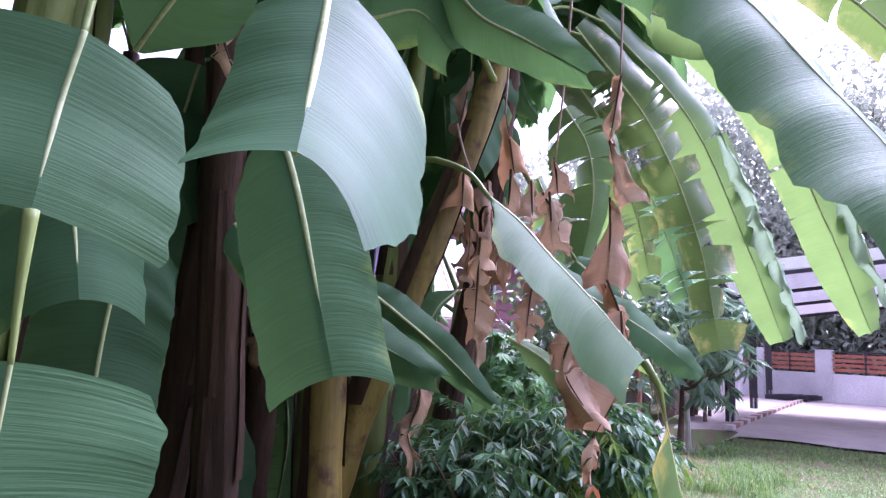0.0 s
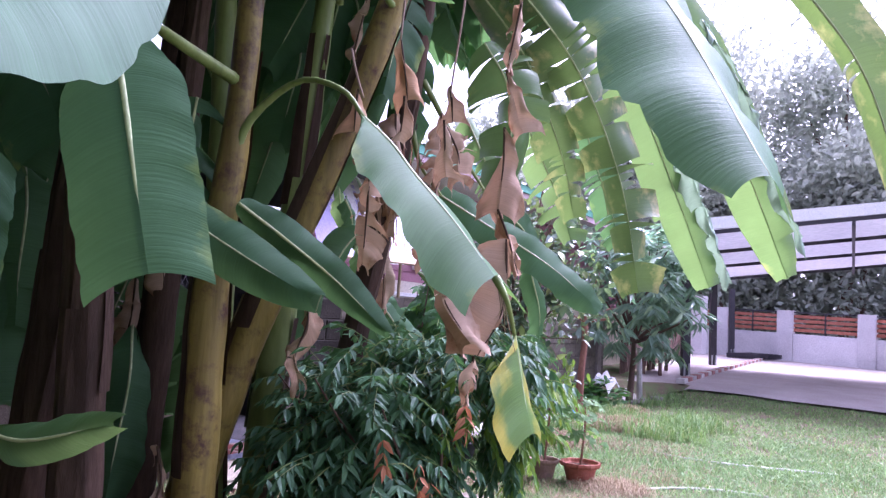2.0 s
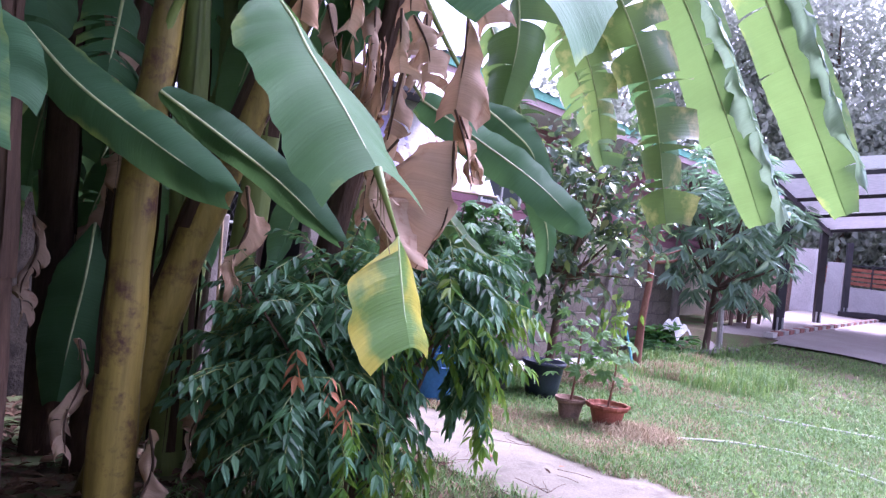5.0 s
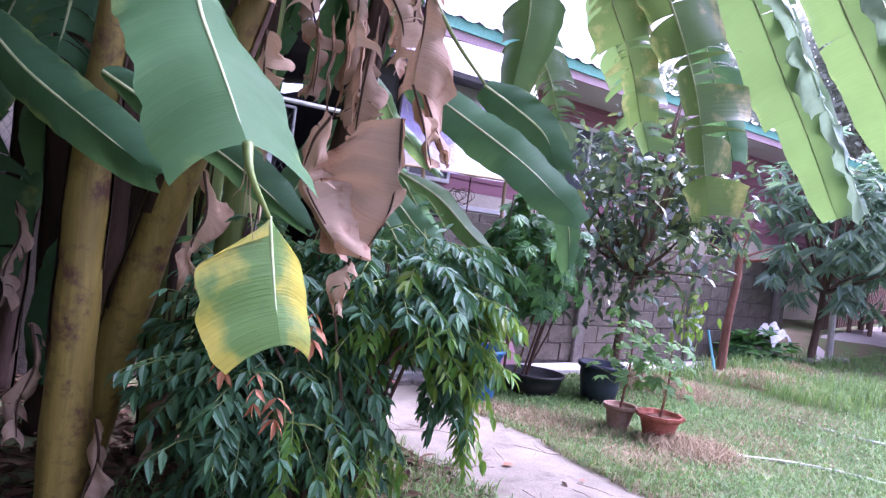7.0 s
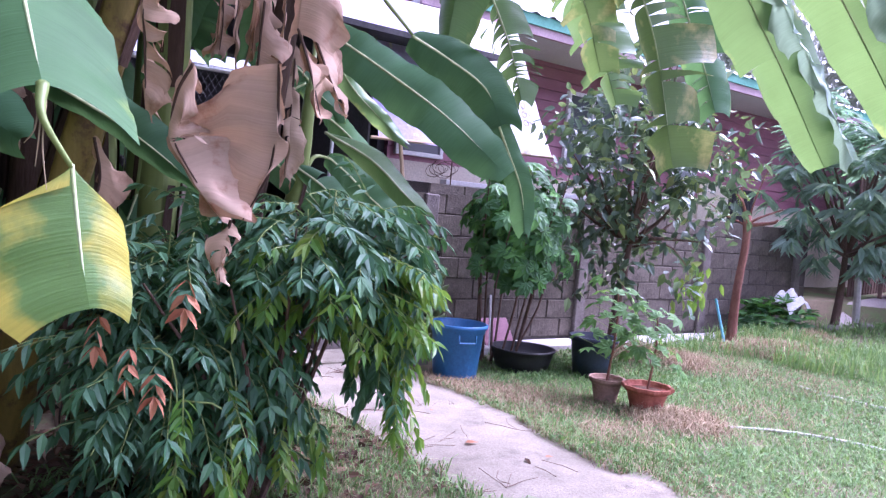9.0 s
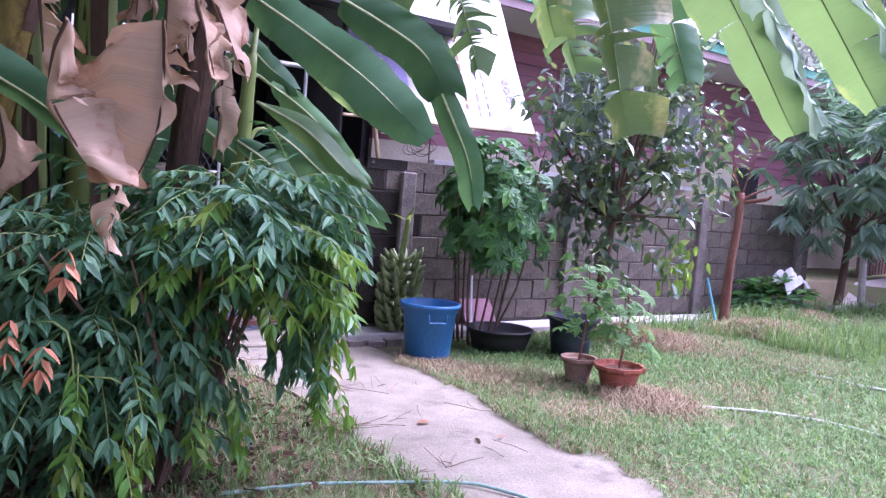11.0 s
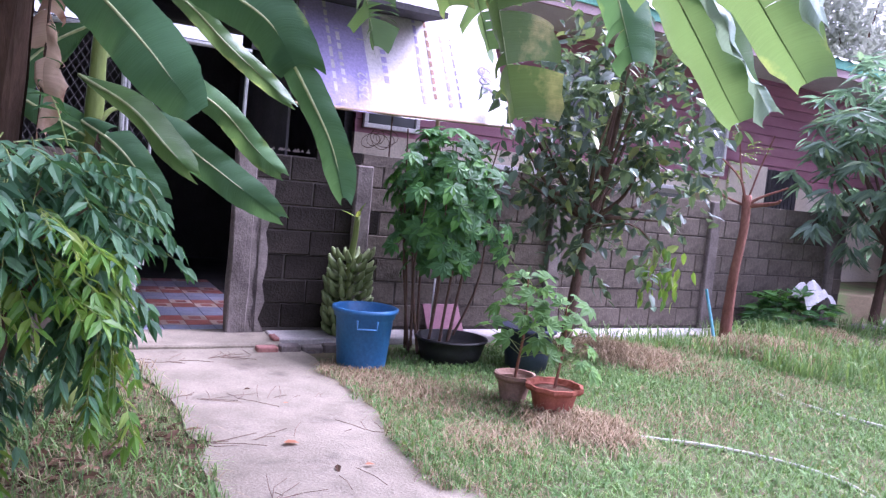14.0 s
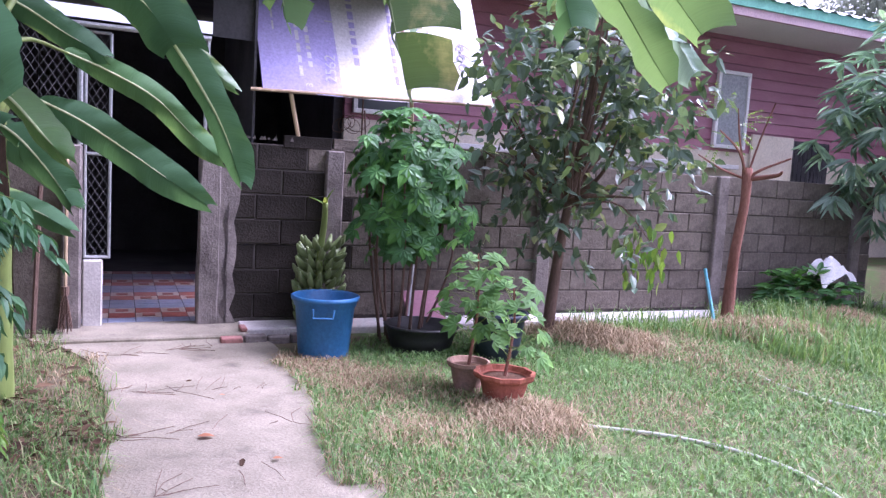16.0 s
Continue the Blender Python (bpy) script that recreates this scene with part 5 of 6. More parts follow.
    # frayed strips on the leaning stem
    def hang(i):
        q0, q1 = np.array((0.107, 3.742, 2.253)), np.array((0.365, 3.821, 2.285))
        q = q0 + (q1 - q0) * (i / 13)
        q = q + (0, 0.03 * (i % 5), 0)
        return [q, q + (0.01, 0.0, -0.16), q + (0.0, 0.01, -0.32), q + (0.02 * (i % 3 - 1), 0, -0.36 - 0.05 * (i % 4))]

    # the large folded one, rusty at its end
    D_([(0.712, 3.450, 1.956), (0.781, 3.450, 1.811), (0.865, 3.450, 1.648)], 0.1, "rusty brown dry banana leaf rolled at its end", (1.9, 0.8, 1.3), seed=71, base=0.5, tip=0.7, full=0.8, curl=1.0, fold=0.5, tears=1)
    D_([(0.775, 3.200, 1.719), (0.783, 3.200, 1.544), (0.765, 3.200, 1.366), (0.679, 3.200, 1.201)], 0.3, "large dry tan banana leaf folded and ragged", (1.9, 0.7, 1.3), seed=72, base=0.6, tip=0.45, full=0.6, tears=0, sides=(1.0, 0.06), curl=0.15, fold=0.08, wave=0.03, sweep=(0.03, 0.0), crumple=0.045)
    for i in range(0, 14, 2):
        D_(hang(i), (0.01, 0.02, 0.013)[i % 3], "frayed dry leaf strip", (1.7, 0.6, 1.3), seed=110 + i, tears=0, crumple=0.02, rib=0.002)
    D_([(0.66, 3.16, 1.2), (0.65, 3.15, 1.1), (0.64, 3.15, 1.0)], 0.05, "rusty brown dry banana leaf tip", (1.6, 0.7, 1.3), seed=73)
    D_([(0.013, 3.768, 2.394), (0.102, 3.782, 2.097), (0.108, 3.774, 1.867)], 0.07, seed=74, eye=(1.7, 0.6, 1.3))
    D_([(0.207, 3.933, 2.459), (0.231, 3.925, 2.091), (0.261, 3.921, 1.777)], 0.06, seed=75, eye=(1.7, 0.6, 1.3), tears=6)
    D_([(0.457, 4.010, 2.492), (0.463, 4.001, 2.255), (0.413, 3.978, 2.062)], 0.08, seed=76, eye=(1.7, 0.6, 1.3))
    D_([(0.181, 4.266, 2.030), (0.189, 4.248, 1.757), (0.195, 4.221, 1.386)], 0.08, seed=77, eye=EYE1, tears=6, plant=g)
    D_([(-0.702, 2.063, 2.545), (-0.704, 2.083, 2.410), (-0.664, 2.100, 2.294)], 0.06, seed=78, plant=c)
    for i, q in enumerate(((-0.602, 3.048, 0.765), (-0.284, 3.086, 0.443), (-0.234, 3.395, 0.677), (-0.924, 2.890, 1.729), (-0.110, 3.339, 1.456), (-1.109, 3.389, 1.225))):
        q = np.array(q)
        D_([q, q + (0.02, 0.02, -0.16), q + (-0.02, 0.0, -0.32), q + (0.01, -0.02, -0.45)], 0.05, "shrivelled dry leaf hanging on the stem", (1.1, 0.3, 1.3), seed=80 + i, plant=c)

    D_([(0.590, 3.007, 1.676), (0.525, 3.021, 1.581), (0.509, 3.041, 1.442), (0.635, 3.070, 1.254)], 0.13, seed=90, base=0.4, full=0.8, tip=0.6, tears=3)
    D_([(0.469, 3.617, 2.332), (0.547, 3.638, 2.194), (0.568, 3.659, 2.053)], 0.13, seed=91, base=0.4, full=0.8, tip=0.8)
    # curtain of green and withered leaves, added to darken the depth of the clump
    rng = np.random.default_rng(99)
    for i in range(176):
        q = np.array((rng.uniform(-2.3, -0.75), rng.uniform(3.3, 4.9), rng.uniform(1.0, 2.9)))
        if i > 34:
            q = np.array((rng.uniform(-0.45, 0.3), rng.uniform(4.15, 4.6), rng.uniform(2.8, 3.7)))
        if i > 48:
            q = np.array((rng.uniform(-1.7, -0.1), rng.uniform(3.7, 5.0), rng.uniform(2.6, 3.7)))
        if i > 74:
            q = np.array((rng.uniform(-2.6, -1.2), rng.uniform(1.6, 3.2), rng.uniform(1.6, 3.2)))
        # these last two sets hang largely out of view, added to block light
        if i > 88:
            q = np.array((rng.uniform(-3.1, -1.7), rng.uniform(0.7, 3.6), rng.uniform(1.3, 3.4)))
        if i > 130:
            q = np.array((rng.uniform(-2.7, -1.25), rng.uniform(-0.5, 1.1), rng.uniform(1.0, 2.4)))
        e = q + (rng.normal(0, 0.12), rng.normal(0, 0.12), -rng.uniform(0.6, 0.95))
        pts = [q, q * 0.66 + e * 0.34 + (0.05, -0.06, 0.03), q * 0.33 + e * 0.67 + (0.03, -0.05, 0), e]
        if i % 3 == 2 and i <= 34:
            D_(pts, rng.uniform(0.08, 0.14), "withered leaf hanging in the clump", (0.8, 0.2, 1.3), (a, c, g)[i % 3], seed=200 + i)
        else:
            L_((c, g, a)[i % 3], pts, rng.uniform(0.14, 0.22), M_BANANA, "filler banana leaf that thickens and shades the clump", eye=(0.8, 0.2, 1.3), fold=0.35, tip=0.4, seed=200 + i, tears=int(rng.integers(0, 4)))


bananas()


# ---- leaves in number ----
LEAFLET_V = np.array([(0, 0, 0), (0.35, 0, 0), (0.7, 0, -0.03), (1, 0, -0.09), (0.3, 0.5, 0.05), (0.66, 0.36, 0.02), (0.3, -0.5, 0.05), (0.66, -0.36, 0.02)], float)
LEAFLET_F = np.array([(0, 1, 4, 4), (1, 2, 5, 4), (2, 3, 5, 5), (0, 6, 1, 1), (1, 6, 7, 2), (2, 7, 3, 3)])


def unit(v):
    return v / (np.linalg.norm(v, axis=-1, keepdims=True) + 1e-9)


def leaf_cloud(pos, way, up, length, width):
    """Many small leaves, each with a folded blade, as one shape."""
    pos, way, up = np.array(pos), unit(np.array(way)), np.array(up)
    side = unit(np.cross(up, way))
    nor = np.cross(way, side)
    length, width = np.broadcast_to(length, len(pos)), np.broadcast_to(width, len(pos))
    v = (pos[:, None] + LEAFLET_V[None, :, 0, None] * (way * length[:, None])[:, None] + LEAFLET_V[None, :, 1, None] * (side * width[:, None])[:, None] + LEAFLET_V[None, :, 2, None] * (nor * length[:, None])[:, None]).reshape(-1, 3)
    faces = []
    for i in range(len(pos)):
        o = i * 8
        for q in LEAFLET_F:
            faces.append(tuple(int(k) + o for k in q[:3]) if q[2] == q[3] else tuple(int(k) + o for k in q))
    return v, faces


def shell(rng, n, centre, radii, inner=0.45, zmin=0.0):
    out = []
    while len(out) < n:
        d = unit(rng.normal(size=3))
        r = rng.uniform(inner, 1.0) * (0.86 + 0.3 * noise.noise(Vector(d * 2.3) + Vector(centre)))
        q = np.array(centre) + d * r * np.array(radii)
        if q[2] > zmin:
            out.append(np.r_[q, d])
    return np.array(out)


def compound(rng, q, way, n_pairs, span, leaf, droop=0.5):
    """A feathered leaf: pairs of leaflets along a drooping stalk. Returns rows for leaf_cloud."""
    way = unit(np.array(way))
    side = unit(np.cross((0, 0, 1.0), way) + 1e-3)
    pos, dirs = [], []
    p = np.array(q, float)
    for i in range(n_pairs):
        w = unit(way + np.array((0, 0, -droop * i / n_pairs)))
        p = p + w * span / n_pairs
        for k in (-1, 1):
            pos.append(p.copy())
            dirs.append(unit(0.85 * side * k + 0.55 * w + np.array((0, 0, -0.3 - rng.uniform(0, 0.5))) + rng.normal(0, 0.16, 3)))
    pos.append(p)
    dirs.append(unit(w + np.array((0, 0, -0.6))))
    return pos, dirs, np.full(len(pos), 1.0) * leaf * rng.uniform(0.8, 1.15)


def feathered(rng, starts, ways, pairs, span, leaf, ratio, droop=0.5):
    P, D, S, stalks = [], [], [], []
    for q, w in zip(starts, ways):
        a, b, c = compound(rng, q, w, pairs, span * rng.uniform(0.75, 1.15), leaf, droop)
        P += a
        D += b
        S += list(c)
        stalks.append(tube([q, a[len(a) // 2], a[-1]], [0.003, 0.0015], 4, caps=False))
    S = np.array(S)
    up = rng.normal(0, 0.35, (len(P), 3)) + (0, 0, 1)
    return leaf_cloud(P, D, up, S, S * ratio), joined(*stalks)


def make_shrub():
    rng = np.random.default_rng(5)
    sh = thing("shrub", (0.4, 3.62, -0.03), "dense dark green shrub with feathered drooping leaves", "shrub")
    centre, radii = (0.2, 3.6, 0.68), (0.48, 0.5, 0.76)
    for i in range(9):
        w = i * 0.7
        e = np.array(centre) + (0.45 * math.cos(w), 0.4 * math.sin(w), 0.25 + 0.3 * rng.random())
        part("branch", tube([(0.4 + 0.06 * math.cos(w), 3.62 + 0.06 * math.sin(w), -0.04), (0.4 + 0.2 * math.cos(w), 3.62 + 0.18 * math.sin(w), 0.5), e], [0.016, 0.01, 0.004], 6, steps=10), M_BARK, sh)
    rows = shell(rng, 520, centre, radii, 0.28, 0.1)
    ways = rows[:, 3:] * (1, 1, 0.35) + rng.normal(0, 0.35, (len(rows), 3)) + (0, 0, -0.25)
    cloud, stalks = feathered(rng, rows[:, :3] - rows[:, 3:] * 0.1, ways, 6, 0.32, 0.092, 0.34)
    part("crown", cloud, M_SHRUB, sh, "dark green feathered leaves")
    part("stalk_mass", stalks, M_STEMGREEN, sh)
    # upper boughs leaning over the path
    for i in range(5):
        e = (0.5 + 0.14 * i, 3.75 + 0.06 * (i % 3), 1.12 + 0.05 * (i % 2))
        part("branch", tube([(0.44, 3.64, 0.0), (0.42 + 0.06 * i, 3.68, 0.75), e], [0.014, 0.009, 0.003], 6, steps=10), M_BARK, sh)
    rows = shell(rng, 170, (0.64, 3.84, 1.12), (0.42, 0.4, 0.26), 0.3, 1.02)
    ways = rows[:, 3:] * (1, 1, 0.2) + (0.2, 0.0, -0.3) + rng.normal(0, 0.3, (170, 3))
    cloud, stalks = feathered(rng, rows[:, :3], ways, 6, 0.26, 0.092, 0.34)
    part("crown", cloud, M_SHRUB, sh, "dark green feathered leaves over the path")
    part("stalk_mass", stalks, M_STEMGREEN, sh)
    # lower boughs beyond, beside the path
    rows = shell(rng, 44, (0.9, 3.98, 0.78), (0.09, 0.13, 0.34), 0.2, 0.35)
    ways = rows[:, 3:] * (0.6, 0.6, 0.2) + (0.0, -0.05, -0.75) + rng.normal(0, 0.2, (44, 3))
    cloud, stalks = feathered(rng, rows[:, :3], ways, 5, 0.17, 0.085, 0.34)
    part("crown", cloud, M_SHRUB, sh, "green feathered leaves hanging beside the path")
    part("stalk_mass", stalks, M_STEMGREEN, sh)
    for i in range(4):
        part("branch", tube([(0.5, 3.72, 0.0), (0.62 + 0.05 * i, 3.9, 0.95), (0.82 + 0.04 * i, 3.95 + 0.03 * i, 1.0), (0.9, 3.98 + 0.02 * i, 0.55)], [0.012, 0.008, 0.005, 0.002], 6, steps=14), M_BARK, sh)
    # pale young growth: arching tips and long hanging sprays on the side by the path
    rows = shell(rng, 46, (0.78, 3.74, 1.02), (0.32, 0.3, 0.24), 0.6, 0.7)
    ways = rows[:, 3:] * (1, 1, 0.2) + (0.4, -0.1, -0.5) + rng.normal(0, 0.25, (46, 3))
    cloud, stalks = feathered(rng, rows[:, :3], ways, 6, 0.26, 0.085, 0.34)
    part("young_growth", cloud, M_NEWLEAF, sh, "bright green young leaves")
    part("stalk_mass", stalks, M_STEMGREEN, sh)
    starts, ways = [], []
    for x, y, z0, z1 in ((1.0, 3.92, 0.95, 0.5), (1.0, 3.98, 0.9, 0.42), (0.96, 4.04, 0.7, 0.34), (0.66, 3.6, 0.5, 0.26), (0.72, 3.72, 0.42, 0.22), (0.58, 3.4, 0.6, 0.26), (0.48, 3.2, 0.6, 0.2), (0.64, 3.3, 0.42, 0.22)):
        k = int((z0 - z1) / 0.08) + 1
        for j in range(k):
            q = np.array((x, y, z0 + (z1 - z0) * j / k)) + rng.normal(0, 0.02, 3)
            starts.append(q)
            ways.append(np.array((0.15, -0.05, -0.9)) + rng.normal(0, 0.22, 3))
        part("branch", tube([(x - 0.2, y - 0.05, z0 + 0.12), (x - 0.05, y, z0 + 0.1), (x, y, (z0 + z1) / 2), (x, y, z1)], [0.004, 0.003, 0.0015], 5, steps=10), M_STEMGREEN, sh)
    cloud, stalks = feathered(rng, starts, ways, 4, 0.16, 0.085, 0.34)
    part("hanging_spray", cloud, M_NEWLEAF, sh, "yellow-green leaves hanging in strings")
    part("stalk_mass", stalks, M_STEMGREEN, sh)
    for x, y, z in ((0.62, 3.02, 1.05), (0.45, 2.98, 0.82), (0.3, 3.0, 0.9), (0.5, 3.05, 0.72)):
        cloud, stalks = feathered(rng, [(x, y, z)], [(0.1, -0.2, -0.9)], 3, 0.14, 0.075, 0.36)
        part("withered_spray", cloud, M_RUST, sh, "rust-brown withered leaves")


def palmate(rng, q, face, size, lobes=7):
    """Rows for the lobes of one hand-shaped leaf."""
    f = unit(np.array(face, float))
    x = unit(np.cross(f, (0.2, 0.3, 0.93)))
    y = np.cross(f, x)
    turn = rng.uniform(0, 6.28)
    pos, dirs, ups, ln = [], [], [], []
    for i in range(lobes):
        a = turn + (i - (lobes - 1) / 2) * 0.72
        pos.append(q)
        dirs.append(math.cos(a) * x + math.sin(a) * y - 0.25 * f)
        ups.append(f)
        ln.append(size * (1.0 - 0.1 * abs(i - (lobes - 1) / 2)))
    return pos, dirs, ups, ln


def palm_cloud(rng, spots, faces, size, lobes=7):
    P, D, U, S = [], [], [], []
    for q, f in zip(spots, faces):
        a, b, c, d = palmate(rng, q, f, size * rng.uniform(0.65, 1.15), lobes)
        P += a
        D += b
        U += c
        S += d
    S = np.array(S)
    return leaf_cloud(P, D, U, S, S * 0.5)


def make_cassava():
    rng = np.random.default_rng(9)
    pl = thing("leafy_bush", (0.5, 7.42, 0.0), "tall green bush with lobed leaves on thin canes", "bush")
    centre, radii = np.array((0.66, 7.2, 1.2)), np.array((0.58, 0.52, 0.74))
    tips = []
    for i in range(11):
        w = i * 2.4
        base = (0.5 + 0.17 * math.cos(w), 7.42 + 0.14 * math.sin(w), -0.04)
        top = centre + radii * (0.7 * math.cos(w), 0.7 * math.sin(w), rng.uniform(0.0, 0.75))
        part("cane", tube([base, (np.array(base) + top) / 2 + rng.normal(0, 0.04, 3), top], [0.013, 0.009, 0.005], 6, steps=8), M_BARK, pl)
    rows = shell(rng, 330, centre, radii, 0.35, 0.68)
    faces = rows[:, 3:] * (1, 1, 0.5) + (0.25, -0.35, 0.75) + rng.normal(0, 0.3, (330, 3))
    part("crown", palm_cloud(rng, rows[:, :3], faces, 0.15), M_CASSAVA, pl, "green lobed leaves")
    st = []
    for q in rows[:, :3]:
        st.append(tube([q, q + (centre - q) * 0.4 + (0, 0, -0.06)], 0.002, 3, caps=False))
    part("stalk_mass", joined(*st), M_STEMGREEN, pl)


def pot_plant(at, r, h, mat, top, label, seed, lobes):
    rng = np.random.default_rng(seed)
    pot = thing("flower_pot", at, label, "flower pot", "terracotta pots")
    prof = [(r * 0.62, 0.0), (r * 0.72, h * 0.35), (r * 0.86, h * 0.78), (r * 0.98, h * 0.82), (r * 1.06, h * 0.9), (r * 1.06, h), (r * 0.94, h), (r * 0.86, h * 0.86), (r * 0.8, h * 0.84)]
    part("pot", lathe(at, prof, 40, 0.045 if lobes else 0.0, 10), mat, pot, smooth=False)
    v, f = lathe(at, [(r * 0.84, h * 0.8), (r * 0.5, h * 0.86), (0.004, h * 0.88)], 20)
    part("soil", (v, f[:-1]), M_SOIL, pot)
    plant = thing("potted_seedling", (at[0], at[1], at[2] + h * 0.85), "young green plant with lobed leaves in a clay pot", "plant", "potted plants")
    tip = np.array((at[0] + 0.02, at[1], top))
    part("stem", tube([(at[0], at[1], at[2] + h * 0.8), (at[0] + 0.03, at[1] + 0.02, (top + h) / 2), tip], [0.011, 0.008, 0.004], 6, steps=8), M_REDBARK, plant)
    spots, faces, st = [], [], []
    for i in range(26):
        z = at[2] + h + (top - at[2] - h) * (0.25 + 0.77 * i / 25)
        w = i * 2.4
        rr = 0.21 * (1.2 - 0.6 * i / 25) * rng.uniform(0.7, 1.1)
        q = np.array((at[0] + rr * math.cos(w), at[1] + rr * math.sin(w), z + rng.uniform(-0.02, 0.06)))
        spots.append(q)
        faces.append((0.5 * math.cos(w) + 0.2, 0.5 * math.sin(w) - 0.3, 0.8))
        st.append(tube([(at[0] + 0.015, at[1], z - 0.06), q], 0.0022, 4, caps=False))
    part("leaf_mass", palm_cloud(rng, spots, faces, 0.11, 5), M_SEEDLING, plant, "light green lobed leaves")
    part("stalk_mass", joined(*st), M_STEMGREEN, plant)


def limbs(tree, rng, base, fork, tips, r0, mat):
    """Trunk and tapered limbs that reach the given tips."""
    part("trunk", tube([base, (np.array(base) * 0.5 + np.array(fork) * 0.5) + rng.normal(0, 0.03, 3), fork], [r0, r0 * 0.8, r0 * 0.6], 9, steps=12), mat, tree, smooth=True)
    for t in tips:
        mid = (np.array(fork) + np.array(t)) / 2 + rng.normal(0, 0.06, 3)
        part("limb", tube([fork, mid, t], [r0 * 0.5, r0 * 0.3, r0 * 0.08], 6, steps=8), mat, tree)


def make_citrus():
    rng = np.random.default_rng(12)
    tree = thing("citrus_tree", (1.42, 8.2, 0.02), "slim citrus tree with grey-green oval leaves", "tree")
    centre, radii = np.array((1.5, 8.3, 1.85)), np.array((0.95, 0.85, 1.25))
    rows = shell(rng, 26, centre, radii, 0.6, 0.9)
    limbs(tree, rng, (1.42, 8.2, -0.05), (1.5, 8.28, 1.15), rows[:20, :3], 0.055, M_BARK)
    part("leader", tube([(1.5, 8.28, 1.1), (1.6, 8.3, 2.0), (1.75, 8.35, 3.1)], [0.03, 0.022, 0.008], 7, steps=10), M_BARK, tree)
    P, D, U = [], [], []
    for q in shell(rng, 370, centre, radii * (1.12, 1.05, 1.05), 0.25, 0.55):
        # a twig with alternate leaves
        w = unit(q[3:] + rng.normal(0, 0.5, 3))
        for k in range(rng.integers(5, 9)):
            P.append(q[:3] + w * 0.045 * k + rng.normal(0, 0.012, 3))
            D.append(unit(w * 0.4 + rng.normal(0, 0.7, 3) + (0, 0, -0.3)))
            U.append(rng.normal(0, 0.5, 3) + (0, 0, 1))
    n = len(P)
    ln = rng.uniform(0.08, 0.16, n)
    part("crown", leaf_cloud(P, D, U, ln, ln * 0.52), M_CITRUS, tree, "grey-green oval leaves, some yellowing")
    P, D, U = [], [], []
    for i in range(46):
        P.append(np.array((2.12, 8.55, 0.78)) + rng.normal(0, 1, 3) * (0.1, 0.08, 0.12))
        D.append((rng.normal(0, 0.2), rng.normal(0, 0.2), -1))
        U.append(rng.normal(0, 1, 3))
    part("hanging_spray", leaf_cloud(P, D, U, 0.12, 0.05), M_NEWLEAF, tree, "yellowing hanging leaves")
    part("low_limb", tube([(1.5, 8.28, 1.1), (1.85, 8.45, 1.15), (2.12, 8.55, 0.85)], [0.014, 0.008, 0.003], 5, steps=8), M_BARK, tree)


def rosettes(rng, rows, n, ln, ratio, droop):
    P, D, U = [], [], []
    for q in rows:
        out = q[3:]
        for k in range(rng.integers(n - 3, n + 4)):
            w = rng.uniform(0, 6.28)
            side = np.array((math.cos(w), math.sin(w), 0))
            P.append(q[:3] + rng.normal(0, 0.025, 3))
            D.append(unit(side + 0.5 * out + (0, 0, -droop + rng.uniform(-0.35, 0.35))))
            U.append(unit(out + (0, 0, 1)) + rng.normal(0, 0.25, 3))
    s = rng.uniform(0.7, 1.15, len(P)) * ln
    return leaf_cloud(P, D, U, s, s * ratio)


def make_mango(at, centre, radii, count, seed, label):
    rng = np.random.default_rng(seed)
    tree = thing("mango_tree", at, label, "tree", "mango trees")
    rows = shell(rng, count, centre, radii, 0.5, at[2] + 0.75)
    fork = np.array(at) * (1, 1, 0) + (0.05, 0.05, at[2] + 0.9)
    limbs(tree, rng, (at[0], at[1], at[2] - 0.1), tuple(fork), rows[:14, :3], 0.06, M_BARK)
    part("crown", rosettes(rng, rows, 11, 0.3, 0.23, 0.6), M_MANGO, tree, "long drooping green leaves paled for haze")


def make_stub():
    rng = np.random.default_rng(3)
    tree = thing("pruned_tree", (2.59, 9.72, 0.2), "pruned reddish trunk with cut branches and dry twigs", "tree")
    part("trunk", tube([(2.56, 9.72, 0.1), (2.57, 9.73, 0.7), (2.61, 9.76, 1.2), (2.6, 9.8, 1.52)], [0.06, 0.045, 0.04, 0.045], 10, steps=14), M_REDBARK, tree, smooth=True)
    for e, r in (((2.35, 9.7, 1.85), 0.012), ((2.48, 9.75, 2.05), 0.01), ((2.95, 9.8, 1.62), 0.013), ((2.9, 9.7, 1.5), 0.018), ((2.2, 9.6, 1.62), 0.01), ((2.78, 9.8, 2.1), 0.009)):
        part("cut_branch", tube([(2.6, 9.79, 1.42), (np.array((2.6, 9.79, 1.45)) + e) / 2 + rng.normal(0, 0.03, 3), e], [r * 1.3, r, r * 0.6], 6, steps=7), M_REDBARK, tree)
    rows = shell(rng, 26, (2.4, 9.75, 1.95), (0.35, 0.25, 0.3), 0.3)
    cloud, stalks = feathered(rng, rows[:, :3], rows[:, 3:] + (0, 0, 0.2), 6, 0.16, 0.03, 0.4, 0.2)
    part("sprout_mass", cloud, M_NEWLEAF, tree, "thin light green sprouts")


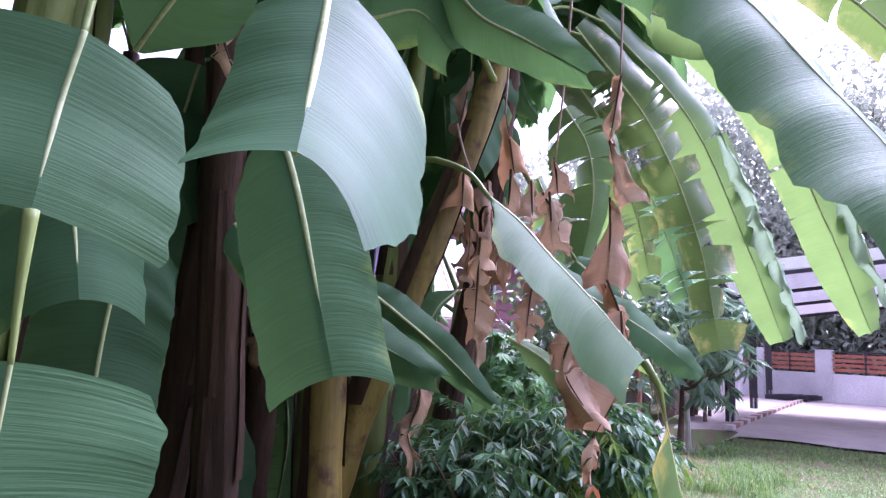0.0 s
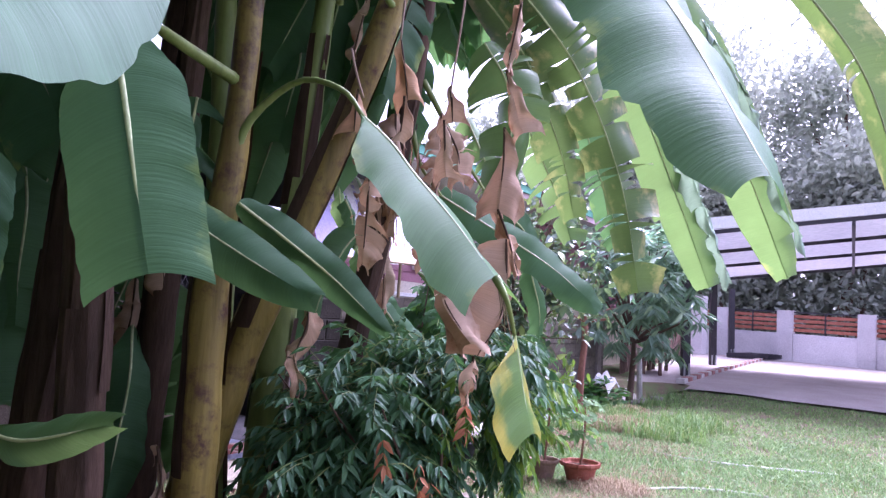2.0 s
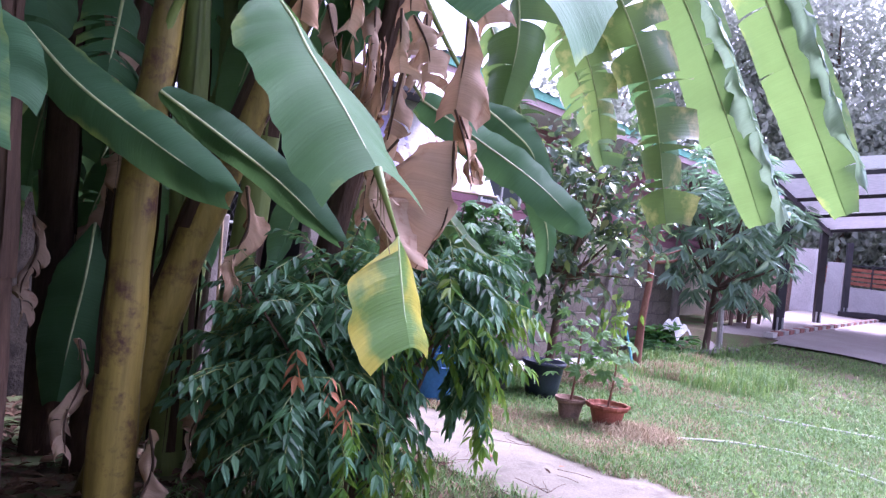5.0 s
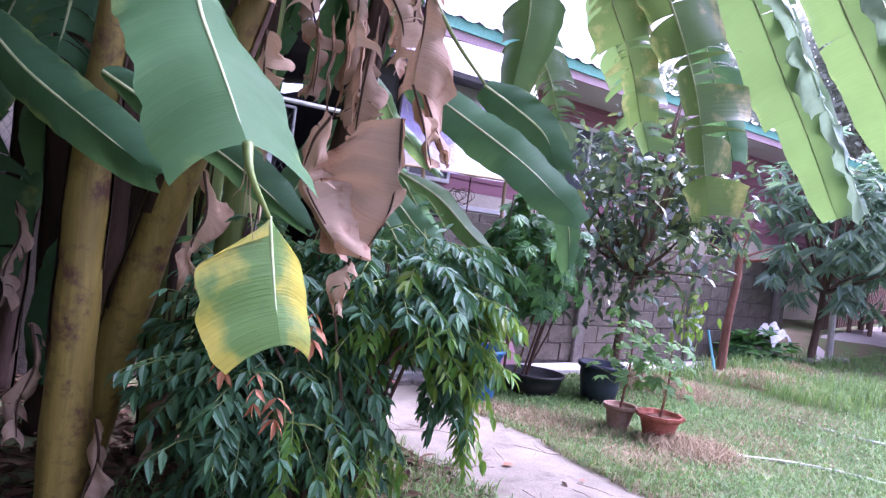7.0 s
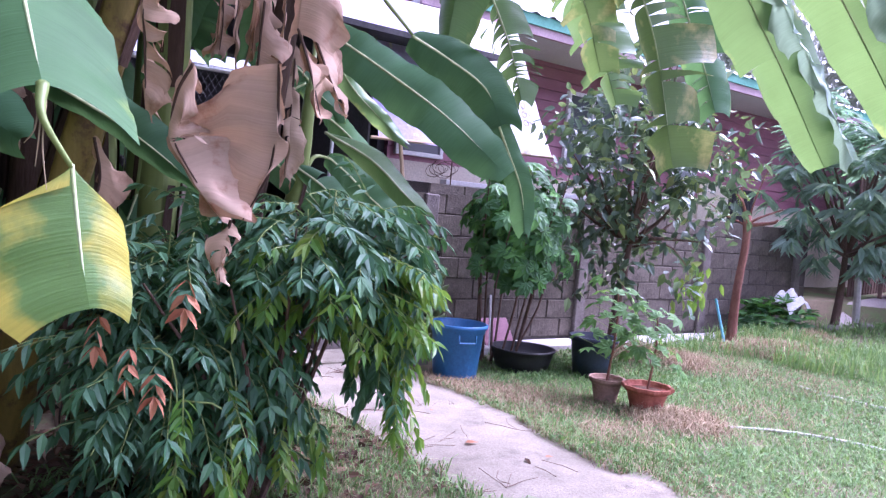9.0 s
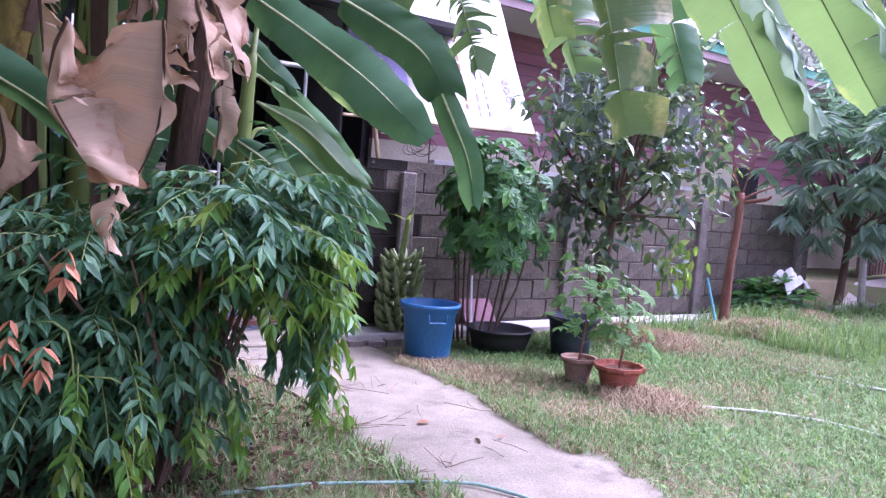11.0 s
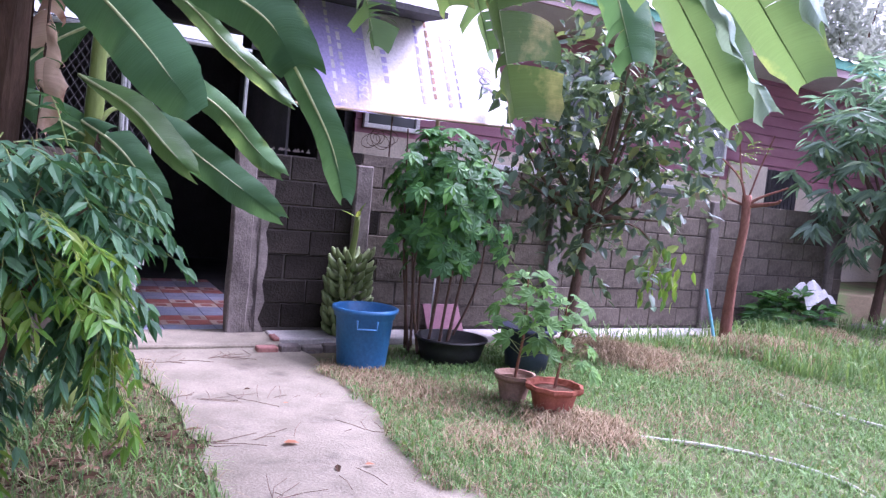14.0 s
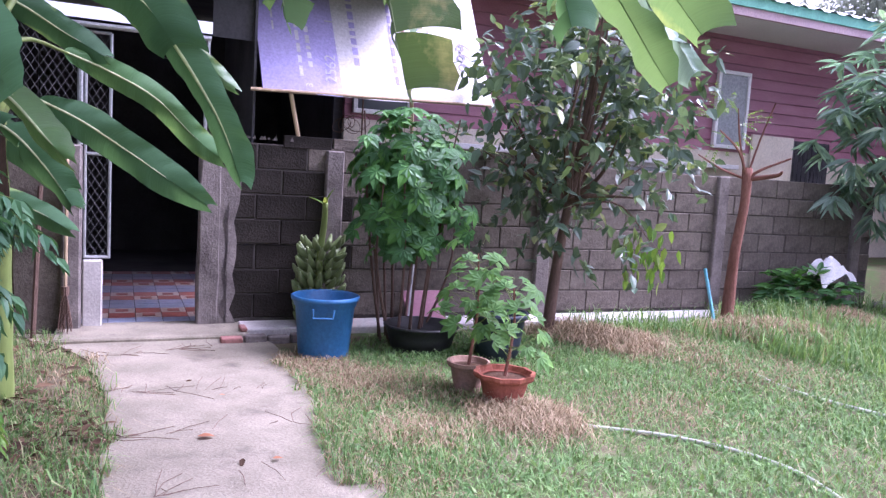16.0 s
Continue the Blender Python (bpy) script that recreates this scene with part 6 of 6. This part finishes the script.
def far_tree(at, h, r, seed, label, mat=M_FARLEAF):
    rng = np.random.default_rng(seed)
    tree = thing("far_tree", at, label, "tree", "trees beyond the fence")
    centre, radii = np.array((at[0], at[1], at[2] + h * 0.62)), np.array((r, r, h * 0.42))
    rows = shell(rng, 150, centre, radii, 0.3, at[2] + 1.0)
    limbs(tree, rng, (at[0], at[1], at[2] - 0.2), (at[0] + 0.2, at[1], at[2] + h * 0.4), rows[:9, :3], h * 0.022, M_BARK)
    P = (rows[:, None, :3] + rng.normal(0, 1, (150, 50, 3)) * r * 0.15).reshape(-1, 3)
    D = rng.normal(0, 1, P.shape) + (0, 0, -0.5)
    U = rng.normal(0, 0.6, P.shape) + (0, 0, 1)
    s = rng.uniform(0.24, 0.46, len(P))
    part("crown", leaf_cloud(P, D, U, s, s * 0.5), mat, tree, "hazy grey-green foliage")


make_shrub()
make_cassava()
pot_plant((1.585, 6.56, -0.01), 0.125, 0.19, M_TERRAOLD, 0.84, "faded clay pot with a small lobed-leaf plant", 21, False)
pot_plant((1.88, 6.45, -0.01), 0.165, 0.2, M_TERRA, 0.7, "red clay pot with scalloped rim on the grass", 22, True)
make_citrus()
make_mango((4.0, 12.4, 0.25), (4.05, 12.3, 2.1), (1.35, 1.1, 1.6), 190, 31, "mango tree with long drooping dark leaves")
make_mango((5.6, 16.5, 0.45), (5.5, 16.3, 2.6), (1.2, 1.2, 1.4), 130, 32, "mango tree beside the carport post")
make_stub()
for i, (x, y, h, r) in enumerate(((9, 33, 14, 4.6), (14, 36, 17, 5.2), (19, 32, 16, 5), (24, 28, 15, 5), (29, 23, 14, 4.8), (17, 27.5, 9, 3.2), (22, 23.5, 8.5, 3.0), (4, 40, 12, 4.5), (33, 17, 12, 4.4), (26, 38, 16, 5.5), (12.5, 30, 8, 3.0), (36, 30, 15, 5))):
    far_tree((x, y, 0.8), h, r, 100 + i, "hazy grey-green tree standing beyond the boundary fence")


def undergrowth():
    rng = np.random.default_rng(77)
    P = []
    for i in range(9000):
        u, z = rng.random(), rng.random() ** 1.6
        x, y = 8.5 + 20 * u, 30.5 - 19 * u
        P.append((x + rng.normal(0, 0.7) + 1.2, y + rng.normal(0, 0.7) + 1.6, 0.5 + 3.2 * z))
    P = np.array(P)
    s = rng.uniform(0.15, 0.35, len(P))
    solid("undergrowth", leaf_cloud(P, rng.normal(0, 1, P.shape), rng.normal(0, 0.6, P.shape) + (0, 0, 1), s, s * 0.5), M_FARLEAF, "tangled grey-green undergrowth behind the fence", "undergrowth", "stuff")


def far_woods():
    rng = np.random.default_rng(78)
    u, z = rng.random(15000), rng.random(15000) ** 1.3
    P = np.stack([4 + 44 * u, 48 - 30 * u, 0.5 + 8.5 * z * (0.7 + 0.3 * np.sin(u * 40))], 1) + rng.normal(0, 1.2, (15000, 3))
    P[:, 2] = np.clip(P[:, 2], 0.3, 12)
    s = rng.uniform(0.6, 1.2, len(P))
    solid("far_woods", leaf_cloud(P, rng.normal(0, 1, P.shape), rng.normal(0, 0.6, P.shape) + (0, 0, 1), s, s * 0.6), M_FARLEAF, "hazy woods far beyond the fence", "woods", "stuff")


undergrowth()
far_woods()


# ---- tubs, fruit and odds and ends ----
def make_bin():
    at = (0.39, 6.64, -0.015)
    tub = thing("blue_bin", at, "blue plastic bin with moulded grip on the grass", "bin")
    prof = [(0.165, 0.0), (0.175, 0.02), (0.205, 0.36), (0.215, 0.365), (0.222, 0.4), (0.235, 0.405), (0.238, 0.43), (0.225, 0.436), (0.21, 0.42), (0.195, 0.3), (0.165, 0.03), (0.0, 0.025)]
    part("tub", lathe(at, prof, 40), M_BLUE, tub, smooth=True)
    d = unit(np.array((0.6, -0.8, 0)))
    s = np.array((-d[1], d[0], 0))
    c = np.array(at) + d * 0.23 + (0, 0, 0.34)
    part("grip", tube([c - s * 0.07 + (0, 0, 0.03), c - s * 0.065 - (0, 0, 0.03) + d * 0.012, c + s * 0.065 - (0, 0, 0.03) + d * 0.012, c + s * 0.07 + (0, 0, 0.03)], 0.009, 6), M_BLUE, tub)


def make_tubs():
    at = (1.36, 7.42, 0.0)
    tub = thing("plant_tub", at, "dark blue-black plastic tub standing behind the clay pots", "tub")
    part("tub", lathe(at, [(0.15, 0), (0.17, 0.15), (0.19, 0.3), (0.21, 0.305), (0.213, 0.34), (0.195, 0.34), (0.18, 0.28), (0.0, 0.26)], 32), M_NAVY, tub, smooth=True)
    part("soil", lathe((at[0], at[1], at[2] + 0.27), [(0.175, 0), (0.08, 0.012), (0.003, 0.014)], 20), M_SOIL, tub)
    at = (0.78, 7.3, -0.01)
    tub = thing("black_basin", at, "low black plastic basin with soil under the bush", "basin")
    part("basin", lathe(at, [(0.22, 0), (0.25, 0.1), (0.27, 0.17), (0.285, 0.175), (0.285, 0.19), (0.262, 0.19), (0.24, 0.13), (0.0, 0.12)], 32), M_BLACKPLASTIC, tub, smooth=True)


def make_bunch():
    rng = np.random.default_rng(14)
    at = L(0.87, -0.22, 0.045)
    bn = thing("banana_bunch", at, "bunch of green bananas standing against the block wall", "banana bunch")
    a = np.array(at)
    part("stalk", tube([a + (0, 0, 0.02), a + (0.0, 0.0, 0.55), a + (0.03, 0.0, 0.8), a + (0.06, -0.03, 0.98)], [0.03, 0.03, 0.025, 0.022], 8, steps=12), M_STEMGREEN, bn, smooth=True)
    me = to_mesh("fruit", tube([(0, 0, 0), (0.035, 0, 0.02), (0.055, 0, 0.06), (0.055, 0, 0.105)], [0.007, 0.019, 0.02, 0.006], 7, steps=8), M_FRUIT, None, True)
    for tier in range(9):
        z = 0.06 + tier * 0.075
        k = 13 if tier < 7 else 10
        for i in range(k):
            w = 6.283 * i / k + tier * 0.4 + rng.normal(0, 0.06)
            ob = new("fruit", me)
            ob.parent = bn
            r = 0.15 - 0.05 * abs(tier - 3) / 4
            ob.matrix_basis = Matrix.Translation((0.012 * tier * 0.2 + r * 0.6 * math.cos(w), r * 0.6 * math.sin(w), z - 0.03)) @ Matrix.Rotation(w, 4, "Z") @ Matrix.Rotation(rng.normal(0.5, 0.15), 4, "Y") @ Matrix.Scale(rng.uniform(1.15, 1.45), 4)
    part("cut_leaf", leaf_cloud([a + (0.05, -0.02, 0.96)] * 3, [(0.5, -0.6, 0.5), (-0.8, -0.2, 0.4), (0.2, 0.4, 1)], [(0, 0, 1)] * 3, 0.16, 0.04), M_YELLOWTIP, bn)


def make_oddments():
    rng = np.random.default_rng(15)
    bm = box(1.66, 2.02, -0.2, -0.185, 0.03, 0.28, 0.003)
    for v in bm.verts:
        if v.co.z > 0.2:
            v.co += WALL_N * 0.17
    solid("red_board", bm, M_MAROON, "dull red board leaning on the block wall", "board")
    solid("white_stake", tube([L(1.62, -0.3, 0.0), L(1.72, -0.12, 0.52)], 0.012, 6), M_WHITE, "white stake leaning among the canes", "stake")
    solid("blue_pipe", tube([(2.5, 9.5, 0.1), (2.36, 9.56, 0.6)], 0.015, 8), M_CYAN, "light blue pipe leaning beside the pruned trunk", "pipe")
    g = lambda x, y: ground_height(x, y)
    solid("pale_hose", tube([(2.36, 6.4, -0.005), (2.85, 6.54, 0.0), (3.32, 6.49, 0.0), (3.62, 6.2, 0.0), (3.95, 5.6, 0.0), (4.4, 4.6, 0.0)], 0.012, 8, steps=40), M_PVC, "pale plastic hose lying across the lawn", "hose", smooth=True)
    solid("pale_hose", tube([(3.0, 8.1, g(3, 8.1)), (3.3, 7.84, g(3.3, 7.84)), (3.85, 7.66, g(3.85, 7.66)), (4.8, 7.5, g(4.8, 7.5))], 0.012, 8, steps=24), M_PVC, "pale plastic hose half hidden in the lawn", "hose", smooth=True)
    solid("green_hose", tube([(0.7, 3.72, 0.012), (0.95, 3.98, 0.012), (1.28, 4.2, 0.014), (1.45, 4.3, 0.016), (1.62, 4.34, 0.016), (1.95, 4.25, 0.014), (2.3, 3.9, 0.012)], 0.008, 8, steps=40), M_TEAL, "green garden hose lying at the edge of the path", "hose", smooth=True)
    stake = (4.42, 13.2)
    solid("limed_stake", tube([(*stake, g(*stake) - 0.1), (stake[0] - 0.05, stake[1], g(*stake) + 1.0)], [0.055, 0.045], 8), M_WHITEBARK, "whitewashed stake under the mango tree", "stake")
    # crumpled white cloth over low plants
    v, f, n = [], [], 18
    for j in range(n + 1):
        for i in range(n + 1):
            a, b = i / n - 0.5, j / n - 0.5
            q = L(6.15 + 0.5 * a, -0.6 + 0.34 * b, 0.66 + 0.1 * noise.noise(Vector((a * 5, b * 5, 2))) - 0.55 * (a * a + b * b))
            v.append(q)
    for j in range(n):
        for i in range(n):
            o = j * (n + 1) + i
            f.append((o, o + 1, o + n + 2, o + n + 1))
    solid("white_bag", (v, f), M_WHITE, "crumpled white plastic sack lying on low plants", "sack", smooth=True)
    low = thing("low_plants", L(5.9, -0.5, 0.1), "clump of low broad-leaved green plants by the wall", "plants")
    rows = shell(rng, 90, np.array(L(5.9, -0.5, 0.3)), (0.5, 0.45, 0.3), 0.4, 0.05)
    part("leaf_mass", rosettes(rng, rows, 6, 0.17, 0.34, 0.15), M_CASSAVA, low)
    part("stem_mass", joined(*[tube([np.array(L(5.9, -0.5, 0.02)) + rng.normal(0, 0.1, 3) * (1, 1, 0), q], 0.004, 4) for q in rows[:30, :3]]), M_STEMGREEN, low)
    # rubble by the wall's end
    for i in range(12):
        q = L(6.6 + rng.uniform(-0.3, 0.6), -0.75 + rng.uniform(-0.35, 0.3), 0.0)
        bm = bmesh.new()
        bmesh.ops.create_icosphere(bm, subdivisions=1, radius=rng.uniform(0.05, 0.12))
        for v_ in bm.verts:
            v_.co = Vector((v_.co.x * 1.3, v_.co.y, v_.co.z * 0.6)) * rng.uniform(0.8, 1.15) + Vector((q.x, q.y, g(q.x, q.y) + 0.02))
        solid("stone", bm, M_RENDER, "grey rubble stone lying by the mango tree", "stone", group="rubble")
    # dark slatted shed behind the carport posts
    shed = thing("slatted_shed", (6.2, 18.5, 0.45), "dark slatted shed wall behind the carport posts", "shed")
    a, b = np.array((4.7, 15.6)), np.array((9.4, 25.0))
    for i in range(64):
        q = a + (b - a) * i / 63
        z = g(*q)
        part("slat", bar((q[0], q[1], z - 0.05), (q[0] + 0.02, q[1], z + 2.1 + 0.1 * rng.random()), 0.12, 0.02, up=(0.8, -0.4, 0)), M_BARK, shed)
    for h in (0.5, 1.6):
        part("rail", bar((a[0] - 0.05, a[1], g(*a) + h), (b[0] - 0.05, b[1], g(*b) + h), 0.05, 0.09), M_BLACKSTEEL, shed)
    bench = thing("wooden_bench", (5.6, 14.9, 0.4), "low dark bench with clutter beneath the mango tree", "bench")
    part("seat", bar((5.2, 15.4, 0.85), (5.9, 16.8, 0.87), 0.4, 0.05), M_BARK, bench)
    for x, y in ((5.15, 15.45), (5.45, 15.3), (5.8, 16.85), (6.05, 16.7)):
        part("leg", bar((x, y, g(x, y)), (x, y, 0.85), 0.06, 0.06, up=(0, 1, 0)), M_BARK, bench)
    solid("white_column", bar((10.1, 25.9, 0.5), (10.1, 25.9, 2.7), 0.75, 0.4, up=(0.7, 0.7, 0)), M_FENCEWALL, "pale rendered column beside the slatted shed", "column", "structure")
    pile = []
    for i in range(9):
        q = np.array((11.3 + rng.uniform(-0.6, 0.9), 24.9 + rng.uniform(-0.4, 0.4), 0.72))
        pile.append(bar(q, q + (rng.uniform(0.4, 0.9), rng.uniform(-0.6, 0.2), 0.05), 0.3, 0.14))
    solid("scrap_heap", joined(*pile), M_BLACKSTEEL, "dark heap of scrap boards beside the fence", "heap")


make_bin()
make_tubs()
make_bunch()
make_oddments()


# ---- litter, straw and grass ----
def leaf_litter():
    rng = np.random.default_rng(16)
    P, D, U = [], [], []
    while len(P) < 5200:
        x, y = (rng.uniform(-2.6, 1.6), rng.uniform(2.0, 5.6)) if len(P) < 1300 else (rng.uniform(-2.7, 0.7), rng.uniform(1.6, 4.9))
        if on_path(x, y) and rng.random() < 0.99:
            continue
        P.append((x, y, rng.uniform(-0.012, 0.022)))
        w = rng.uniform(0, 6.28)
        D.append((math.cos(w), math.sin(w), rng.normal(0, 0.2)))
        U.append(rng.normal(0, 0.3, 3) + (0, 0, 1))
    s = rng.uniform(0.04, 0.12, len(P))
    solid("leaf_litter", leaf_cloud(P, D, U, s, s * 0.4), M_MOULD, "brown fallen leaves on the earth", "leaf litter", "stuff")
    twigs = []
    for i in range(70):
        u = rng.random()
        a, b = np.array(PATH_LEFT[1 + int(u * 4)]), np.array(PATH_RIGHT[1 + int(u * 4)])
        q = a + (b - a) * rng.beta(0.6, 0.9)
        w, ln = rng.uniform(0, 3.14), rng.uniform(0.05, 0.28)
        e = q + ln * np.array((math.cos(w), math.sin(w)))
        m = (q + e) / 2 + rng.normal(0, 0.012, 2)
        twigs.append(tube([(*q, 0.009), (*m, 0.012), (*e, 0.009)], 0.0016, 4))
    solid("twigs", joined(*twigs), M_BARK, "thin dark twigs scattered on the path", "twigs", "stuff")
    for i, (x, y, s) in enumerate(((1.0, 5.0, 0.05), (1.45, 5.02, 0.03), (0.6, 5.5, 0.02))):
        solid("fallen_leaf", leaf_cloud([(x, y, 0.012)], [(0.6, 0.5, 0.05)], [(0.1, 0.1, 1)], s * 1.6, s), M_RUST, "brown fallen leaf on the path", "leaf", group="fallen leaves")


def blades(rng, spots, h, lean, width):
    """Grass: bent tapering blades as one shape."""
    n = len(spots)
    w = rng.uniform(0, 6.28, n)
    d = np.stack([np.cos(w), np.sin(w), np.zeros(n)], 1)
    s = np.stack([-np.sin(w), np.cos(w), np.zeros(n)], 1)
    h, lean = h * rng.uniform(0.5, 1.3, n)[:, None], lean * rng.uniform(0.3, 1.4, n)[:, None]
    up = np.array((0, 0, 1.0))
    v = np.stack([spots - s * width, spots + s * width, spots + d * h * lean * 0.35 + up * h * 0.6 + s * width * 0.7, spots + d * h * lean * 0.35 + up * h * 0.6 - s * width * 0.7, spots + d * h * lean + up * h * np.clip(1.05 - lean * 0.6, 0.1, 1)], 1).reshape(-1, 3)
    o = np.arange(n) * 5
    faces = [q for k in o.tolist() for q in ((k, k + 1, k + 2, k + 3), (k + 3, k + 2, k + 4))]
    return v, faces


def on_slab(x, y):
    """On the bare part of the path: growth creeps over its edges."""
    k = 0.22 * noise.noise(Vector((x * 2.1, y * 2.1, 8))) + 0.05 * noise.noise(Vector((x * 9, y * 9, 2)))
    return on_path(x + k + 0.03, y + k + 0.03) and on_path(x - k - 0.03, y - k - 0.03)


def lawn_spots(rng, n, x0, x1, y0, y1, keep):
    out = []
    while len(out) < n:
        x, y = rng.uniform(x0, x1), rng.uniform(y0, y1)
        if keep(x, y):
            out.append((x, y, ground_height(x, y) + 0.02 * noise.noise(Vector((x * 1.3, y * 1.3, 0))) - (0.024 if not on_path(x, y) else 0.004)))
    return np.array(out)


def on_lawn(x, y):
    s, b = (x + 0.825) * 0.588 + (y - 6.617) * 0.809, -((x + 0.825) * -0.809 + (y - 6.617) * 0.588)
    if b < 0.36 or on_slab(x, y):
        return False
    # right of the path, short of the drive
    if y > 13.5 - (x - 4.2) * 0.49:
        return False
    return s > 0.2 or x > 2.2


def patchy(x, y, cut):
    return noise.noise(Vector((x * 0.8, y * 0.8, 4))) + 0.5 * noise.noise(Vector((x * 2.6, y * 2.6, 9))) > cut


def make_grass():
    rng = np.random.default_rng(17)
    near = lawn_spots(rng, 56000, 0.3, 5.6, 4.0, 9.0, lambda x, y: on_lawn(x, y) and patchy(x, y, -0.55) and x - y > -7.0)
    far = lawn_spots(rng, 26000, 0.8, 9.5, 7.0, 14.0, lambda x, y: on_lawn(x, y) and patchy(x, y, -0.8))
    solid("lawn", joined(blades(rng, near, 0.07, 1.5, 0.003), blades(rng, far, 0.075, 1.5, 0.0055)), M_GRASS, "uneven green lawn grass with dry patches", "grass", "stuff")
    ring = lambda cx, cy, r: (lambda x, y: on_lawn(x, y) and (x - cx) ** 2 + (y - cy) ** 2 < r * r * rng.uniform(0.2, 1.1))
    straw = [lawn_spots(rng, n, cx - r, cx + r, cy - r, cy + r, ring(cx, cy, r)) for cx, cy, r, n in ((2.15, 6.25, 0.4, 1000), (1.25, 6.3, 0.5, 1100), (2.6, 7.0, 0.5, 500), (1.75, 5.75, 0.3, 900), (0.5, 6.35, 0.35, 1200), (2.2, 8.4, 0.6, 2000), (2.9, 9.6, 0.7, 2600), (3.1, 8.2, 0.6, 900), (0.9, 6.3, 0.35, 900))]
    straw.append(lawn_spots(rng, 1800, 0.3, 6, 4.2, 11, lambda x, y: on_lawn(x, y) and patchy(x, y, 0.1)))
    solid("straw", blades(rng, np.vstack(straw), 0.09, 1.5, 0.0026), M_STRAW, "dry cut straw lying on the lawn", "straw", "stuff")
    # broad-leaved weeds among the grass
    weeds = lawn_spots(rng, 6500, 0.4, 5.6, 4.0, 10.0, lambda x, y: on_lawn(x, y) and noise.noise(Vector((x * 1.7, y * 1.7, 6))) > -0.05)
    d = rng.normal(0, 1, weeds.shape) * (1, 1, 0.25) + (0, 0, 0.35)
    ln = rng.uniform(0.02, 0.055, len(weeds))
    solid("lawn_weeds", leaf_cloud(weeds + np.stack([0 * ln, 0 * ln, 0.025 + 0 * ln], 1), d, rng.normal(0, 0.3, weeds.shape) + (0, 0, 1), ln, ln * 0.42), M_GRASS, "small broad-leaved weeds growing through the lawn", "weeds", "stuff")
    # brown straw and bare soil along the edge of the path
    edge = lawn_spots(rng, 3000, 0.2, 3.6, 3.6, 6.9, lambda x, y: not on_slab(x, y) and on_path(x - 0.2 - 0.14 * rng.random(), y - 0.17))
    solid("edge_straw", blades(rng, edge, 0.06, 1.6, 0.0026), M_STRAW, "brown straw along the edge of the path", "straw", "stuff")
    # cut hay in low heaps
    for cx, cy, r, h in ((1.59, 8.31, 0.32, 0.12), (1.98, 8.27, 0.30, 0.10), (2.83, 9.27, 0.30, 0.14), (3.12, 9.40, 0.32, 0.12), (2.09, 6.30, 0.26, 0.05), (3.42, 10.43, 0.25, 0.08)):
        n = int(5200 * r)
        w, u = rng.uniform(0, 6.283, n), np.sqrt(rng.random(n))
        q = np.stack([cx + 1.3 * r * u * np.cos(w), cy + r * u * np.sin(w), np.zeros(n)], 1)
        q[:, 2] = [ground_height(a, b) - 0.01 for a, b in q[:, :2]] + h * (1 - u ** 2) * rng.random(n)
        solid("hay_heap", blades(rng, q, 0.1, 1.7, 0.0026), M_STRAW, "low heap of dry cut grass on the lawn", "hay", "stuff")
    tufts = lawn_spots(rng, 800, -0.6, 1.9, 3.2, 4.9, lambda x, y: not on_slab(x, y) and noise.noise(Vector((x * 2.4, y * 2.4, 3))) > 0.12)
    solid("verge_weeds", blades(rng, tufts, 0.11, 1.2, 0.006), M_GRASS, "taller green weeds beside the path", "weeds", "stuff")
    verge = lawn_spots(rng, 8000, -1.6, 2.2, 2.8, 5.7, lambda x, y: not on_slab(x, y) and patchy(x, y, -0.35) and x + y > 3.6)
    solid("verge_grass", blades(rng, verge, 0.1, 0.9, 0.0028), M_GRASS, "thin grass along the verge of the path", "grass", "stuff")
    dry = lawn_spots(rng, 7000, -1.6, 2.2, 2.8, 5.7, lambda x, y: not on_slab(x, y) and x + y > 3.6)
    solid("verge_straw", blades(rng, dry, 0.07, 1.5, 0.0025), M_STRAW, "dry straw along the verge of the path", "straw", "stuff")
    tall = lawn_spots(rng, 2600, 1.4, 4.5, 8.6, 11.5, lambda x, y: on_lawn(x, y) and patchy(x, y, 0.0))
    solid("tall_grass", blades(rng, tall, 0.26, 0.9, 0.005), M_GRASS, "taller grass tufts near the block wall", "grass", "stuff")


leaf_litter()
make_grass()
